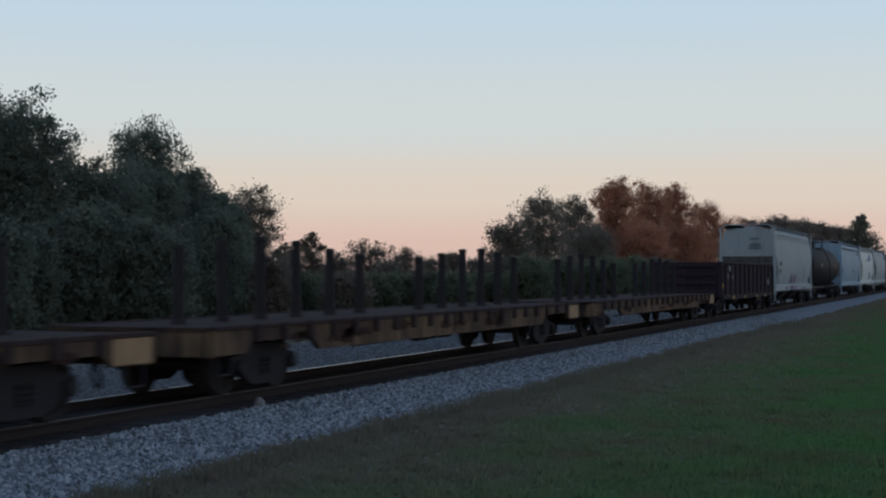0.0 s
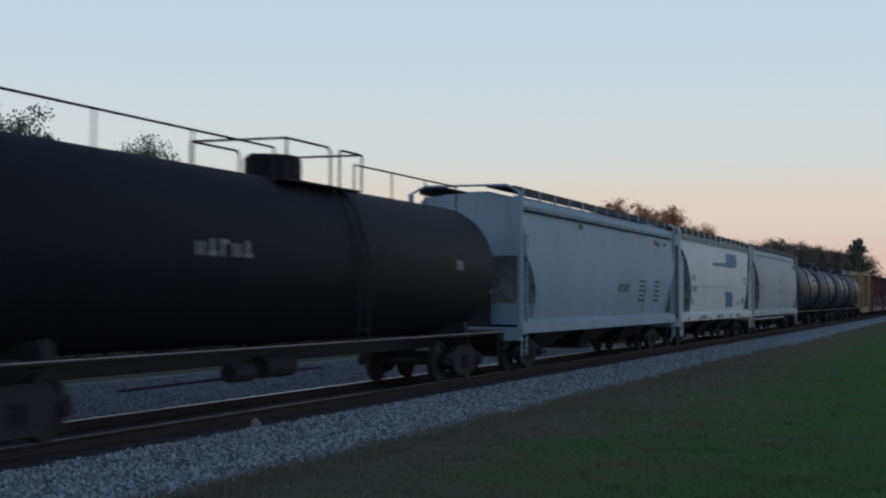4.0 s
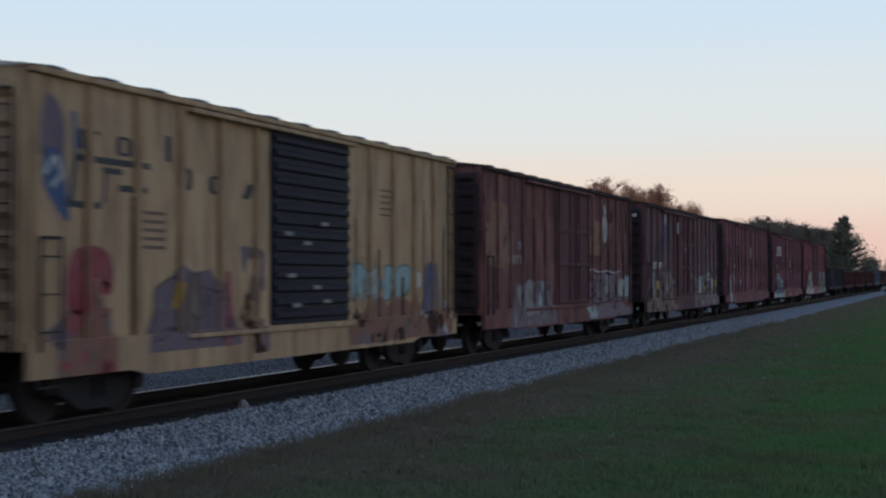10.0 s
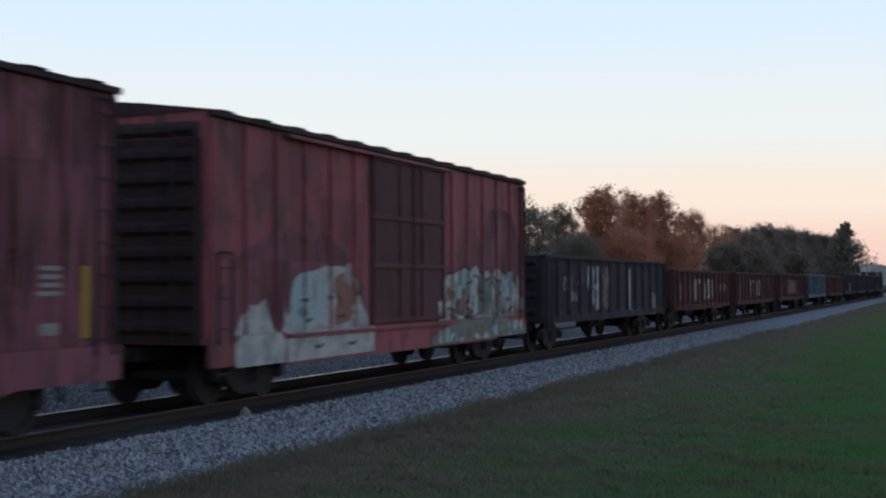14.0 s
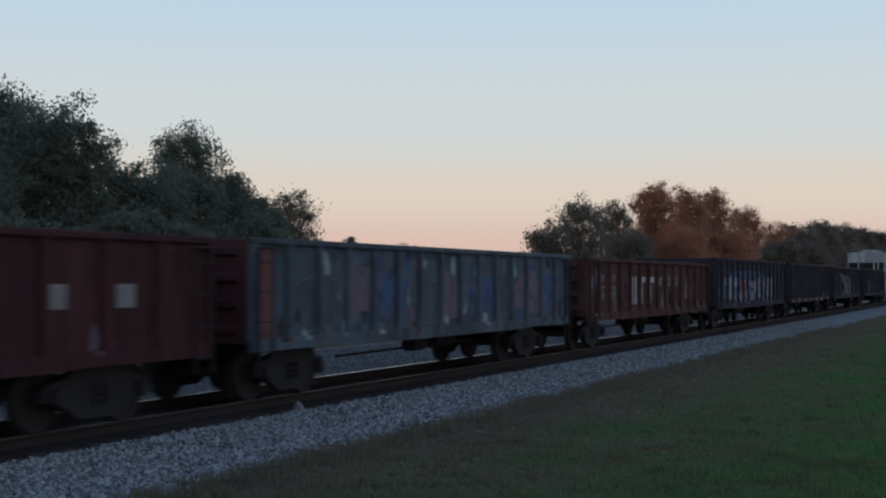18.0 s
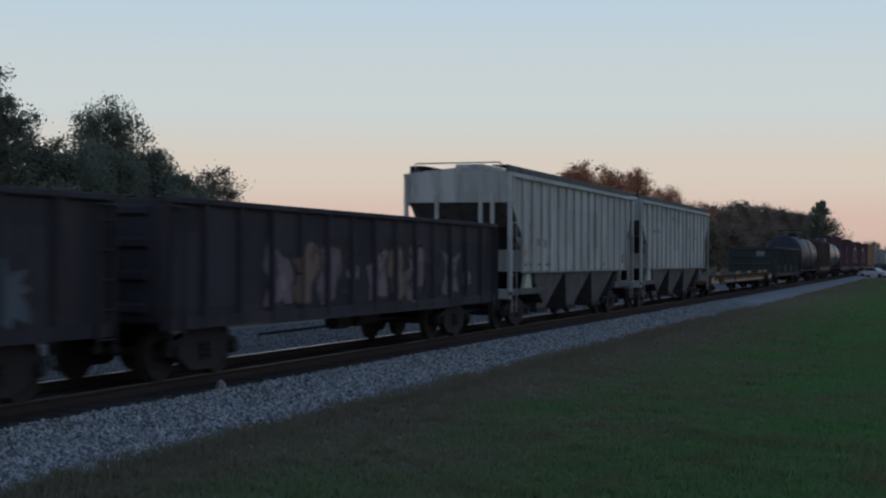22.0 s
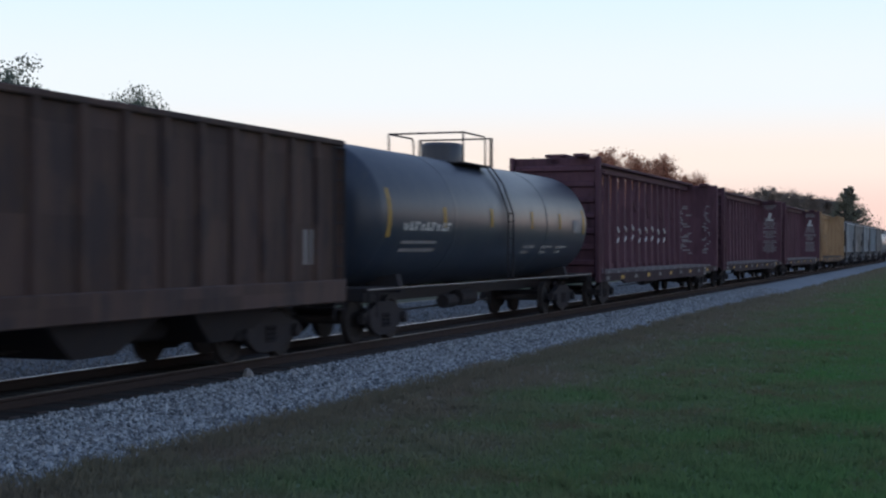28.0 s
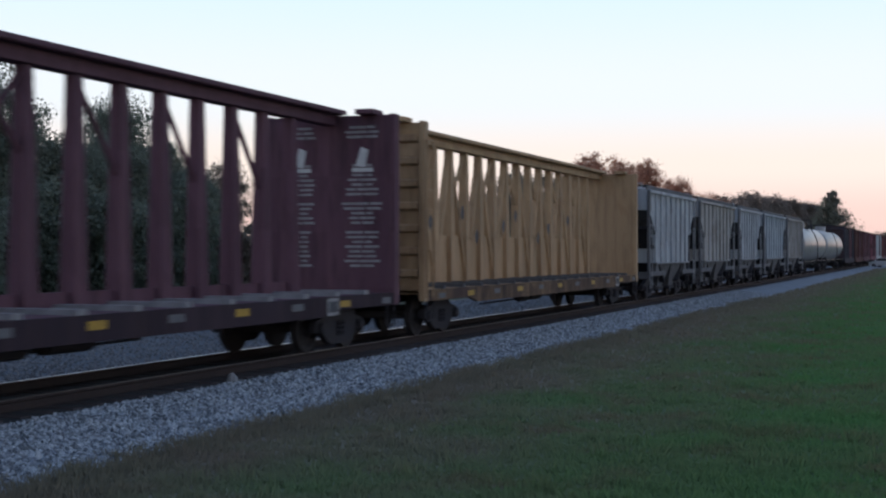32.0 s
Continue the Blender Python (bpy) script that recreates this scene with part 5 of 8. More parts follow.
def tank_car(label, x0, x1, paint, r=1.42, zc=2.45, rail_h=0.62, bands=(0.28, 0.72), walkway=False, hump=0.5, heads=0.34, dome="box", px=1.85, back=1.3, name="tank_car"):
    car, L = make_car(name, label, "tank car", x0, x1, inset=1.85, sill=1.0)
    h = L / 2
    s0 = h - 0.3
    prof = []
    for k in range(7):
        a = k / 6 * math.pi / 2
        prof.append((-s0 - heads * r * (math.cos(a) - 0.0) + heads * r * 0, r * math.sin(a) if k else 0.02))
    prof = [(-s0 + heads * r - heads * r * math.cos(k / 6 * math.pi / 2), max(0.02, r * math.sin(k / 6 * math.pi / 2))) for k in range(7)]
    prof = prof + [(-x, rr) for x, rr in reversed(prof)]
    shell = part("tank_shell", Geo().lathe(prof, 40, 0, zc), paint, car, smooth=50)
    for k in bands:
        x = -s0 + 2 * s0 * k
        part("tank_band", Geo().lathe([(x - 0.05, r + 0.002), (x - 0.05, r + 0.007), (x + 0.05, r + 0.007), (x + 0.05, r + 0.002)], 40, 0, zc), paint, shell)
    for s in (-1, 1):
        g = Geo().prism([(-1.3, 0.98), (1.3, 0.98), (1.2, 1.35), (0.75, zc - r * 0.84), (-0.75, zc - r * 0.84), (-1.2, 1.35)], s * (h - 2.2) - 0.12, s * (h - 2.2) + 0.12)
        part("saddle", g, M["steel_dark"], car)
        part("end_sill", Geo().box(s * h - 0.12 if s > 0 else s * h, s * h if s > 0 else s * h + 0.12, -1.38, 1.38, 0.86, 1.1, 0.02), M["steel_dark"], car)
        part("platform", Geo().box(min(s * h, s * (h - 1.5)), max(s * h, s * (h - 1.5)), -1.42, 1.42, 1.08, 1.12, 0.01), M["steel_dark"], car)
    part("side_running_board", Geo().box(-h, h, -1.46, -1.36, 1.04, 1.10, 0.01), M["stake_black"], car)
    part("side_running_board", Geo().box(-h, h, 1.36, 1.46, 1.04, 1.10, 0.01), M["stake_black"], car)
    # added pale strip: skylight caught by the board's edge, given as colour
    part("board_edge", Geo().box(-h + 0.1, h - 0.1, -1.472, -1.461, 1.082, 1.102), M["edge_glint"], car, "pale strip for the sky's glint on the running board edge")
    # manway housing and its railed platform
    xd = (hump - 0.5) * L
    top = zc + r
    if dome == "box":
        g = Geo().loft([[(xd + 0.62 * math.cos(a) * q, 0.5 * math.sin(a) * q, z) for a in (2 * math.pi * i / 18 for i in range(18))] for z, q in ((top - 0.08, 1.0), (top + 0.36, 1.0), (top + 0.42, 0.9), (top + 0.43, 0.3))])
    else:
        g = Geo().loft([[(xd + 0.42 * math.cos(a) * q, 0.42 * math.sin(a) * q, z) for a in (2 * math.pi * i / 18 for i in range(18))] for z, q in ((top - 0.08, 1.0), (top + 0.22, 1.0), (top + 0.34, 0.75), (top + 0.40, 0.3))])
    housing = part("valve_housing", g, paint if dome == "box" else M["black"], car, smooth=40)
    for sy in (-1, 1):
        part("platform_deck", Geo().box(xd - back, xd + px, min(sy * 0.95, sy * 0.45), max(sy * 0.95, sy * 0.45), top - 0.14, top - 0.10, 0.008), M["steel_dark"], car)
    b, up = top - 0.12, 0.71
    for y in (-0.95, 0.95):
        g = Geo()
        g.tube([(xd - back, y, b), (xd - back, y, b + up), (xd + 0.35, y, b + up), (xd + 0.43, y, b + up - 0.06), (xd + 0.46, y, b + up - 0.16), (xd + 0.46, y, b)], 0.022, 6)
        g.tube([(xd + 0.85, y, b), (xd + 0.85, y, b + up - 0.05), (xd + 0.93, y, b + up), (xd + px, y, b + up), (xd + px, y, b)], 0.022, 6)
        part("guard_rail", g, M["steel_dark"], car)
    for x in (xd - back, xd + px):
        part("guard_rail", Geo().tube([(x, -0.95, b + up), (x, 0.95, b + up)], 0.022, 6), M["steel_dark"], car)
    ladder(car, xd + 0.66, -r - 0.06, 1.1, zc + 0.2, M["steel_dark"], 0.4)
    part("ladder_bend", Geo().tube([(xd + 0.45, -r - 0.06, zc + 0.2), (xd + 0.45, -r * 0.86, zc + r * 0.62), (xd + 0.45, -0.95, top - 0.1)], 0.022, 5).tube([(xd + 0.87, -r - 0.06, zc + 0.2), (xd + 0.87, -r * 0.86, zc + r * 0.62), (xd + 0.87, -0.95, top - 0.1)], 0.022, 5), M["steel_dark"], car)
    if walkway:
        g = Geo()
        for a, b in ((-h + 1.2, xd - back - 0.1), (xd + px + 0.1, h - 1.6)):
            g.tube([(a, -0.75, top - 0.2), (a, -0.75, top + 0.42), (b, -0.75, top + 0.42), (b, -0.75, top - 0.2)], 0.02, 5)
            for k in (0.33, 0.66):
                x = a + (b - a) * k
                g.rod((x, -0.75, top - 0.25), (x, -0.75, top + 0.42), 0.018, 5)
        part("walkway_rail", g, M["steel_dark"], car)
    part("outlet_valve", Geo().rod((0, 0, zc - r - 0.5), (0, 0, zc - r + 0.1), 0.16, 10), M["steel_dark"], car)
    ladder(car, -h + 0.35, -1.44, 0.55, 1.1, M["steel_dark"], rungs=2)
    ladder(car, h - 0.35, -1.44, 0.55, 1.1, M["steel_dark"], rungs=2)
    brake_gear(car, -1.5)
    return car, L, r, zc


def on_shell(car, x0, x1, a0, a1, r, zc, material, name="lettering", nx=1, na=4, label=""):
    """A painted patch on the near side of a tank: a0, a1 are degrees above its middle line."""
    g = Geo()
    R = r + 0.008
    for i in range(na):
        p = [radians(a0 + (a1 - a0) * (i + k) / na) for k in (0, 1)]
        (y0, z0), (y1, z1) = [(-R * math.cos(q), zc + R * math.sin(q)) for q in p]
        g.add([(x0, y0, z0), (x1, y0, z0), (x1, y1, z1), (x0, y1, z1)], [(0, 1, 2, 3)])
    return part(name, g, material, car, label)


def shell_letters(car, x0, w, n, a0, a1, r, zc, material, name="lettering"):
    g = Geo()
    R = r + 0.008
    step = w / n
    for i in range(n):
        k = (i * 5 + 2) % 3
        for u0, u1, b0, b1 in (((0, 0.3, 0, 1), (0.3, 0.72, 0.72, 1)) if k == 0 else ((0, 0.72, 0, 0.28), (0.15, 0.5, 0.28, 1)) if k == 1 else ((0, 0.28, 0, 0.8), (0.45, 0.72, 0, 0.8))):
            p = [radians(a0 + (a1 - a0) * q) for q in (b0, (b0 + b1) / 2, b1)]
            pts = [(-R * math.cos(q), zc + R * math.sin(q)) for q in p]
            for (y0, z0), (y1, z1) in zip(pts, pts[1:]):
                g.add([(x0 + step * (i + u0), y0, z0), (x0 + step * (i + u1), y0, z0), (x0 + step * (i + u1), y1, z1), (x0 + step * (i + u0), y1, z1)], [(0, 1, 2, 3)])
    return tagged(part(name, g, material, car), kind="stuff")


def hopper_side(z, bulge, z0=1.15, z1=4.1):
    k = max(0.0, min(1.0, (z - z0) / (z1 - z0)))
    return 1.36 + bulge * math.sin(math.pi * k) ** 0.8


def round_hopper(label, x0, x1, body, eave=4.22, roof=4.55, bulge=0.2, cut=1.2, cutz=2.98, board=4.70, bays=3, sill_mat=None, sill=(1.0, 1.28), curved=None, name="covered_hopper"):
    """A covered hopper with smooth bowed sides, sloping ends behind open end frames, and a roof walk."""
    car, L = make_car(name, label, "hopper car", x0, x1, inset=1.95)
    h = L / 2
    sill_mat = sill_mat or body
    def ring(x, zl):
        pts = []
        zs = [zl + (eave - zl) * i / 8 for i in range(9)]
        left = [(x, -hopper_side(z, bulge), z) for z in zs]
        arch = [(-1.30, eave + 0.15), (-1.05, roof - 0.09), (-0.6, roof - 0.02), (0, roof), (0.6, roof - 0.02), (1.05, roof - 0.09), (1.30, eave + 0.15)]
        return left + [(x, y, z) for y, z in arch] + [(x, -p[1], p[2]) for p in reversed(left)]
    e = h - 0.28
    mids = [-e + cut + 0.06 + (2 * e - 2 * cut - 0.12) * i / 6 for i in range(7)]
    front, rear = curved or (1, 1)
    if curved:
        swoop = [(0.0, 3.95), (0.5, 3.75), (1.0, 3.35), (1.4, 2.75), (1.75, 2.1), (1.9, 1.5)]
        mids = [-e + 2.0 + (2 * e - 4.0) * i / 6 for i in range(7)]
    else:
        swoop = [(0.0, 2.95), (0.4, 2.66), (0.8, 2.2), (0.95, 1.75)]
        mids = [-e + 1.0 + (2 * e - 2.0) * i / 6 for i in range(7)]
    rings = [ring(-e + d * front, z) for d, z in swoop] + [ring(x, 1.2) for x in mids] + [ring(e - d * rear, z) for d, z in reversed(swoop)]
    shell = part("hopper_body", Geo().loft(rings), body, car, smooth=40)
    # faces that slope downwards get a darker grey: their shade is painted in
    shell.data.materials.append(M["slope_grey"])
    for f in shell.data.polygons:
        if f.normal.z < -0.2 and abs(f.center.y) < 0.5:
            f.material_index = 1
    for s in (-1, 1):
        part("side_sill", Geo().box(-h, h, s * 1.50 - 0.05, s * 1.50 + 0.05, sill[0], sill[1], 0.015), sill_mat, car)
        part("sill_ledge", Geo().prism([(s * 1.36, sill[1] + 0.10), (s * 1.54, sill[1]), (s * 1.54, sill[1] - 0.04), (s * 1.36, sill[1] - 0.04)], -h + 0.3, h - 0.3), sill_mat, car)
        part("end_sill", Geo().box(s * h - 0.1 if s > 0 else s * h, s * h if s > 0 else s * h + 0.1, -1.5, 1.5, 0.82, 1.14, 0.02), sill_mat, car)
        part("end_floor", Geo().box(min(s * h, s * (h - cut - 0.2)), max(s * h, s * (h - cut - 0.2)), -1.5, 1.5, 1.08, 1.14, 0.01), sill_mat, car)
        for y in (-1.47, 1.47):
            part("corner_post", Geo().box(s * h - 0.07, s * h + 0.07, y - 0.05, y + 0.05, 1.1, board - 0.16, 0.012), body, car)
            part("end_brace", Geo().box(s * (h - 0.5) - 0.04, s * (h - 0.5) + 0.04, y - 0.04, y + 0.04, 1.1, cutz + 0.3, 0.01), body, car)
        part("slope_stiffener", Geo().box(s * (h - 1.0) - 0.05, s * (h - 1.0) + 0.05, -0.35, 0.35, 1.1, 2.2, 0.01), M["steel_dark"], car)
        ladder(car, s * (h - 0.26), -1.52, 1.15, cutz + 0.5, body, 0.40)
        ladder(car, s * (h - 0.26), -1.50, 0.45, 1.0, sill_mat, 0.40, rungs=2, name="step_ladder")
        g = Geo().tube([(s * h, -1.47, board - 0.16), (s * h, -1.1, board + 0.02), (s * h, 1.1, board + 0.02), (s * h, 1.47, board - 0.16)], 0.03, 6)
        part("end_handrail", g, body, car)
    # walk along both edges of the roof on short posts
    for s in (-1, 1):
        part("roof_walk", Geo().box(-h + 0.1, h - 0.1, s * 0.90 - 0.36, s * 0.90 + 0.36, board - 0.03, board, 0.006).box(-h + 0.1, h - 0.1, s * 1.26 - 0.02, s * 1.26 + 0.02, board - 0.17, board + 0.01), M["walk_grey"], car)
        part("roof_edge", Geo().prism([(s * 1.40, eave - 0.02), (s * 1.39, eave + 0.05), (s * 1.33, eave + 0.17), (s * 1.22, eave + 0.26), (s * 1.15, eave + 0.26), (s * 1.30, eave - 0.02)], -e + 0.1, e - 0.1), M["soot_edge"] if body is M["white"] else body, car, "curved roof edge")
        n = 13
        pm = Geo().box(-0.05, 0.05, s * 1.285 - 0.02, s * 1.285 + 0.02, eave + 0.1, board + 0.005, 0.008).prism([(s * 1.29, eave + 0.12), (s * 1.31, eave + 0.12), (s * 1.425, eave - 0.10), (s * 1.39, eave - 0.10)], -0.045, 0.045).mesh("walk_post", body)
        repeat("walk_post", pm, car, [(-h + 0.8 + (L - 1.6) * i / (n - 1), 0, 0) for i in range(n)])
    hatch = Geo().box(-e + 0.7, e - 0.7, -0.3, 0.3, roof - 0.01, roof + 0.10, 0.03)
    part("trough_hatch", hatch, body, car)
    # outlet bays under the side sill
    bw = (L - 2 * cut - 1.6) / bays
    for i in range(bays):
        xc = -h + cut + 0.8 + bw * (i + 0.5)
        g = Geo().loft([[(xc - bw * 0.48, -1.3, 1.16), (xc + bw * 0.48, -1.3, 1.16), (xc + bw * 0.48, 1.3, 1.16), (xc - bw * 0.48, 1.3, 1.16)], [(xc - 0.5, -0.5, 0.42), (xc + 0.5, -0.5, 0.42), (xc + 0.5, 0.5, 0.42), (xc - 0.5, 0.5, 0.42)]])
        part("outlet_bay", g, M["steel_dark"], car)
        part("outlet_gate", Geo().box(xc - 0.62, xc + 0.62, -0.62, 0.62, 0.34, 0.43, 0.015), M["steel_dark"], car)
    brake_gear(car, -h + 3.4)
    return car, L, -1.36 - bulge, shell


def ribbed_hopper(label, x0, x1, body, base=1.57, eave=4.18, roof=4.36, ribs=16, cut=1.05, cutz=3.06, board=4.41, bays=3, name="covered_hopper", w=1.5, trim=None):
    """A covered hopper with upright side posts, deep open bays below and sloping ends behind an end frame."""
    car, L = make_car(name, label, "hopper car", x0, x1, inset=1.95)
    h = L / 2
    e = h - 0.15
    def ring(x, zl):
        left = [(x, -w + 0.06, zl), (x, -w + 0.06, (zl + eave) / 2), (x, -w + 0.06, eave)]
        return left + [(x, -1.0, roof - 0.08), (x, 0, roof), (x, 1.0, roof - 0.08)] + [(x, -p[1], p[2]) for p in reversed(left)]
    shell = part("hopper_body", Geo().loft([ring(-e, cutz + 0.4), ring(-e + cut, cutz - 0.55), ring(-e + cut + 0.05, base), ring(0, base), ring(e - cut - 0.05, base), ring(e - cut, cutz - 0.55), ring(e, cutz + 0.4)]), body, car)
    # shade under the end slopes, put into the colour of down-facing faces
    shell.data.materials.append(M["grimy_shade_grey"])
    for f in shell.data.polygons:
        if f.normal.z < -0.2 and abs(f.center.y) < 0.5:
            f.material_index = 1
    for i in range(ribs + 1):
        x = -e + 0.1 + (2 * e - 0.2) * i / ribs
        d = min(x + e, e - x)
        zl = base if d > cut else cutz - 0.55 + 0.95 * (1 - d / cut)
        for s in (-1, 1):
            part("side_post", Geo().box(x - 0.05, x + 0.05, min(s * (w - 0.065), s * (w + 0.02)), max(s * (w - 0.065), s * (w + 0.02)), zl - 0.03, eave, 0.015), body, car)
    for s in (-1, 1):
        part("top_chord", Geo().box(-h, h, s * w - 0.06, s * w + 0.05, eave - 0.10, eave + 0.02, 0.015), body, car)
        part("bottom_chord", Geo().box(-e + cut, e - cut, s * (w - 0.05) - 0.04, s * (w - 0.05) + 0.04, base - 0.05, base + 0.02, 0.012), M["slope_grey"], car)
        part("end_sill", Geo().box(s * h - 0.1 if s > 0 else s * h, s * h if s > 0 else s * h + 0.1, -1.48, 1.48, 0.85, 1.12, 0.02), trim or body, car)
        part("side_sill", Geo().box(min(s * h, s * (h - 3.1)), max(s * h, s * (h - 3.1)), -1.5, -1.4, 0.95, 1.12, 0.015), M["grimy_shade_grey"], car)
        part("side_sill", Geo().box(min(s * h, s * (h - 3.1)), max(s * h, s * (h - 3.1)), 1.4, 1.5, 0.95, 1.12, 0.015), body, car)
        for y in (-1.46, 1.46):
            part("corner_post", Geo().box(s * h - 0.06, s * h + 0.06, y - 0.05, y + 0.05, 1.05, eave, 0.012), trim or body, car)
        for y in (-0.62, 0.62, -0.95):
            part("end_post", Geo().box(s * (h - 0.08) - 0.05, s * (h - 0.08) + 0.05, y - 0.05, y + 0.05, 1.1, cutz + 0.6, 0.012), trim or body, car)
        part("end_plate", Geo().box(s * (h - 0.1) - 0.03, s * (h - 0.1) + 0.03, -w + 0.05, w - 0.05, cutz + 0.35, eave + 0.05, 0.01), body, car)
        part("bolster_web", Geo().prism([(s * (h - 1.6), 1.1), (s * (h - 2.4), 1.1), (s * (h - 2.2), base), (s * (h - 1.8), base)], -1.4, -1.3, "y"), body if s < 0 and not trim else M["grimy_shade_grey"], car)
        part("slope_sheet", Geo().prism([(s * (h - 0.3), 2.75), (s * (h - 0.3), 2.85), (s * (h - 3.6), 0.75), (s * (h - 3.6), 0.65)], -1.38, 1.38, "y"), M["steel_dark"], car)
        ladder(car, s * (h - 0.3), -1.5, 0.5, eave - 1.3, M["slope_grey"], 0.42)
        g = Geo().tube([(s * h, -1.2, eave), (s * h, -1.2, board + 0.06), (s * h, 1.2, board + 0.06), (s * h, 1.2, eave)], 0.02, 5)
        part("end_handrail", g, body, car)
        part("roof_walk", Geo().box(-h + 0.05, h - 0.05, s * 1.15 - 0.2, s * 1.15 + 0.2, board - 0.03, board, 0.006).box(-h + 0.05, h - 0.05, s * 1.36 - 0.02, s * 1.36 + 0.02, eave + 0.03, board), M["grimy_shade_grey"], car)
        pm = Geo().box(-0.045, 0.045, s * 1.33 - 0.02, s * 1.33 + 0.02, eave, board - 0.02, 0.006).mesh("walk_post", body)
        repeat("walk_post", pm, car, [(-h + 0.6 + (L - 1.2) * i / 10, 0, 0) for i in range(11)])
    part("trough_hatch", Geo().box(-e + 0.8, e - 0.8, -0.4, 0.4, roof - 0.02, roof + 0.14, 0.03), body, car)
    span = L - 5.4
    bw = span / bays
    for i in range(bays):
        xc = -h + 2.7 + bw * (i + 0.5)
        g = Geo().loft([[(xc - bw * 0.5, -1.38, base + 0.02), (xc + bw * 0.5, -1.38, base + 0.02), (xc + bw * 0.5, 1.38, base + 0.02), (xc - bw * 0.5, 1.38, base + 0.02)], [(xc - 0.45, -1.1, 0.5), (xc + 0.45, -1.1, 0.5), (xc + 0.45, 1.1, 0.5), (xc - 0.45, 1.1, 0.5)]])
        part("outlet_bay", g, M["grimy_shade_grey"], car)
        part("outlet_gate", Geo().box(xc - 0.6, xc + 0.6, -1.15, 1.15, 0.36, 0.5, 0.02), M["steel_dark"], car)
    brake_gear(car, -h + 2.0)
    return car, L, -w, shell


def flat_car(label, x0, x1, paint, deck=1.12, w=1.42, stakes=(), drop=0.42, name="flat_car"):
    car, L = make_car(name, label, "flat car", x0, x1, inset=2.3, sill=0.9)
    h = L / 2
    part("deck", Geo().box(-h, h, -w + 0.02, w - 0.02, deck - 0.09, deck, 0.01), M["deck"], car)
    for s in (-1, 1):
        y = s * w
        part("side_sill", Geo().prism([(-h, deck - 0.02), (h, deck - 0.02), (h, deck - 0.42), (h - 1.0, deck - 0.42), (h - 1.2, deck - 0.25), (h - 3.2, deck - 0.25), (h - 3.6, deck - drop - 0.06), (-h + 3.6, deck - drop - 0.06), (-h + 3.2, deck - 0.25), (-h + 1.2, deck - 0.25), (-h + 1.0, deck - 0.42), (-h, deck - 0.42)], y - 0.05, y + 0.05, "y"), paint, car)
        part("sill_cap", Geo().box(-h, h, y - 0.08, y + 0.08, deck - 0.05, deck + 0.02, 0.01), M["deck"], car)
        part("end_sill", Geo().box(s * h - 0.12 if s > 0 else s * h, s * h if s > 0 else s * h + 0.12, -w, w, deck - 0.45, deck, 0.02), paint, car)
    pocket = Geo().box(-0.09, 0.09, -w - 0.12, -w - 0.04, deck - 0.26, deck + 0.03, 0.015).mesh("stake_pocket", M["deck"])
    n = int(L / 1.0)
    repeat("stake_pocket", pocket, car, [(-h + 1.3 + (L - 2.6) * i / (n - 1), 0, 0) for i in range(n)])
    for x, y, z in stakes:
        part("stake", Geo().loft([[(x + rr * math.cos(a), y + rr * math.sin(a), zz) for a in (2 * math.pi * i / 10 for i in range(10))] for zz, rr in ((deck - 0.02, 0.14), (deck + 0.1, 0.10), (z - 0.09, 0.09), (z - 0.08, 0.105), (z - 0.02, 0.10), (z, 0.06))]), M["stake_black"], car, "tall dark steel stake")
    stirrup(car, -h + 0.4, -w, 0.4, deck - 0.4, M["steel_dark"])
    stirrup(car, h - 0.4, -w, 0.4, deck - 0.4, M["steel_dark"])
    brake_gear(car, 0.5)
    return car, L, -w


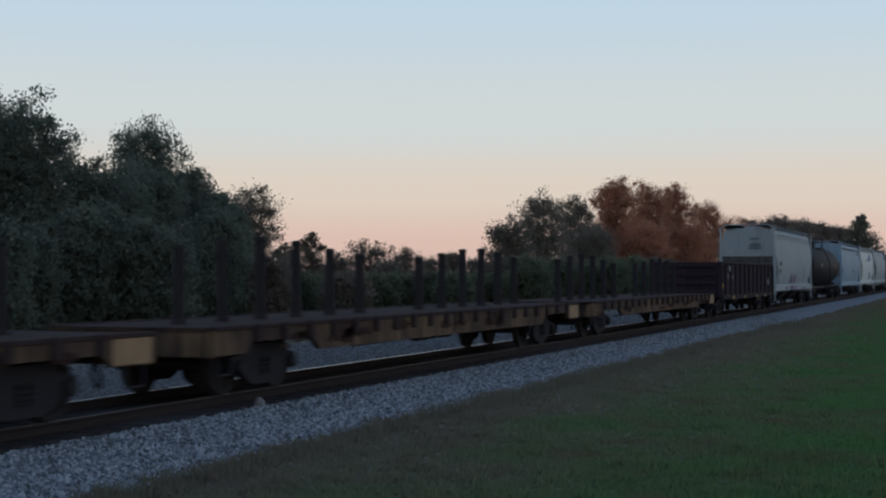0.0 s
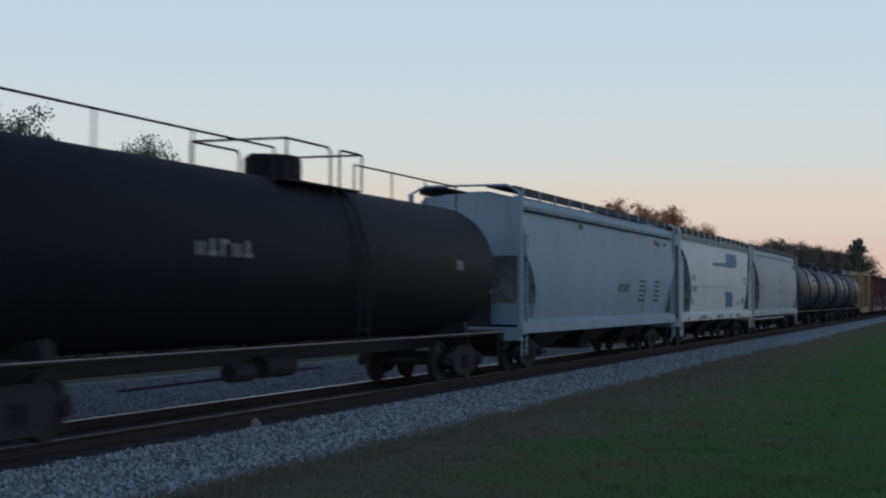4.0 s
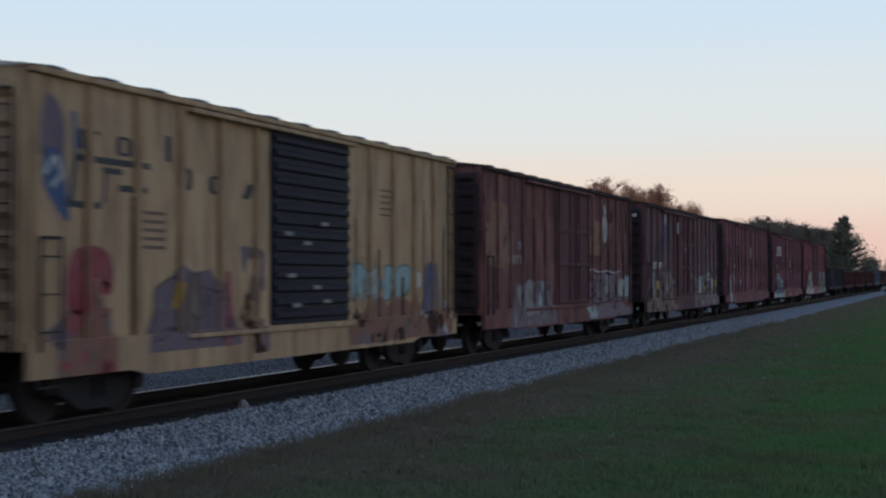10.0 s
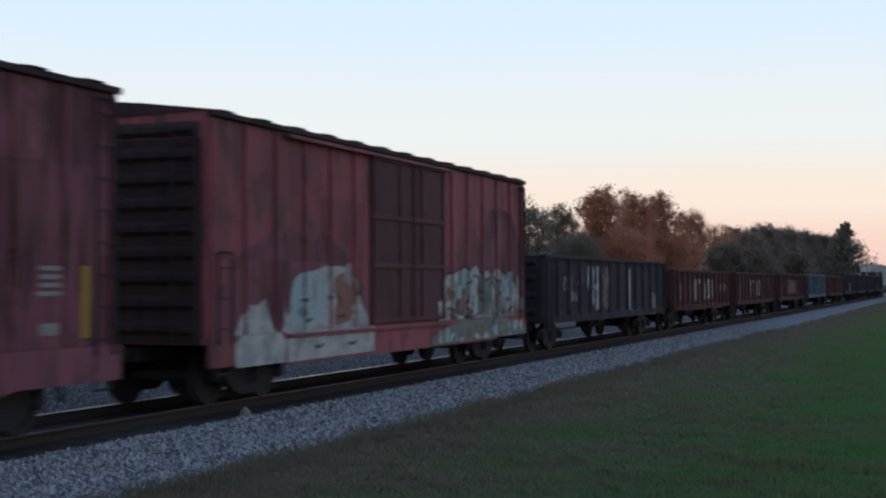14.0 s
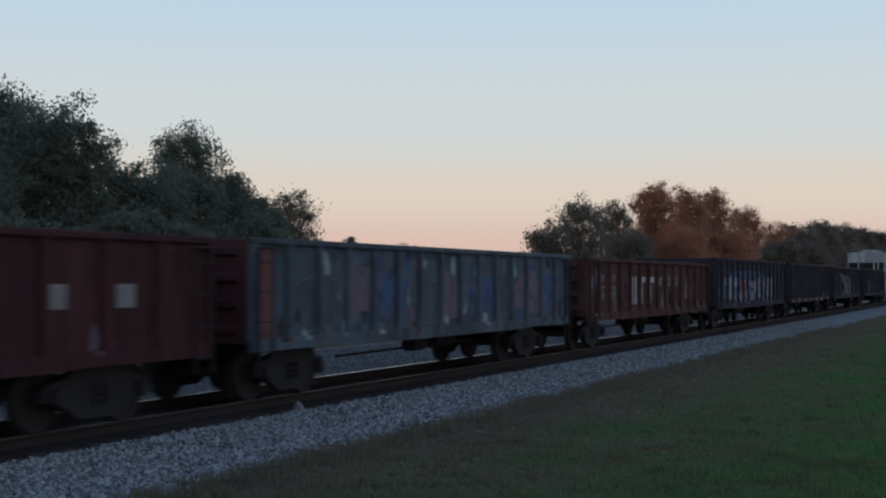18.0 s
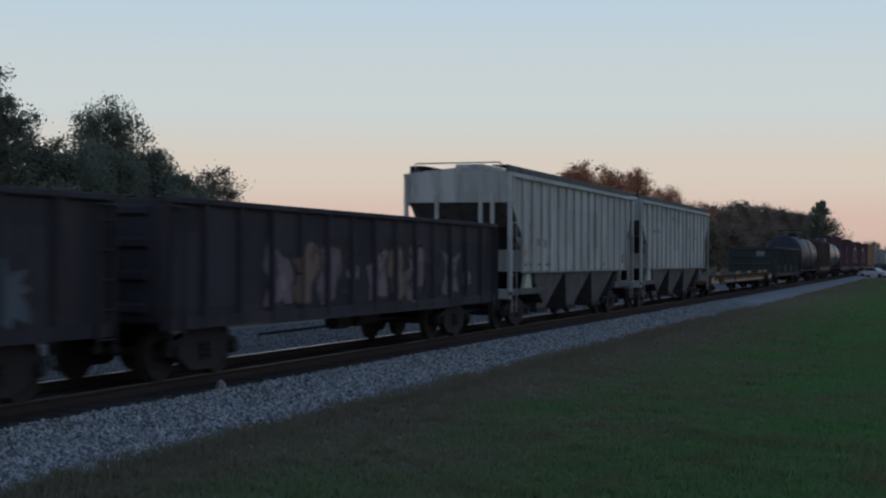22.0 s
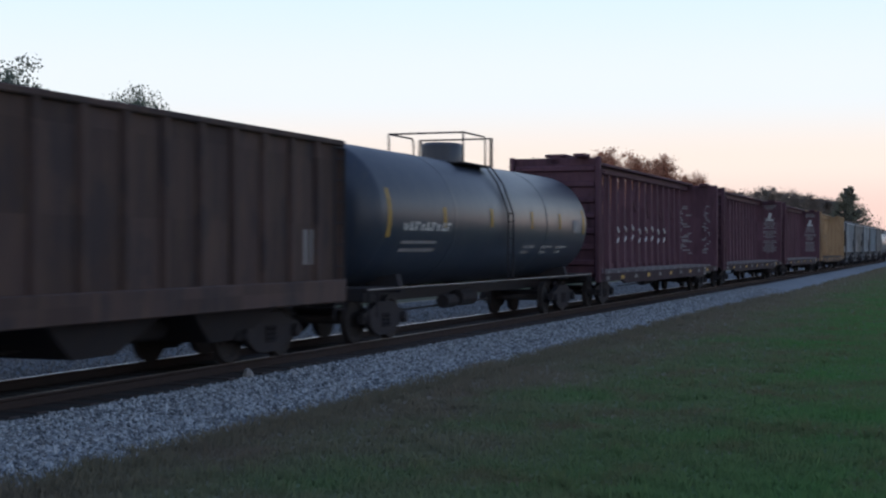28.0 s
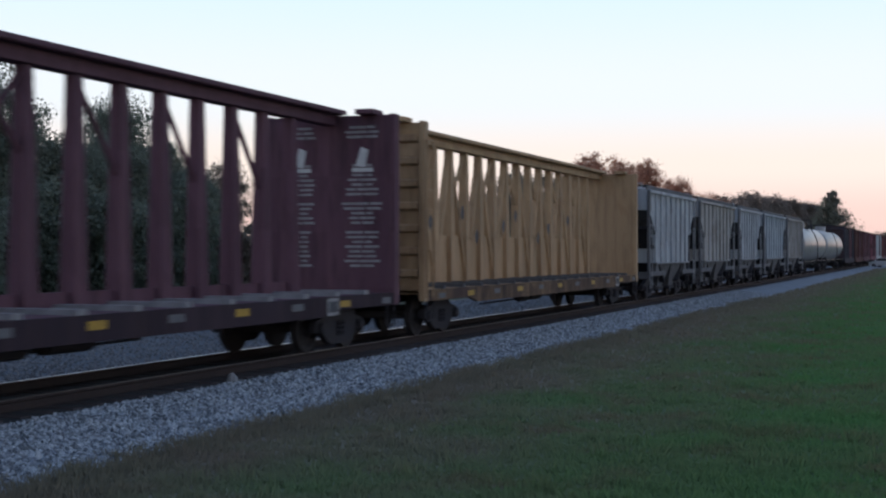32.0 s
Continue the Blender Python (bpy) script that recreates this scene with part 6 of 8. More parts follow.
def centerbeam(label, x0, x1, paint, top=4.69, deck=1.06, w=1.40, name="centerbeam_flat_car", web=0.25, braces=1):
    car, L = make_car(name, label, "centerbeam car", x0, x1, inset=2.0)
    h = L / 2
    part("deck", Geo().box(-h, h, -w, w, deck - 0.08, deck, 0.01), paint, car)
    for s in (-1, 1):
        part("side_sill", Geo().prism([(-h, deck), (h, deck), (h, deck - 0.24), (h - 3.0, deck - 0.24), (h - 3.6, deck - 0.36), (-h + 3.6, deck - 0.36), (-h + 3.0, deck - 0.24), (-h, deck - 0.24)], s * w - 0.05, s * w + 0.05, "y"), M["plum"] if paint is M["beam_maroon"] else M["flatyellow"], car)
        bx = s * h
        b = part("bulkhead", Geo().box(min(bx, bx - s * 0.16), max(bx, bx - s * 0.16), -w, w, deck - 0.1, top, 0.02), paint, car, "steel bulkhead with ribbed outer face")
        er = Geo().prism([(0, 0), (0.09 * s, 0.05), (0.09 * s, 0.16), (0, 0.21)], -w + 0.12, w - 0.12, "y").mesh("bulkhead_rib", paint)
        repeat("bulkhead_rib", er, b, [(bx - 0.003 * s, 0, deck + 0.25 + (top - deck - 0.7) * k / 6) for k in range(7)])
        for y in (-w, w):
            part("bulkhead_post", Geo().box(bx - 0.14, bx + 0.14, y - 0.06 if y < 0 else y - 0.08, y + 0.08 if y < 0 else y + 0.06, deck - 0.25, top + 0.02, 0.02), paint, b)
        part("bulkhead_cap", Geo().box(bx - 0.45, bx + 0.1, -w + 0.3, -w + 0.7, top, top + 0.1, 0.01), paint, b)
    # the beam along the middle: top chord, posts, diagonals and the lower web
    part("top_chord", Geo().box(-h, h, -0.34, 0.34, top + 0.02, top + 0.12, 0.02).box(-h, h, -0.15, 0.15, top - 0.2, top + 0.04, 0.01), paint, car)
    step, first = 1.19, 0.6
    count = int((h - 0.9 - first) / step) + 1
    span = 2 * (first + step * (count - 1))
    taper = lambda b0, b1, z0, z1: Geo().loft([[(-b0, -0.14, z0), (b0, -0.14, z0), (b0, 0.14, z0), (-b0, 0.14, z0)], [(-b1, -0.09, z1), (b1, -0.09, z1), (b1, 0.09, z1), (-b1, 0.09, z1)]])
    pm = taper(0.17, 0.095, deck, top - 0.02).mesh("beam_post", paint)
    repeat("beam_post", pm, car, [(sx * (first + step * i), 0, 0) for i in range(count) for sx in (-1, 1)])
    for i in range(0, count - 1):
        if i % 2 == 0:
            continue
        xi, xo = first + step * i, first + step * (i + 1)
        for sx in (-1, 1):
            part("diagonal", Geo().rod((sx * xo, 0, deck + 1.9), (sx * xi, 0, top - 0.2), 0.05, 6), paint, car)
    for sx in (-1, 1):
        part("diagonal", Geo().rod((-0.6 * sx, 0, deck + 2.1), (0.6 * sx, 0, top - 0.2), 0.05, 6), paint, car)
    part("lower_web", Geo().box(-span / 2, span / 2, -0.02, 0.02, deck, deck + web, 0.005), paint, car)
    if braces > 1:
        for i in range(count - 1):
            xi, xo = first + step * i, first + step * (i + 1)
            for sx in (-1, 1):
                lo, hi = (xi, xo) if i % 2 else (xo, xi)
                part("diagonal", Geo().loft([[(sx * lo - 0.085, -0.09, deck + 0.1), (sx * lo + 0.085, -0.09, deck + 0.1), (sx * lo + 0.085, 0.09, deck + 0.1), (sx * lo - 0.085, 0.09, deck + 0.1)], [(sx * hi - 0.045, -0.07, top - 0.2), (sx * hi + 0.045, -0.07, top - 0.2), (sx * hi + 0.045, 0.07, top - 0.2), (sx * hi - 0.045, 0.07, top - 0.2)]]), paint, car)
    riser = Geo().prism([(-w + 0.02, deck), (w - 0.02, deck), (w - 0.02, deck + 0.08), (-w + 0.02, deck + 0.08)], -0.1, 0.1).mesh("deck_riser", M["pad_grey"] if braces < 2 else M["grimy_shade_grey"])
    repeat("deck_riser", riser, car, [(-h + 1.4 + (L - 2.8) * i / 14, 0, 0) for i in range(15)])
    stirrup(car, -h + 0.3, -w - 0.03, 0.4, 0.9, M["steel_dark"])
    stirrup(car, h - 0.3, -w - 0.03, 0.4, 0.9, M["steel_dark"])
    ladder(car, -h + 0.06, -w - 0.12, 0.9, top - 0.4, paint, 0.36, along="x")
    brake_gear(car, -0.5)
    return car, L, -w


# ---- the train, front to back ----
FLAT = "worn yellow flat car with dark steel stakes, empty"
STAKES = [(s * x, 0.0, z) for s in (-1, 1) for x, z in ((1.65, 2.34), (3.1, 2.44), (4.55, 2.56), (5.95, 2.6), (7.3, 2.52), (8.7, 2.4))]
for x0, x1 in ((-3.7, 16.5), (18.10, 38.27), (39.87, 59.91)):
    car, L, y = flat_car(FLAT, x0, x1, M["flatyellow"], stakes=STAKES)
    paint(car, rect(L / 2 - 1.0, L / 2 - 0.1, 0.72, 1.08), M["ochre"], -1.478, name="end_panel")
    rs = random.Random(int(x0))
    for k in range(16):
        a, w, low = rs.uniform(-9.6, 8.3), rs.uniform(0.25, 1.3), rs.uniform(0.66, 0.86)
        spray(car, a, a + w, low, low + rs.uniform(0.12, 0.3), M["rust_patch"], k + int(x0), -1.474, rough=0.2)

car, L, y = gondola("dark maroon gondola car with small white lettering", 61.3, 77.75, M["plum"], top=2.5, posts=12)
for x0, x1, z0, z1, m in ((-8.1, -7.62, 1.31, 1.54, "mark_yellow"), (-5.22, -4.74, 0.82, 0.96, "mark_yellow"), (-1.84, -1.44, 0.8, 0.93, "mark_yellow"), (2.0, 2.4, 0.8, 0.92, "mark_yellow"), (4.9, 5.3, 0.8, 0.92, "mark_yellow"), (-6.25, -5.82, 2.08, 2.31, "mark_dim"), (5.94, 6.42, 1.4, 1.71, "mark_dim")):
    paint(car, rect(x0, x1, z0, z1), M[m], -1.562, name="reflector" if m == "mark_yellow" else "lettering")
write_bars(car, -6.14, -5.64, 1.72, 1.98, 3, M["mark_dim"])
write_bars(car, -5.07, -4.45, 1.68, 1.93, 3, M["mark_dim"])

bowed = lambda z: hopper_side(z, 0.2)
car, L, y, shell = round_hopper("pale grey-white covered hopper with graffiti along its sill", 78.74, 96.93, M["dull_white"])
paint(car, rect(-7.38, -6.53, 2.44, 2.67), M["mark_dark"], bow=bowed)
write_bars(car, -7.43, -6.45, 2.0, 2.23, 5, M["mark_dark"], bow=bowed)
for k in range(3):
    paint(car, rect(-7.6, -6.75, 1.46 + 0.09 * k, 1.51 + 0.09 * k), M["mark_dim"], bow=bowed, name="small_print")
    part("eave_bead", Geo().box(-L / 2 + 0.3, L / 2 - 0.3, -1.41 - 0.012 * k, -1.38, 4.06 - 0.06 * k, 4.085 - 0.06 * k), M["grey"], car)
paint(car, [(-7.62, 2.3), (-7.52, 2.3), (-7.8, 1.4), (-7.9, 1.4)], M["spray_tan"], bow=bowed, name="rust_streak")
for x in (-4.9, -2.85):
    paint(car, [(x, 1.9), (x + 0.09, 1.9), (x - 0.05, 1.42), (x - 0.14, 1.42)], M["spray_tan"], bow=bowed, name="rust_streak")
paint(car, [(-2.71, 1.42), (-2.3, 1.5), (-2.1, 1.95), (-1.5, 1.96), (-1.35, 1.7), (-0.95, 1.42)], M["spray_violet"], bow=bowed, name="graffiti")
paint(car, [(-2.75, 1.02), (-2.6, 1.28), (-1.0, 1.28), (-1.1, 1.02)], M["spray_violet"], -1.556, name="graffiti")
paint(car, [(-1.3, 1.42), (-1.1, 1.9), (-0.7, 1.96), (-0.6, 1.42)], M["spray_pink"], bow=bowed, name="graffiti")
paint(car, [(-0.5, 1.42), (-0.6, 1.75), (-0.2, 2.02), (0.1, 1.95), (-0.1, 1.42)], M["spray_violet"], bow=bowed, name="graffiti")
paint(car, [(0.0, 1.42), (0.25, 1.9), (0.7, 2.0), (0.75, 1.42)], M["spray_pink"], bow=bowed, name="graffiti")
paint(car, [(-0.9, 1.02), (-0.8, 1.28), (0.9, 1.28), (0.7, 1.02)], M["spray_pink"], -1.556, name="graffiti")
spray(car, -4.9, -3.4, 1.06, 1.25, M["spray_tan"], 3, -1.556)
rs = random.Random(3)
for i in range(14):
    x, z = 3.1 + 2.4 * rs.random(), 1.5 + 0.75 * rs.random()
    dx, dz = rs.uniform(-0.3, 0.3), rs.uniform(0.15, 0.4)
    paint(car, [(x, z), (x + 0.07, z), (x + dx + 0.07, z + dz), (x + dx, z + dz)], M["mark_dark"], bow=bowed, name="graffiti")
for i in range(6):
    x = 1.3 + 1.1 * rs.random()
    z = 1.45 + 0.25 * rs.random()
    paint(car, [(x, z), (x + 0.06, z), (x + 0.2, z + 0.2), (x + 0.14, z + 0.2)], M["mark_dim"], bow=bowed, name="graffiti")
paint(car, rect(7.1, 7.65, 1.48, 1.8), M["mark_dark"], bow=bowed, name="data_plate")
lines(car, 3.4, 1.06, 2.2, 0.12, 1, -1.553, M["mark_dark"])
for k in range(4):
    part("small_print", Geo().box(-9.16, -9.14, -0.75, -0.05 - 0.05 * k, 3.36 + 0.09 * k, 3.40 + 0.09 * k).box(-9.16, -9.14, -0.70, -0.15, 3.86 + 0.035 * k, 3.875 + 0.035 * k), M["mark_dark"], car)

car, L, r, zc = tank_car("long black tank car with a railed roof walk", 98.0, 117.7, M["black"], r=1.5, zc=2.55, walkway=True, hump=0.53, bands=(), heads=0.5)
shell_letters(car, -4.6, 1.8, 5, -2, 8, r, zc, M["mark_dim"])
on_shell(car, 6.3, 6.7, -2, 6, r, zc, M["mark_dim"])
part("placard", Geo().box(9.2, 9.25, -1.3, -0.8, 2.0, 2.7), M["mark_white"], car, "white placard at the end")

car, L, y, shell = round_hopper("pale blue covered hopper with rust streaks", 118.78, 137.72, M["paleblue"])
write_bars(car, 0.4, 2.0, 2.1, 2.35, 5, M["mark_dark"], bow=bowed)
for x in (3.4, 5.6):
    for k in range(5):
        paint(car, rect(x, x + 0.9 - 0.1 * (k % 2), 1.8 + 0.16 * k, 1.86 + 0.16 * k), M["mark_dark"], bow=bowed, name="small_print")
for x in (4.2, 8.0):
    paint(car, [(x, 2.3), (x + 0.1, 2.3), (x - 0.05, 1.45), (x - 0.2, 1.45)], M["spray_tan"], bow=bowed, name="rust_streak")
for x0, x1, z0, z1 in ((6.0, 7.2, 3.7, 4.0), (7.5, 8.3, 3.75, 3.95), (-4.0, -3.2, 3.8, 4.1)):
    spray(car, x0, x1, z0, z1, M["spray_tan"], int(x0 * 10), bow=bowed, rough=0.3)
part("gutter", Geo().box(-L / 2 + 0.3, L / 2 - 0.3, -1.45, -1.38, 4.08, 4.13), M["steel_dark"], car)

car, L, y, shell = round_hopper("white covered hopper with a blue painted emblem", 138.82, 156.82, M["white"], curved=(1.0, 0.9))
paint(car, [(-2.08, 3.45), (-2.07, 3.31), (1.3, 3.33), (2.6, 3.31), (3.9, 3.33), (4.4, 3.45), (4.66, 3.67), (4.65, 3.99), (1.77, 3.94), (1.72, 3.75), (1.55, 3.6), (1.3, 3.5)], M["mark_blue"], bow=bowed, name="blue_emblem")
paint(car, [(0.6, 2.2), (1.2, 2.05), (1.5, 1.81), (1.61, 1.5), (3.33, 1.5), (3.27, 1.86), (3.0, 2.1), (2.57, 2.2)], M["mark_blue"], bow=bowed, name="blue_emblem")
write_bars(car, -7.05, -6.16, 2.63, 2.83, 4, M["mark_dim"], bow=bowed)
write_bars(car, -7.08, -5.91, 2.18, 2.39, 6, M["mark_dim"], bow=bowed)
for k in range(3):
    paint(car, rect(-7.15, -6.3, 1.66 + 0.09 * k, 1.71 + 0.09 * k), M["mark_dim"], bow=bowed, name="small_print")
    paint(car, rect(4.31, 5.55, 1.62 + 0.07 * k, 1.65 + 0.07 * k), M["mark_dim"], bow=bowed, name="small_print")
for k in range(5):
    paint(car, rect(6.0, 7.1, 2.57 + 0.08 * k, 2.61 + 0.08 * k), M["mark_dim"], bow=bowed, name="small_print")
paint(car, rect(6.02, 6.5, 1.64, 1.94), M["mark_dark"], bow=bowed, name="data_plate")
paint(car, rect(-7.4, 7.2, 2.395, 2.41), M["mark_dim"], bow=bowed, name="side_seam")
for x in (-5.3, -3.4, -2.9, -0.6, 1.2):
    spray(car, x, x + 0.22, 2.3, 2.42, M["spray_tan"], int(x * 10) + 70, bow=bowed, rough=0.35)
for x in (-7.9, -5.56, -3.14, -0.69, 5.69, 8.1):
    paint(car, rect(x, x + 0.42, 1.03, 1.13), M["mark_orange"], -1.556, name="reflector")
for x, w in ((-5.0, 1.5), (-1.2, 0.8), (-0.1, 0.5), (2.3, 0.5), (3.9, 1.3)):
    paint(car, rect(x, x + w, 1.05, 1.2), M["mark_dim"], -1.556, name="small_print")

bowed_more = lambda z: hopper_side(z, 0.24)
car, L, y, shell = round_hopper("light grey cylindrical covered hopper", 157.39, 175.96, M["grey"], bulge=0.24, curved=(1.0, 0.4))
arch = [(0.0, 2.36), (1.12, 2.36), (1.16, 2.6), (1.0, 2.85), (0.7, 2.98), (0.4, 2.98), (0.1, 2.85), (-0.05, 2.6)]
paint(car, arch, M["mark_dim"], bow=bowed_more, name="round_emblem")
paint(car, [(0.2, 2.45), (0.95, 2.45), (0.92, 2.65), (0.55, 2.85), (0.22, 2.65)], M["white"], bow=lambda z: bowed_more(z) + 0.003, name="round_emblem")
paint(car, [(0.5, 2.48), (0.9, 2.48), (0.85, 2.66), (0.6, 2.62)], M["mark_blue"], bow=lambda z: bowed_more(z) + 0.006, name="round_emblem")
paint(car, rect(-0.04, 1.16, 2.27, 2.31), M["mark_dark"], bow=bowed_more)
spray(car, 7.3, 9.0, 3.66, 4.02, M["mark_dark"], 4, bow=bowed_more, rough=0.2)
part("air_pipe", Geo().rod((-7.2, -1.3, 0.84), (4.2, -1.3, 0.84), 0.05, 8), M["grey"], car)
for x in (-6.6, -3.9, -1.0, 1.0, 3.0, 5.0):
    paint(car, rect(x, x + 0.5, 1.04, 1.1), M["mark_dark"], -1.556, name="sill_slot")
write_bars(car, -7.2, -6.2, 2.4, 2.6, 4, M["mark_dim"], bow=bowed_more)

# the four short tanks differ in where the valve housing and the emblem sit
for i, (dome_x, mark_x) in enumerate(((-0.74, 1.0), (-0.74, 1.2), (0.24, -0.6), (-0.97, 0.85))):
    a = 176.75 + i * 12.85
    car, L, r, zc = tank_car("short black tank car with a white round emblem and lettering", a, a + 12.0, M["slate_black"], r=1.58, zc=2.63, hump=0.5 + dome_x / 12.0, bands=())
    for k in range(18):
        up = (k - 8.5) / 9
        half = 0.46 * math.sqrt(1 - up * up)
        a0 = 19 + 17.5 * up
        on_shell(car, mark_x - half, mark_x + half, a0 - 0.98, a0 + (0.98 if k > 6 or k % 2 else 0.25), r + 0.004, zc, M["mark_white"], "round_emblem", na=1)
    shell_letters(car, mark_x + 1.2 if i != 2 else 1.35, 3.55 if i == 2 else 3.0, 11, 23, 33, r, zc, M["mark_white"])
    shell_letters(car, mark_x + 1.3 if i != 2 else 1.4, 3.45 if i == 2 else 2.9, 13, 10, 16, r, zc, M["mark_white"])
    for x in ((-4.6, -2.0, 1.25, 3.55, 5.3) if i == 2 else (-4.2, -1.0, 1.0, 2.6, 5.0)):
        on_shell(car, x, x + 0.12, -10, 8, r, zc, M["mark_amber"], "reflector")
    shell_letters(car, -3.6, 2.3, 8, -11, -3, r, zc, M["mark_faint"])
    on_shell(car, -3.4, -1.8, -30, -26, r, zc, M["mark_faint"], "small_print")
    on_shell(car, -3.4, -1.6, -22, -19, r, zc, M["mark_faint"], "small_print")
    on_shell(car, 3.6, 4.5, -24, -12, r, zc, M["mark_dark"], "small_print")
    on_shell(car, 2.9, 3.3, -26, -20, r, zc, M["mark_faint"], "small_print")
    if i == 1:
        for k in range(6):
            on_shell(car, -1.6 + 0.3 * k, -1.45 + 0.3 * k, -28 + 4 * (k % 3), -12 + 5 * (k % 2), r, zc, M["spray_mauve"], "graffiti")

car, L, y = boxcar("faded yellow boxcar with a dark corrugated door and graffiti", 228.15, 243.29, M["yellow"], M["door_blue"], eave=4.51, door_kind="corrugated", door_at=(0.421, 0.62), posts=13, post_wide=0.14)
for x0, x1, z0, z1, k in ((-6.49, -6.05, 3.56, 3.82, 1), (-5.65, -5.27, 3.54, 3.80, 4), (-5.12, -4.98, 3.54, 3.85, 5), (-4.42, -4.27, 3.55, 3.92, 5), (-4.11, -3.68, 3.18, 3.50, 4), (-3.19, -2.73, 3.16, 3.44, 4), (-2.18, -1.72, 3.14, 3.38, 3)):
    if k == 5:
        paint(car, rect(x0, x1, z0, z1), M["mark_dark"], name="block_mark")
    else:
        block_shape(car, x0, z0, x1 - x0, z1 - z0, k, "mark_dark")
for pts in (rect(-6.61, -4.82, 3.40, 3.49), rect(-6.79, -6.0, 2.80, 2.89), rect(-5.58, -4.89, 3.06, 3.15), rect(-5.98, -5.5, 3.28, 3.36), [(-6.72, 2.89), (-6.6, 2.89), (-6.5, 3.4), (-6.62, 3.4)], [(-5.98, 2.89), (-5.9, 2.89), (-5.84, 3.28), (-5.92, 3.28)]):
    paint(car, pts, M["mark_dark"])
for k in range(5):
    paint(car, rect(-5.2, -4.4, 2.3 + 0.12 * k, 2.35 + 0.12 * k), M["spray_tan"], name="small_print")
    paint(car, rect(3.4, 4.2, 3.1 + 0.12 * k, 3.14 + 0.12 * k), M["spray_tan"], name="small_print")
coat(car, [smooth_loop([(-7.25, 3.1), (-6.95, 2.75), (-6.7, 2.62), (-6.75, 3.0), (-6.85, 3.45), (-7.2, 3.5)])], M["spray_blue"], 2)
coat(car, ribbon([(-7.2, 3.2), (-7.0, 3.45), (-6.85, 3.2), (-7.05, 3.05)], 0.06), M["mark_white"], 3)
coat(car, [smooth_loop([(-7.3, 3.45), (-6.85, 3.35), (-6.8, 3.9), (-7.1, 4.2), (-7.28, 3.95)])], M["spray_mauve"], 1)
coat(car, ribbon([(-6.62, 2.95), (-6.55, 3.5), (-6.6, 4.0)], 0.1), M["spray_blue"], 3)
coat(car, [smooth_loop([(-6.75, 1.55), (-6.65, 2.2), (-6.1, 2.32), (-5.75, 2.15), (-5.8, 1.75), (-6.1, 1.9), (-6.3, 1.45)]), smooth_loop([(-6.0, 2.0), (-5.72, 2.05), (-5.75, 1.7), (-5.98, 1.72)])], M["spray_red"], 3)
coat(car, [ragged(-7.0, -5.7, 0.66, 1.95, 13)], M["spray_orange"], 1)
scuffs(car, -7.2, -5.6, 0.66, 1.5, 16, ["spray_mauve", "spray_red", "spray_tan"], 14, 2)
coat(car, [(lambda q: [(x, z + (0.2 if z < 1 else 0)) for x, z in q])(ragged(-4.95, -2.3, 0.66, 2.1, 15, 0.12, 0.4))], M["spray_mauve"], 1)
throw_up(car, -4.7, -2.6, 0.95, 1.95, 3, ["spray_mauve", "spray_tan", "spray_mauve"], "spray_line", 16, 2, 2, 0.03)
coat(car, ribbon([(-2.75, 0.9), (-2.55, 1.4), (-2.6, 1.95)], 0.16), M["spray_red"], 5)
coat(car, ribbon([(-4.15, 1.5), (-4.05, 1.8)], 0.14), M["mark_yellow"], 5)
scuffs(car, -2.4, -1.3, 0.7, 2.4, 12, ["rust_patch", "spray_mauve", "spray_tan"], 17, 1)
for k, xk in enumerate((-7.3, -6.4, -5.3, -4.1, -2.9, -1.75, 2.2, 3.3, 4.5, 5.7, 6.9)):
    paint(car, rect(xk, xk + 0.05 + 0.04 * (k % 3), 1.13, 1.9 + 0.55 * ((k * 7) % 4)), M["rust_patch"], -1.474, name="rust_streak")
coat(car, [ragged(1.75, 7.3, 0.66, 1.6, 18, 0.3)], M["spray_orange"], 1)
scuffs(car, 1.8, 7.3, 0.64, 1.4, 30, ["spray_mauve", "spray_white", "spray_tan", "rust_patch"], 19, 2)
throw_up(car, 2.0, 4.9, 1.45, 2.12, 4, ["spray_teal", "spray_white", "spray_teal"], "spray_green", 5, 3, 2, 0.04)
coat(car, ribbon([(5.85, 1.15), (5.95, 1.7), (6.15, 2.1), (6.35, 1.75), (6.45, 1.2)], 0.13), M["spray_blue"], 4)
coat(car, [smooth_loop([(5.8, 1.1), (5.8, 2.1), (6.5, 2.1), (6.6, 1.1)])], M["spray_mauve"], 2)
paint(car, rect(5.2, 5.6, 1.7, 2.0), M["mark_white"], name="data_plate")
for z, x in ((2.6, -0.9), (2.45, -0.2), (1.9, -0.8), (1.7, 0.2), (1.45, 0.6), (1.4, -0.6), (2.8, 0.5)):
    plate(car, "sticker", x, x + 0.3, z, z + 0.07, -1.58, M["mark_dim"])

car, L, y = boxcar("oxide-red boxcar streaked with rust and pale overspray", 245.29, 261.07, M["brown"], M["door_brown"], door_at=(0.41, 0.63))
for x0, x1, z0, z1 in ((-5.85, -5.42, 2.59, 2.8), (-5.05, -4.59, 2.61, 2.82)):
    write_bars(car, x0, x1, z0, z1, 2, M["mark_dim"])
write_bars(car, -5.86, -4.51, 2.24, 2.46, 4, M["mark_dim"])
coat(car, [ragged(-5.9, -1.6, 0.62, 1.75, 21, 0.2)], M["spray_mauve"], 1)
throw_up(car, -5.4, -1.9, 0.8, 1.85, 4, ["spray_mauve", "mark_dim", "spray_mauve"], "spray_mauve", 22, 2, 2)
scuffs(car, -5.8, -1.7, 0.62, 1.8, 26, ["spray_teal", "spray_tan", "mark_dim"], 23, 4)
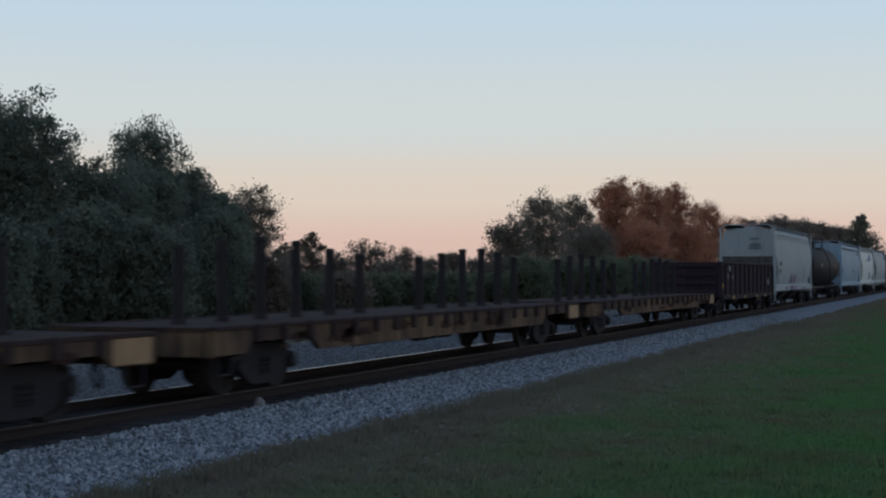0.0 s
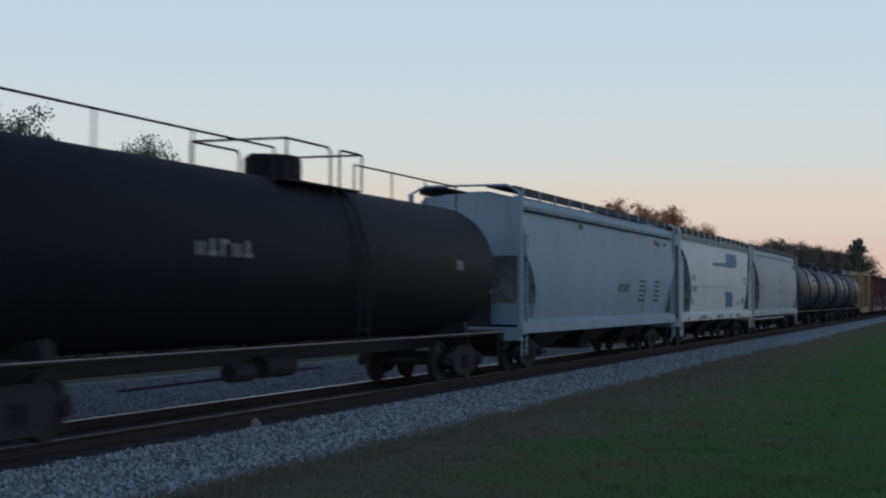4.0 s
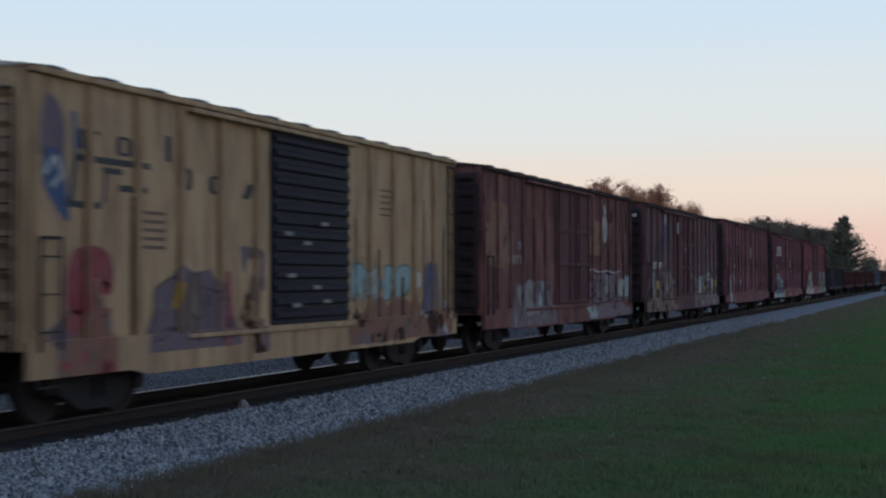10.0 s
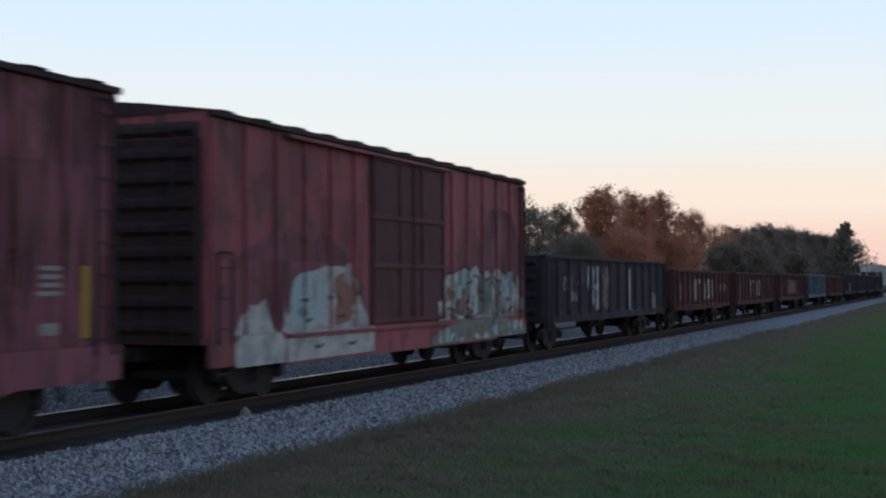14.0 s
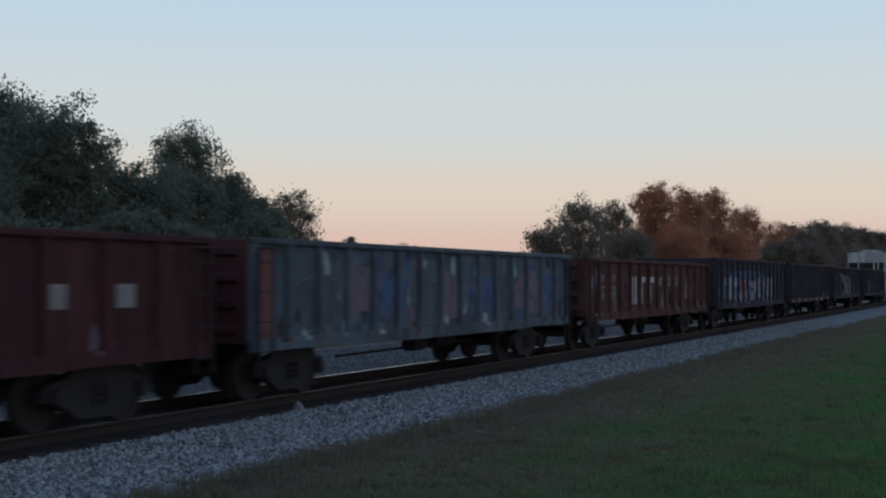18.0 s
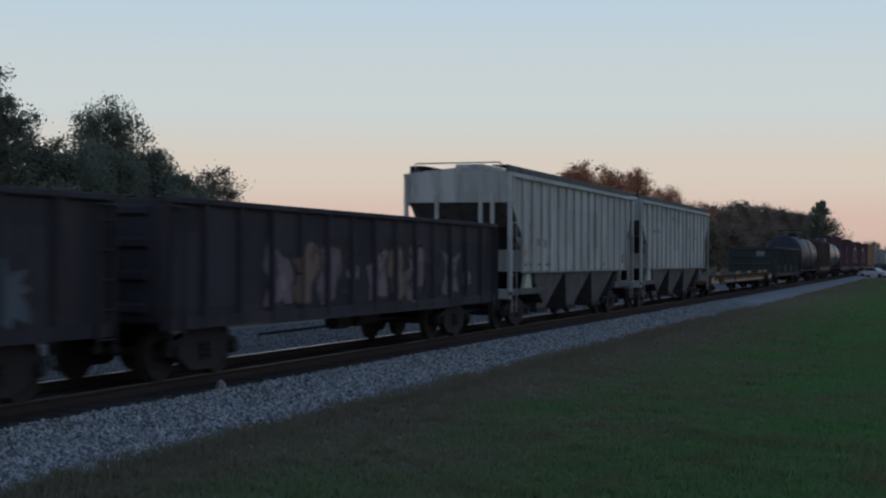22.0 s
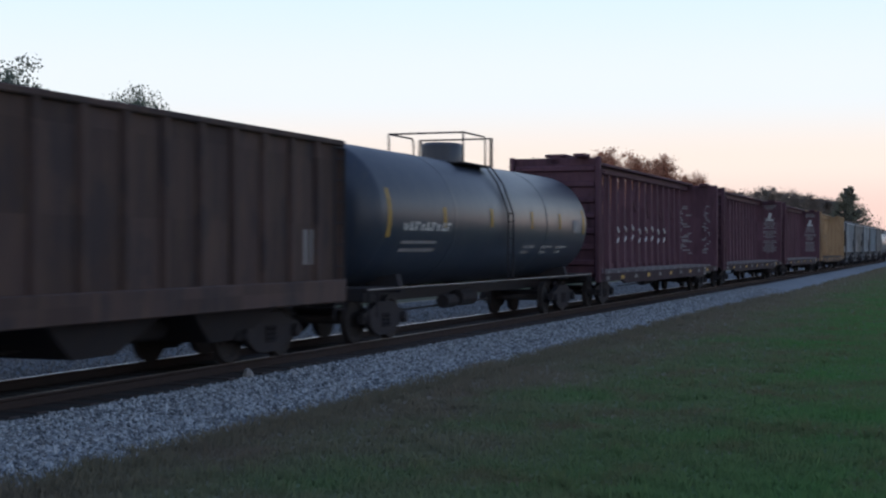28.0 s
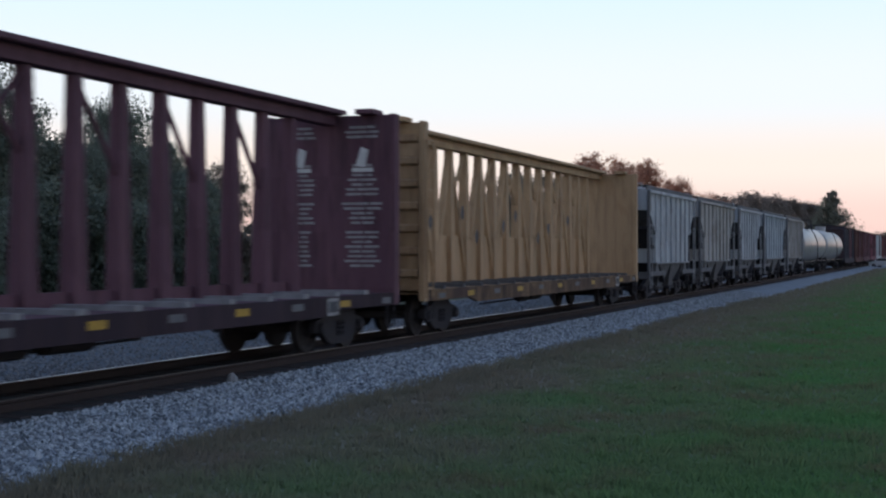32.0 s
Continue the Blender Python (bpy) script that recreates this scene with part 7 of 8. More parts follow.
coat(car, [[(-7.7, 2.15), (-5.4, 2.1), (-5.4, 3.1), (-5.9, 3.15), (-5.9, 3.7), (-7.1, 3.75), (-7.1, 3.2), (-7.7, 3.2)]], M["spray_orange"], 0, "primer_patch")
scuffs(car, 1.6, 7.6, 2.1, 4.2, 8, ["rust_patch"], 31, 1, 1.6)
coat(car, [[(2.2, 2.6), (3.6, 2.55), (3.6, 3.1), (5.0, 3.05), (5.0, 3.6), (2.9, 3.65), (2.9, 3.2), (2.2, 3.2)]], M["spray_orange"], 0, "primer_patch")
scuffs(car, -1.2, 1.6, 1.2, 2.4, 9, ["rust_patch", "spray_line"], 32, 1, 1.4)
coat(car, [ragged(1.9, 7.6, 1.12, 2.1, 24, 0.14)], M["spray_mauve"], 1)
throw_up(car, 2.2, 6.6, 1.15, 2.0, 5, ["spray_mauve", "spray_mauve", "mark_dim"], "rust_patch", 25, 2, 2, 0.05)
coat(car, [ragged(1.9, 7.7, 0.62, 1.1, 26, 0.12)], M["spray_mauve"], 2)
scuffs(car, 1.6, 3.2, 0.62, 1.1, 9, ["spray_teal", "spray_white"], 27, 3)
throw_up(car, 6.1, 7.6, 1.2, 2.0, 2, ["spray_white", "spray_teal"], "spray_mauve", 28, 4, 2)
coat(car, ribbon([(2.1, 2.05), (2.6, 2.15), (3.4, 2.05), (4.6, 2.1), (5.4, 2.02), (6.3, 2.1)], 0.05), M["spray_white"], 5)
coat(car, [smooth_loop([(4.0, 3.3), (4.2, 2.95), (4.5, 3.2), (4.52, 3.7), (4.25, 3.85), (4.02, 3.7)]), smooth_loop([(4.1, 3.92), (4.25, 3.84), (4.42, 3.95), (4.4, 4.12), (4.25, 4.2), (4.1, 4.1)])], M["spray_white"], 2)
coat(car, ribbon([(4.12, 3.1), (4.3, 3.35), (4.18, 3.6)], 0.05) + ribbon([(4.4, 2.8), (4.3, 2.6), (4.45, 2.4)], 0.09), M["spray_mauve"], 3)

car, L, y = boxcar("dark weathered boxcar covered in faded graffiti", 263.37, 279.34, M["darkbrown"], M["door_brown"], door_at=(0.375, 0.60))
coat(car, [smooth_loop([(-4.45, 4.25), (-4.0, 4.3), (-4.05, 3.6), (-4.15, 2.75), (-4.35, 2.8), (-4.4, 3.5)])], M["spray_blue"], 2)
coat(car, [smooth_loop([(-4.35, 4.25), (-4.1, 4.25), (-4.15, 3.95), (-4.35, 3.9)])], M["spray_white"], 3)
paint(car, rect(-2.3, -1.9, 3.6, 4.05), M["mark_dim"], -1.55)
write_bars(car, -6.87, -4.5, 2.2, 2.45, 7, M["mark_white"])
coat(car, [ragged(-7.85, -2.0, 0.62, 2.0, 32, 0.3)], M["spray_tan"], 1)
throw_up(car, -7.6, -2.3, 1.0, 2.05, 6, ["spray_mauve", "mark_dim", "spray_tan"], "spray_line", 33, 2, 3)
scuffs(car, -7.8, -2.0, 0.62, 2.1, 44, ["mark_dim", "spray_orange", "spray_tan", "spray_mauve", "rust_patch"], 34, 4)
scuffs(car, -7.8, -2.0, 2.3, 4.3, 30, ["spray_mauve", "spray_line"], 35, 1, 2.6)
scuffs(car, 1.7, 7.8, 2.1, 4.3, 30, ["spray_mauve", "spray_line", "spray_line"], 40, 1, 2.6)
scuffs(car, -1.8, 1.4, 1.2, 4.0, 18, ["rust_patch", "spray_mauve"], 41, 1, 1.4)
coat(car, [ragged(1.7, 7.8, 0.62, 2.15, 36, 0.22)], M["spray_mauve"], 1)
throw_up(car, 1.9, 7.7, 1.12, 2.1, 6, ["spray_mauve", "spray_white", "spray_tan"], "spray_line", 6, 2, 3)
scuffs(car, 1.7, 7.8, 0.62, 1.5, 34, ["mark_dim", "spray_orange", "spray_line", "spray_mauve"], 37, 6)
paint(car, rect(-6.3, -5.9, 1.45, 1.75), M["mark_yellow"], -1.55, name="reflector")
spray(car, 0.4, 1.15, 1.72, 2.14, M["spray_tan"], 37, -1.57)
for x0, x1, z0, z1 in ((6.7, 7.1, 1.46, 1.74), (2.3, 2.8, 1.22, 1.3), (4.1, 4.35, 1.35, 1.5)):
    paint(car, rect(x0, x1, z0, z1), M["mark_yellow"], -1.535, name="graffiti")
paint(car, rect(4.75, 5.35, 1.74, 2.08), M["spray_white"], -1.535, name="graffiti")
paint(car, rect(4.88, 5.22, 1.81, 2.01), M["mark_dark"], -1.539, name="graffiti")
for x in (2.6, 3.4, 6.3):
    paint(car, rect(x, x + 0.35, 0.75, 0.87), M["mark_yellow"], -1.55, name="reflector")
part("end_lettering", Geo().box(-8.1, -8.08, -1.2, -0.1, 4.05, 4.17), M["mark_white"], car)

car, L, y = boxcar("maroon boxcar with plug door and pale streak", 281.56, 297.47, M["maroon"], M["maroon"], eave=4.64, door_at=(0.41, 0.63))
coat(car, [smooth_loop([(-6.75, 0.75), (-6.7, 1.6), (-6.5, 2.15), (-6.3, 1.9), (-6.1, 1.3), (-6.15, 0.72)])], M["spray_teal"], 2)
scuffs(car, -6.9, -5.0, 0.62, 2.1, 14, ["spray_mauve", "spray_white", "spray_orange"], 45, 1)
scuffs(car, 2.0, 7.6, 1.2, 4.3, 12, ["rust_patch"], 46, 1, 1.7)
scuffs(car, -7.6, -1.6, 2.6, 4.3, 9, ["rust_patch"], 47, 1, 1.7)
for x0, x1 in ((-5.84, -5.35), (-5.0, -4.52)):
    write_bars(car, x0, x1, 2.36, 2.55, 2, M["mark_white"])
spray(car, -5.8, -4.6, 1.3, 2.1, M["spray_mauve"], 42)
spray(car, -3.3, -1.9, 1.4, 1.9, M["spray_mauve"], 43)
write_bars(car, -3.2, -2.2, 1.55, 1.75, 4, M["mark_dim"], -1.476)
spray(car, -0.1, 0.5, 2.8, 3.5, M["mark_dim"], 44, -1.57)
paint(car, rect(5.9, 6.4, 1.6, 1.9), M["mark_dim"], name="data_plate")
paint(car, rect(5.94, 6.36, 1.64, 1.84), M["mark_dark"], -1.472, name="data_plate")
part("end_lettering", Geo().box(-8.08, -8.06, -1.2, -0.1, 4.1, 4.2), M["mark_dim"], car)

for k, (xa, xb, za, zb) in enumerate(((2.75, 3.7, 3.45, 3.86), (4.05, 5.0, 3.4, 3.86), (5.35, 6.2, 3.4, 3.78), (-6.9, -6.1, 3.3, 3.8))):
    paint(car, [(xa, za + 0.05), (xb, za), (xb, zb), (xa + 0.1, zb - 0.04)], M["brown"], -1.4655, name="rust_patch")
for k in range(9):
    xa = -7.2 + 1.65 * k
    paint(car, rect(xa, xa + 0.07 + 0.05 * (k % 3), 1.13, 2.3 + 0.6 * ((k * 5) % 4)), M["rust_patch"], -1.471, name="rust_streak")

car, L, y = boxcar("maroon boxcar with a white emblem and blue overspray", 300.05, 315.68, M["maroon"], M["maroon"], door_at=(0.387, 0.61))
for k in range(6):
    paint(car, [(-7.0 + 0.05 * k, 3.18 + 0.1 * k), (-5.95, 3.18 + 0.1 * k), (-5.95, 3.23 + 0.1 * k), (-7.0 + 0.05 * k, 3.23 + 0.1 * k)], M["mark_white"], -1.548, name="striped_emblem")
paint(car, [(-5.95, 3.17), (-5.72, 3.17), (-5.15, 3.76), (-5.75, 3.76)], M["mark_white"], -1.548, name="block_emblem")
for k, (xa, xb) in enumerate(((-5.42, -4.55), (-5.3, -4.42), (-5.2, -4.5))):
    paint(car, rect(xa + 0.15, xb, 3.17 + 0.22 * k, 3.32 + 0.22 * k), M["mark_white"], -1.55, name="block_emblem")
paint(car, rect(-6.2, -5.67, 2.41, 2.65), M["mark_dim"])
write_bars(car, -6.2, -4.6, 1.93, 2.15, 6, M["mark_white"])
coat(car, [smooth_loop([(-7.0, 1.72), (-6.5, 1.9), (-5.6, 1.86), (-4.9, 1.98), (-4.55, 1.8), (-5.3, 1.7), (-6.4, 1.74)])], M["spray_teal"], 2)
throw_up(car, -4.75, -3.1, 1.05, 1.9, 2, ["spray_teal", "spray_teal"], "spray_blue", 52, 2, 2, 0.04)
coat(car, [ragged(-7.5, -4.4, 0.95, 1.3, 53, 0.3)], M["spray_blue"], 1)
coat(car, [ragged(-7.4, -3.0, 0.62, 1.02, 54, 0.15)], M["spray_teal"], 2)
coat(car, [ragged(-7.3, -3.6, 0.84, 1.16, 57, 0.4)], M["spray_blue"], 3)
coat(car, [ragged(-8.0, -7.1, 0.6, 1.05, 55, 0.2)], M["spray_white"], 1)
scuffs(car, -7.4, -4.8, 1.3, 2.0, 16, ["spray_mauve", "spray_teal"], 58, 1)
scuffs(car, 1.8, 7.5, 1.2, 2.4, 12, ["spray_mauve", "rust_patch"], 59, 1, 1.9)
scuffs(car, -2.4, 1.5, 1.2, 3.6, 8, ["spray_mauve", "rust_patch"], 60, 1, 1.5)
paint(car, rect(-3.1, -2.55, 0.6, 1.05), M["mark_dim"], -1.548, name="graffiti")
for x in (-4.1, 0.3, 3.6):
    paint(car, rect(x, x + 0.5, 0.68, 0.82), M["mark_yellow"], -1.55, name="reflector")
spray(car, 1.9, 2.7, 1.15, 1.75, M["mark_dim"], 56)
for z in (1.25, 1.7, 2.0):
    paint(car, rect(-0.7 + z * 0.2, -0.2 + z * 0.2, 2.0 + z * 0.4, 2.15 + z * 0.4), M["mark_dim"], -1.57, name="small_print")
part("end_lettering", Geo().box(-7.94, -7.92, -1.25, 0.0, 4.02, 4.16), M["mark_dim"], car)

paint(car, rect(7.02, 7.2, 1.23, 2.16), M["mark_yellow"], -1.47, name="painted_strip")
lines(car, 6.1, 1.78, 0.7, 0.42, 4, -1.464, M["mark_dim"], 5)
paint(car, rect(6.15, 6.55, 1.29, 1.44), M["mark_dim"], -1.47, name="data_plate")

car, L, y = boxcar("red and brown boxcar with large white graffiti", 318.07, 334.09, M["red"], M["door_brown"], door_at=(0.38, 0.63))
coat(car, [ragged(-7.95, -1.9, 1.12, 2.9, 60, 0.2, 0.5)], M["maroon"], 0, "repainted_panel")
coat(car, [ragged(4.4, 7.9, 2.0, 3.8, 65, 0.1, 0.9)], M["maroon"], 0, "repainted_panel")
coat(car, [ragged(-7.3, -5.6, 0.62, 1.75, 61, 0.45)], M["spray_white"], 1)
coat(car, [ragged(-5.5, -1.9, 0.62, 2.25, 66, 0.10, 0.35)], M["spray_white"], 1)
coat(car, [smooth_loop([(-5.2, 1.2), (-5.1, 2.0), (-4.2, 2.1), (-3.9, 1.5), (-4.4, 1.15)])], M["spray_teal"], 2)
coat(car, [smooth_loop([(-3.6, 1.2), (-3.5, 2.0), (-2.8, 2.05), (-2.5, 1.4)])], M["spray_orange"], 2)
coat(car, [q for c in ((-4.7, 1.65), (-3.6, 1.68), (-4.6, 1.3), (-3.2, 1.35), (-2.5, 1.75), (-4.3, 0.85), (-2.9, 0.85)) for q in ribbon([(c[0] - 0.16, c[1]), (c[0], c[1] - 0.03), (c[0] + 0.16, c[1] + 0.02)], 0.05)], M["spray_line"], 4)
scuffs(car, -5.6, -1.8, 1.1, 2.3, 10, ["spray_white", "mark_dim"], 68, 3)
coat(car, [ragged(1.7, 7.9, 1.12, 2.35, 67, 0.3, 0.22)], M["spray_white"], 1)
throw_up(car, 1.9, 7.8, 1.15, 2.25, 7, ["spray_white", "spray_teal", "spray_white", "spray_green"], "spray_line", 62, 2, 3, 0.05)
scuffs(car, 1.9, 7.7, 1.12, 1.8, 30, ["spray_tan", "spray_green", "spray_line", "spray_orange"], 69, 5)
coat(car, [ragged(1.2, 7.95, 0.62, 1.12, 63, 0.1)], M["spray_green"], 1)
scuffs(car, 1.5, 7.8, 0.64, 1.0, 22, ["spray_white", "spray_teal", "spray_tan"], 64, 2)

car, L, y = gondola("black gondola car with white graffiti", 335.89, 352.08, M["gonblack"], top=2.7, posts=13)
throw_up(car, -3.4, -0.3, 1.05, 2.45, 3, ["spray_white", "spray_white", "spray_tan"], "gonblack", 71, 2, 4, 0.06)
coat(car, ribbon([(2.3, 1.1), (2.35, 2.3)], 0.3) + ribbon([(3.2, 1.1), (3.25, 1.7), (3.15, 2.4)], 0.28), M["spray_white"], 2)
scuffs(car, -5.6, -3.6, 1.4, 2.3, 8, ["mark_dim"], 74, 1)
spray(car, 5.5, 6.8, 0.9, 1.6, M["spray_mauve"], 73)
write_bars(car, -6.0, -5.0, 1.7, 2.1, 3, M["mark_dim"])

for x0, x1, top in ((353.54, 368.0, 2.45), (369.39, 385.2, 2.45), (386.67, 402.26, 2.5)):
    car, L, y = gondola("rust-red gondola car with large white lettering", x0, x1, M["gonred"], top=top, posts=13)
    for k in range(6):
        a = -2.2 + 0.80 * k if x0 < 386 else -3.0 + 1.02 * k
        block_shape(car, a, 1.21, 0.5, 0.87, k)
    for a in (-6.06, -5.43):
        for z in (1.25, 1.5, 1.72):
            write_bars(car, a, a + 0.4, z, z + 0.17, 2, M["mark_dim"])
    for a in (4.2, 5.6):
        paint(car, rect(a, a + 0.4, 1.55, 1.85), M["mark_dim"], name="lettering")
    paint(car, rect(-7.4 if x0 > 369 else -6.9, -6.9 if x0 > 369 else -6.4, 0.9, 1.0), M["mark_yellow"], name="reflector")
    scuffs(car, -6.8, 6.8, 0.95, 2.2, 24, ["rust_patch", "spray_mauve"], int(x0), 1, 1.6)

car, L, y = gondola("gondola car painted over with pale blue graffiti", 403.37, 418.92, M["gonblue"], top=2.54, posts=15, end=M["gonred"])
scuffs(car, -7.4, 7.5, 0.95, 2.4, 70, ["spray_mauve", "spray_blue", "spray_teal", "rust_patch"], 90, 1, 1.6)
throw_up(car, -6.4, 6.8, 1.1, 2.1, 9, ["gonblue", "spray_mauve", "spray_blue"], "spray_mauve", 91, 5, 2, 0.03)
paint(car, rect(-7.75, -7.1, 0.9, 2.4), M["brown"], -1.466, name="bare_panel")
car, L, y = gondola("rust-red gondola car with large white lettering", 420.51, 435.86, M["rusty"], top=2.5, posts=14)
for k in range(6):
    block_shape(car, -2.94 + 1.06 * k, 1.21 if k < 3 else 1.72, 0.5, 0.8 if k < 3 else 0.3, k, "mark_white" if k < 3 else "mark_dim")
for a in (-6.31, -5.16):
    for z in (1.35, 1.55, 1.85):
        write_bars(car, a, a + 0.45, z, z + 0.2, 2, M["mark_dim"])
scuffs(car, 0.1, 7.2, 0.95, 1.75, 26, ["spray_mauve", "rust_patch"], 152, 1, 1.4)
scuffs(car, -7.4, -3.2, 0.95, 2.2, 14, ["rust_patch", "spray_mauve"], 153, 1, 1.4)
paint(car, [(4.0, 1.3), (4.5, 1.3), (4.4, 1.9), (4.25, 2.1), (4.1, 1.8)], M["mark_dim"], name="graffiti")
paint(car, rect(5.2, 5.6, 1.6, 1.9), M["mark_dark"], name="data_plate")

car, L, y = gondola("dark gondola car with large blue and white graffiti", 437.13, 453.54, M["gonblack"], top=2.76, posts=15)
coat(car, [ragged(-7.6, 4.6, 1.25, 2.32, 121, 0.05, 0.9)], M["spray_blue"], 1)
throw_up(car, -5.4, 4.6, 0.93, 2.1, 9, ["spray_white"], "spray_blue", 122, 2, 3, 0.06, True)
coat(car, [smooth_loop([(x, z), (x + 0.2, z + 0.35), (x + 0.36, z + 0.3), (x + 0.3, z - 0.2), (x + 0.12, z - 0.3)]) for x, z in ((-4.9, 1.3), (-3.3, 1.65), (-2.2, 1.7), (-0.7, 1.25), (1.3, 1.6), (2.9, 1.5))], M["spray_red"], 5)
coat(car, [smooth_loop([(x, z), (x + 0.35, z + 0.2), (x + 0.6, z - 0.1), (x + 0.3, z - 0.35)]) for x, z in ((-4.3, 1.5), (-2.9, 1.35), (-1.5, 1.6), (0.1, 1.3), (2.1, 1.4), (3.6, 1.2))], M["spray_blue"], 5)
for a in (-6.3, -5.6):
    paint(car, rect(a, a + 0.4, 1.75, 2.0), M["mark_dim"], name="lettering")
paint(car, rect(6.0, 6.5, 1.0, 1.35), M["mark_dim"], name="data_plate")

car, L, y = gondola("dark gondola car with small yellow reflectors", 454.59, 470.04, M["gonblack"], top=2.78, posts=16)
for x in (-6.8, -4.6, -2.4, -0.3, 1.64, 3.76, 6.5):
    paint(car, rect(x, x + 0.48, 0.84, 0.96), M["mark_yellow"], -1.54, name="reflector")
paint(car, rect(5.25, 5.8, 0.95, 1.25), M["mark_dim"], -1.466, name="data_plate")
write_bars(car, -6.2, -4.4, 1.5, 2.0, 5, M["mark_dark"])

car, L, y = gondola("dark gondola car with white graffiti letters", 471.2, 487.37, M["gonblack"], top=2.76, posts=13)
for a, b in ((-6.26, -5.8), (-5.46, -4.99)):
    for z in (0.98, 1.4, 1.9):
        write_bars(car, a, b, z, z + 0.22, 2, M["mark_dim"])
paint(car, [(-3.1, 0.95), (-1.85, 0.8), (-1.8, 1.15), (-2.4, 1.3), (-2.4, 1.9), (-1.9, 1.8), (-1.85, 2.2), (-2.5, 2.38), (-3.05, 2.1)], M["spray_white"], -1.47, name="graffiti")
paint(car, [(-1.65, 0.86), (-1.3, 0.88), (-1.25, 1.4), (-0.9, 1.35), (-0.85, 0.86), (-0.5, 0.88), (-0.8, 2.2), (-1.6, 2.25)], M["spray_white"], -1.47, name="graffiti")
paint(car, [(-0.3, 0.87), (0.0, 2.25), (0.25, 2.25), (0.7, 0.87), (0.4, 0.87), (0.25, 1.3), (0.0, 1.3), (-0.05, 0.87)], M["spray_white"], -1.47, name="graffiti")
paint(car, [(0.8, 0.87), (0.8, 2.1), (1.05, 2.15), (1.3, 1.6), (1.5, 2.1), (1.75, 2.1), (1.75, 0.87), (1.5, 0.87), (1.48, 1.45), (1.3, 1.1), (1.05, 1.5), (1.02, 0.87)], M["spray_white"], -1.47, name="graffiti")
paint(car, [(1.9, 1.0), (2.2, 0.82), (2.55, 0.9), (2.6, 1.8), (2.3, 2.1), (1.95, 1.9)], M["spray_white"], -1.47, name="graffiti")
spray(car, -2.9, 2.2, 0.95, 1.3, M["spray_teal"], 141, -1.472, rough=0.35)
paint(car, rect(-3.4, -2.75, 2.1, 2.4), M["mark_dim"], -1.466, name="lettering")
for x0 in (3.4, 5.2):
    spray(car, x0, x0 + 1.2, 0.95, 1.9, M["gonblue"], int(x0 * 9), rough=0.3)

car, L, y = gondola("dark gondola car with faded tan graffiti", 488.62, 504.82, M["gonblack"], top=2.8, posts=14)
throw_up(car, -4.9, 5.2, 0.98, 2.2, 9, ["spray_mauve", "spray_tan", "spray_mauve", "gonblack"], "spray_line", 151, 2, 4, 0.05)
paint(car, rect(5.6, 6.1, 1.3, 1.6), M["mark_dim"], name="data_plate")

car, L, y, shell = ribbed_hopper("light grey ribbed covered hopper with faded lettering", 506.17, 521.88, M["hopper_grey"])
for x, z in ((-5.96, 2.7), (-4.8, 2.7), (-5.9, 2.28), (-5.15, 2.28), (-4.41, 2.24)):
    paint(car, rect(x, x + 0.38, z, z + 0.22), M["mark_dim"], -1.446, name="lettering")
paint(car, rect(-6.7, -6.23, 2.0, 2.18), M["mark_orange"], -1.446, name="lettering")
paint(car, rect(5.9, 6.3, 1.8, 2.1), M["mark_dark"], -1.446, name="data_plate")
for x in (-6.6, -5.9, -5.0, -4.2, -1.0, 3.0):
    paint(car, rect(x, x + 0.4, 1.72, 1.8), M["spray_tan"], -1.446, name="small_print")
car, L, y, shell = ribbed_hopper("light grey ribbed covered hopper with faded red lettering", 523.5, 539.98, M["hopper_grey"])
for x, z in ((2.6, 3.1), (2.65, 2.9), (4.23, 3.1), (4.25, 2.85)):
    write_bars(car, x, x + 0.55, z, z + 0.17, 3, M["spray_red"], -1.446)
for x, z in ((-5.6, 3.0), (-4.6, 3.0), (-1.5, 3.6), (-0.5, 3.55)):
    paint(car, rect(x, x + 0.3, z, z + 0.1), M["spray_tan"], -1.446, name="small_print")

car, L, y = flat_car("long worn yellow flat car, empty", 541.15, 567.33, M["flatyellow"], drop=0.36)
for x0, x1 in ((-13.0, -10.6), (-8.4, -6.4), (-4.0, 9.0), (12.2, 13.0)):
    paint(car, rect(x0, x1, 0.74, 1.0), M["ochre"], -1.474, name="painted_panel")
for x in (-6.3, 5.0, 12.4):
    paint(car, rect(x, x + 1.6, 0.76, 0.98), M["mark_dim"], -1.477, name="painted_panel")
for x in (-8.9, -1.0, 4.0, 9.5, 12.5):
    part("securing_stand", Geo().box(x - 0.12, x + 0.12, -1.3, -1.1, 1.1, 1.28, 0.02), M["ochre"], car)

car, L, y = gondola("dark green gondola car with yellow reflectors", 569.15, 589.0, M["gongreen"], top=2.86, posts=19)
for x, z0, z1 in ((-9.6, 1.05, 2.0), (-7.0, 1.0, 1.5), (-2.6, 1.1, 1.6), (1.79, 1.12, 1.62), (6.78, 0.95, 1.42), (9.62, 1.05, 2.0)):
    paint(car, rect(x, x + 0.2, z0, z1), M["mark_yellow"], -1.556, name="reflector")
paint(car, rect(5.01, 5.5, 1.45, 1.6), M["mark_white"], name="lettering")
paint(car, rect(5.01, 5.5, 1.7, 1.85), M["mark_dim"], name="lettering")
paint(car, rect(7.54, 8.01, 1.09, 1.4), M["mark_white"], name="data_plate")
for z in (2.24, 2.36, 2.48):
    part("end_placard", Geo().box(-10.02, -10.0, -0.9, -0.35, z, z + 0.08), M["mark_dim"], car)

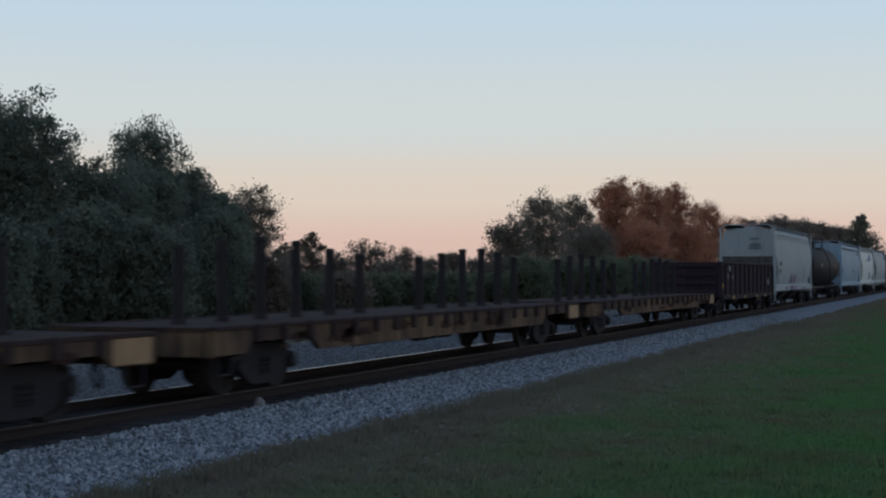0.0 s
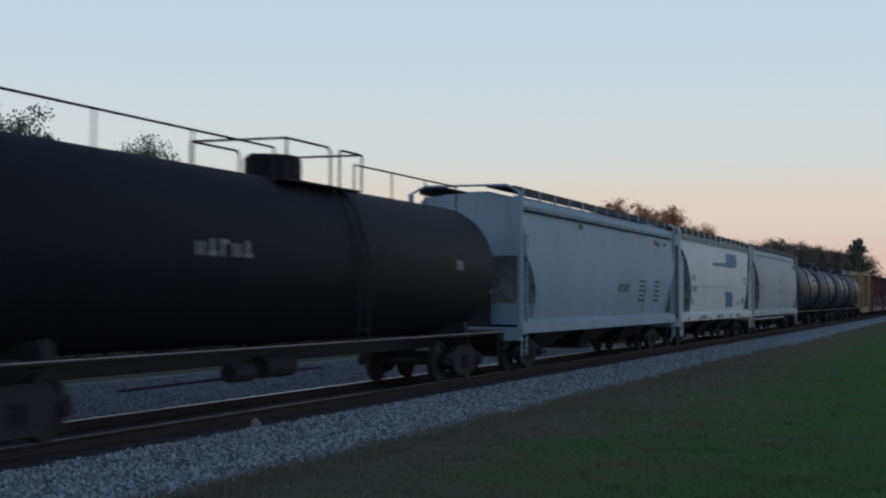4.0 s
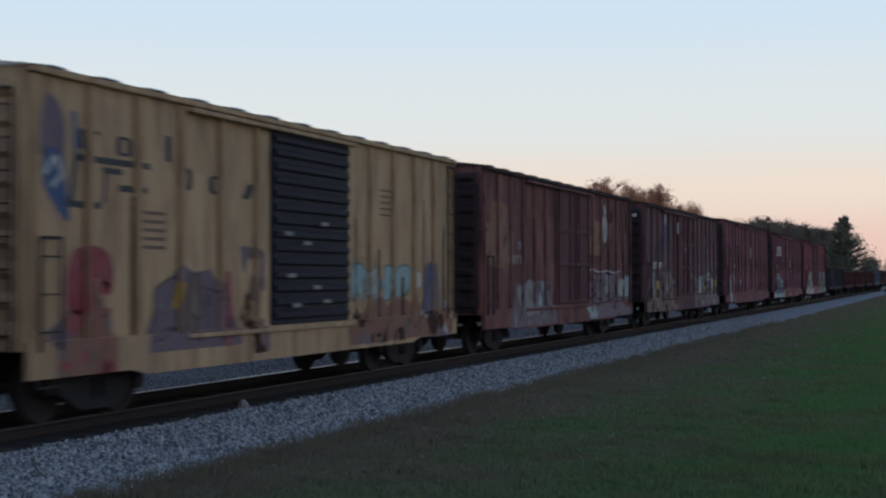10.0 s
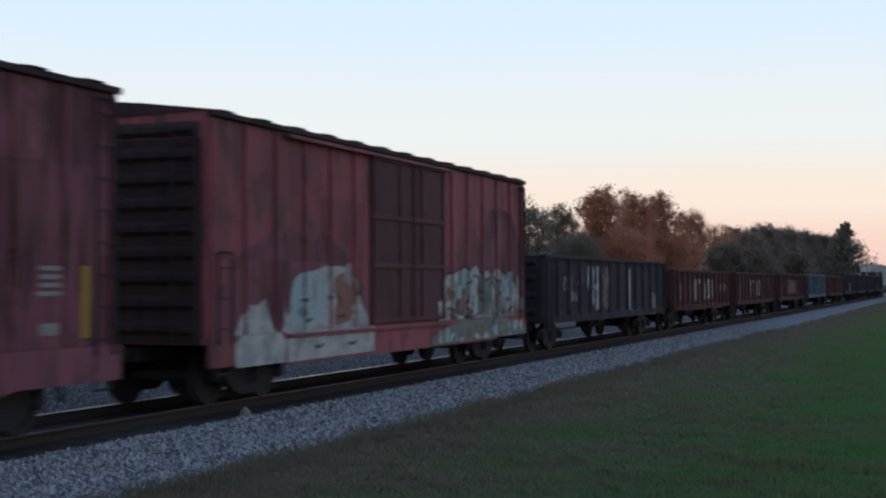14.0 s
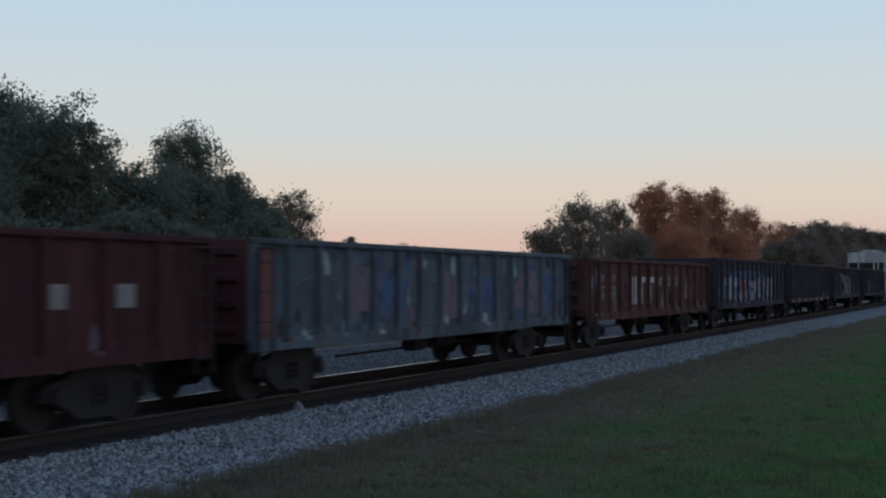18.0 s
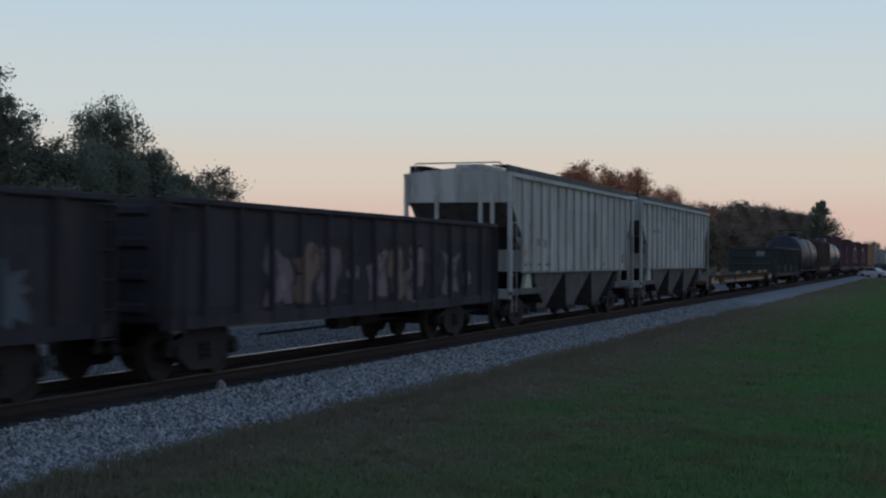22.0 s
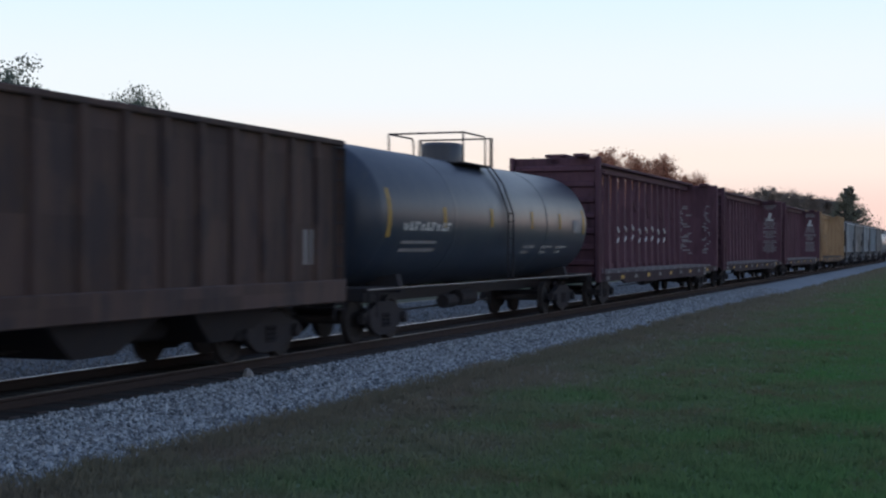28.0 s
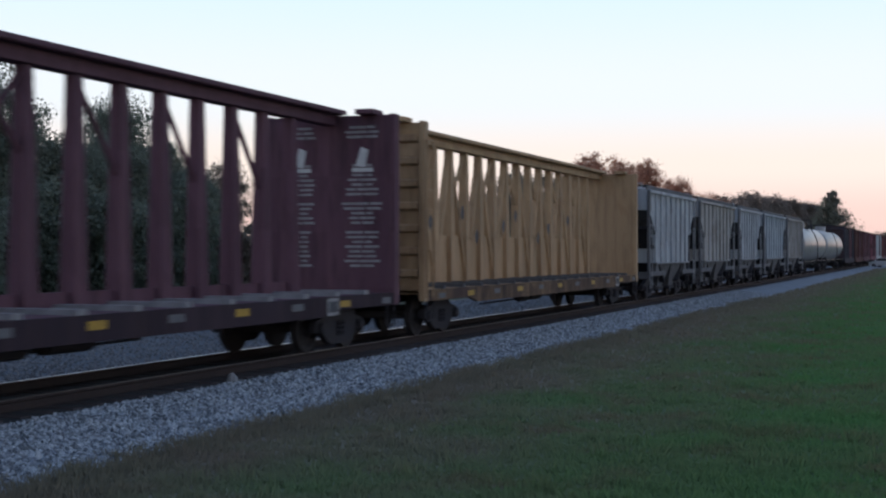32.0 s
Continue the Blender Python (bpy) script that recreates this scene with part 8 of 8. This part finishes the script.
car, L, r, zc = tank_car("black tank car with white lettering and round valve dome", 590.0, 606.9, M["slate_black"], r=1.52, zc=2.50, px=0.88, back=1.15, dome="round", hump=0.48, bands=(0.5,))
shell_letters(car, -6.66, 2.2, 5, -11, 0, r, zc, M["mark_dim"])
on_shell(car, -6.6, -4.2, -19, -16, r, zc, M["mark_dim"], "small_print")
on_shell(car, -6.6, -4.6, -26, -23, r, zc, M["mark_dim"], "small_print")
shell_letters(car, 1.7, 2.0, 5, 19, 28, r, zc, M["mark_white"])
shell_letters(car, 1.8, 3.5, 10, 4, 14, r, zc, M["mark_white"])
for k in range(3):
    on_shell(car, 0.7, 1.5, 8 + 7 * k, 12 + 7 * k, r, zc, M["mark_dim"], "round_emblem")
on_shell(car, 5.6, 6.8, -14, 0, r, zc, M["mark_faint"], "data_plate")
for x in (-7.3, -4.5, 0.4, 5.3):
    on_shell(car, x, x + 0.13, -10, 10, r, zc, M["mark_amber"], "reflector")

car, L, y = gondola("tall rusted open-top hopper car with ribbed sides", 608.1, 622.06, M["rusty_tall"], top=3.82, floor=1.02, posts=14, name="open_hopper_car", category="hopper car")
part("side_ledge", Geo().box(-L / 2 + 0.1, L / 2 - 0.1, -1.62, -1.5, 0.92, 1.32, 0.02), M["rusty_tall"], car)
for i in range(3):
    xc = -3.6 + 3.6 * i
    part("outlet_bay", Geo().loft([[(xc - 1.7, -1.3, 1.1), (xc + 1.7, -1.3, 1.1), (xc + 1.7, 1.3, 1.1), (xc - 1.7, 1.3, 1.1)], [(xc - 0.5, -1.0, 0.4), (xc + 0.5, -1.0, 0.4), (xc + 0.5, 1.0, 0.4), (xc - 0.5, 1.0, 0.4)]]), M["steel_dark"], car)
for s in (-1, 1):
    part("slope_sheet", Geo().prism([(s * 6.9, 2.7), (s * 6.9, 2.8), (s * 4.2, 1.2), (s * 4.2, 1.1)], -1.38, 1.38, "y"), M["rusty"], car)
write_bars(car, 5.4, 6.0, 1.6, 2.2, 2, M["mark_dim"])

car, L, r, zc = tank_car("glossy dark blue tank car with yellow reflectors", 623.2, 640.2, M["navy"], r=1.49, zc=2.53, px=1.0, back=1.15, hump=0.47)
shell_letters(car, -6.65, 2.8, 9, -11, -4, r, zc, M["mark_white"])
on_shell(car, -6.6, -4.6, -22, -19.5, r, zc, M["mark_dim"], "small_print")
on_shell(car, -6.6, -4.6, -29, -26, r, zc, M["mark_dim"], "small_print")
for x, a0, a1 in ((-7.5, -17, 21), (-4.4, -8, 9), (-1.2, -6, 11), (2.1, -6, 11), (4.75, -5, 11), (7.3, -10, 18)):
    on_shell(car, x, x + 0.16, a0, a1, r, zc, M["mark_yellow"], "reflector")
on_shell(car, 6.2, 7.0, -8, 6, r, zc, M["mark_dim"], "data_plate")
for x in (1.7, 3.4, 4.8):
    on_shell(car, x, x + 1.1, -26, -23, r, zc, M["mark_dim"], "small_print")
    on_shell(car, x, x + 0.7, -32, -29, r, zc, M["mark_dim"], "small_print")

for n, (x0, x1, m) in enumerate(((641.26, 662.99, "maroon"), (665.01, 686.81, "maroon"), (688.85, 710.67, "maroon"), (712.37, 734.1, "ochre"))):
    car, L, y = centerbeam("maroon centerbeam flat car, empty, with white print on its bulkhead" if m == "maroon" else "ochre-yellow centerbeam flat car, empty", x0, x1, M["beam_maroon" if m == "maroon" else m], web=1.25 if m == "ochre" else 0.25, braces=2 if m == "ochre" else 1)
    h = L / 2
    xb = h - 0.172
    rs = random.Random(n + 5)
    if n in (1, 2):
        for ya, yb in ((-1.2, -0.3), (0.3, 1.0)):
            mid, g = (ya + yb) / 2, Geo()
            for k in range(30):
                if k in (3, 4, 5, 6, 7, 15, 21):
                    continue
                z, half = 4.42 - 0.098 * k, (yb - ya) / 2 * rs.uniform(0.45, 1.0)
                cut = rs.uniform(-0.4, 0.4) * half
                for a, b in ((mid - half, mid + cut - 0.02), (mid + cut + 0.02, mid + half)):
                    g.box(xb - 0.004, xb + 0.02, a, b, z, z + 0.05)
            tagged(part("bulkhead_print", g, M["mark_dim"], car, "white stencilled notice"), kind="stuff")
            g = Geo().prism([(mid - 0.06, 3.62), (mid + 0.14, 3.66), (mid + 0.02, 4.04), (mid - 0.14, 3.98)], xb - 0.006, xb + 0.02)
            part("bulkhead_emblem", g, M["mark_white"], car, "white tilted emblem")
            part("bulkhead_emblem", Geo().box(xb - 0.006, xb + 0.02, mid - 0.24, mid + 0.22, 3.53, 3.61), M["mark_white"], car)
    if n == 0:
        for ya, wide in ((-1.2, 0.5), (-0.35, 1.0)):
            g = Geo()
            for k in range(22):
                z, a = 1.6 + 0.1 * k + 0.04 * rs.random(), ya + wide * 0.5 * rs.random()
                g.box(xb - 0.004, xb + 0.02, a, a + wide * rs.uniform(0.1, 0.45), z, z + 0.055)
            tagged(part("bulkhead_print", g, M["mark_dim"], car, "worn white print"), kind="stuff")
        for k in range(8):
            xk = -2.98 + 1.19 * k
            for q, (dx, z, tilt) in enumerate(((-0.02, 2.05, 0.12), (0.04, 2.55, -0.14))):
                part("painted_mark", Geo().prism([(xk + dx - 0.13, z + 0.05 * (k % 3)), (xk + dx + 0.13, z + tilt + 0.05 * (k % 3)), (xk + dx + 0.13, z + 0.1 + tilt + 0.05 * (k % 3)), (xk + dx - 0.13, z + 0.1 + 0.05 * (k % 3))], -0.165 + 0.005 * q, -0.12, "y"), M["mark_white"], car)
    for i in range(11):
        xk = -h + 0.8 + (L - 1.6) * i / 10
        paint(car, rect(xk, xk + 0.45, 0.86, 0.98), M["mark_yellow" if i % 2 else "mark_faint"], -1.456, name="reflector")
    paint(car, rect(h - 3.4, h - 2.9, 0.72, 1.04), M["mark_dim"], -1.458, name="data_plate")
    paint(car, rect(h - 3.34, h - 2.96, 0.78, 0.98), M["mark_dark"], -1.461, name="data_plate")
    if m == "ochre":
        for i in range(9):
            xg = -8.33 + 1.19 * (i + i // 2)
            paint(car, smooth_loop([(xg - 0.14, 2.3 + 0.3 * (i % 3)), (xg, 2.5 + 0.3 * (i % 3)), (xg + 0.14, 2.35 + 0.3 * (i % 3)), (xg + 0.02, 2.1 + 0.3 * (i % 3))]), M["mark_dark"], -0.168, name="graffiti")

for x0, x1, m, tint in ((736.18, 746.24, "streaked_grey", "streaked light grey"), (747.69, 758.4, "streaked_tan", "rust-stained tan-grey"), (760.3, 769.6, "streaked_grey", "streaked light grey"), (771.0, 782.87, "streaked_blue", "streaked blue-grey"), (784.2, 795.28, "streaked_tan", "rust-stained tan-grey")):
    ribbed_hopper("short %s ribbed covered hopper" % tint, x0, x1, M[m], ribs=9, bays=2, base=1.45, eave=4.2, cut=1.3, cutz=3.1, trim=M["grimy_shade_grey"])
for i in range(2):
    tank_car("long pale grey tank car far back", 796.6 + 22 * i, 817.5 + 22 * i, M["paletank"], r=1.5)
for i, m in enumerate(("gonblack", "rusty", "darkbrown", "maroon", "grey", "brown", "darkbrown", "gongreen", "brown", "darkbrown", "maroon", "brown", "darkbrown", "brown")):
    a = 842 + i * 18.2
    boxcar("weathered boxcar far back in the train", a, a + 16.0, M[m], M["darkbrown"], posts=9, end_ribs=4, far=True)

# ---- a white car parked by the far crossing ----
auto = thing("parked_car", "white car parked beside the far crossing", "car", at=pose(208, 8.3, -0.46, 0, 0, 65))
body = Geo().prism([(-2.1, 0.32), (-2.15, 0.7), (-1.9, 0.86), (-1.0, 0.95), (1.6, 0.95), (2.1, 0.8), (2.15, 0.35)], -0.86, 0.86, "y")
part("body", body, M["carwhite"], auto)
part("cabin", Geo().loft([[(-1.15, -0.8, 0.93), (1.35, -0.8, 0.93), (1.35, 0.8, 0.93), (-1.15, 0.8, 0.93)], [(-0.45, -0.66, 1.42), (0.85, -0.66, 1.42), (0.85, 0.66, 1.42), (-0.45, 0.66, 1.42)]]), M["carwhite"], auto)
for s in (-1, 1):
    part("side_window", Geo().add([(-0.85, s * 0.79, 1.0), (1.1, s * 0.79, 1.0), (0.78, s * 0.69, 1.37), (-0.42, s * 0.69, 1.37)], [(0, 1, 2, 3)]), M["carglass"], auto)
    for x in (-1.3, 1.35):
        part("wheel", Geo().loft([[(x + rr * math.cos(a), s * yy, 0.31 + rr * math.sin(a)) for a in (2 * math.pi * i / 18 for i in range(18))] for yy, rr in ((0.68, 0.29), (0.7, 0.31), (0.86, 0.31), (0.88, 0.28), (0.87, 0.1))]), M["steel_dark"], auto)


# ---- motion ----
def motions():
    times = [0, 4, 8, 12, 16, 20, 24, 28, 32]
    for car, x in CARS:
        walk(car, [(t, pose(x - travelled(t), TRACK_Y, 0)) for t in times])
    # every wheelset rolls without slip: all leading ones share one set of keys, all trailing ones another
    for wheels in WHEELSETS:
        first = wheels[0]
        place = first.location.copy()
        walk(first, [(k / FPS, Matrix.Translation(place) @ pose(0, 0, 0, 0, math.degrees(-travelled(k / FPS) / WHEEL_R) % 360.0, 0)) for k in range(32 * FPS + 1)])
        for w in wheels[1:]:
            w.rotation_mode = "QUATERNION"
            keys = w.animation_data_create()
            keys.action = first.animation_data.action
            keys.action_slot = first.animation_data.action_slot


motions()
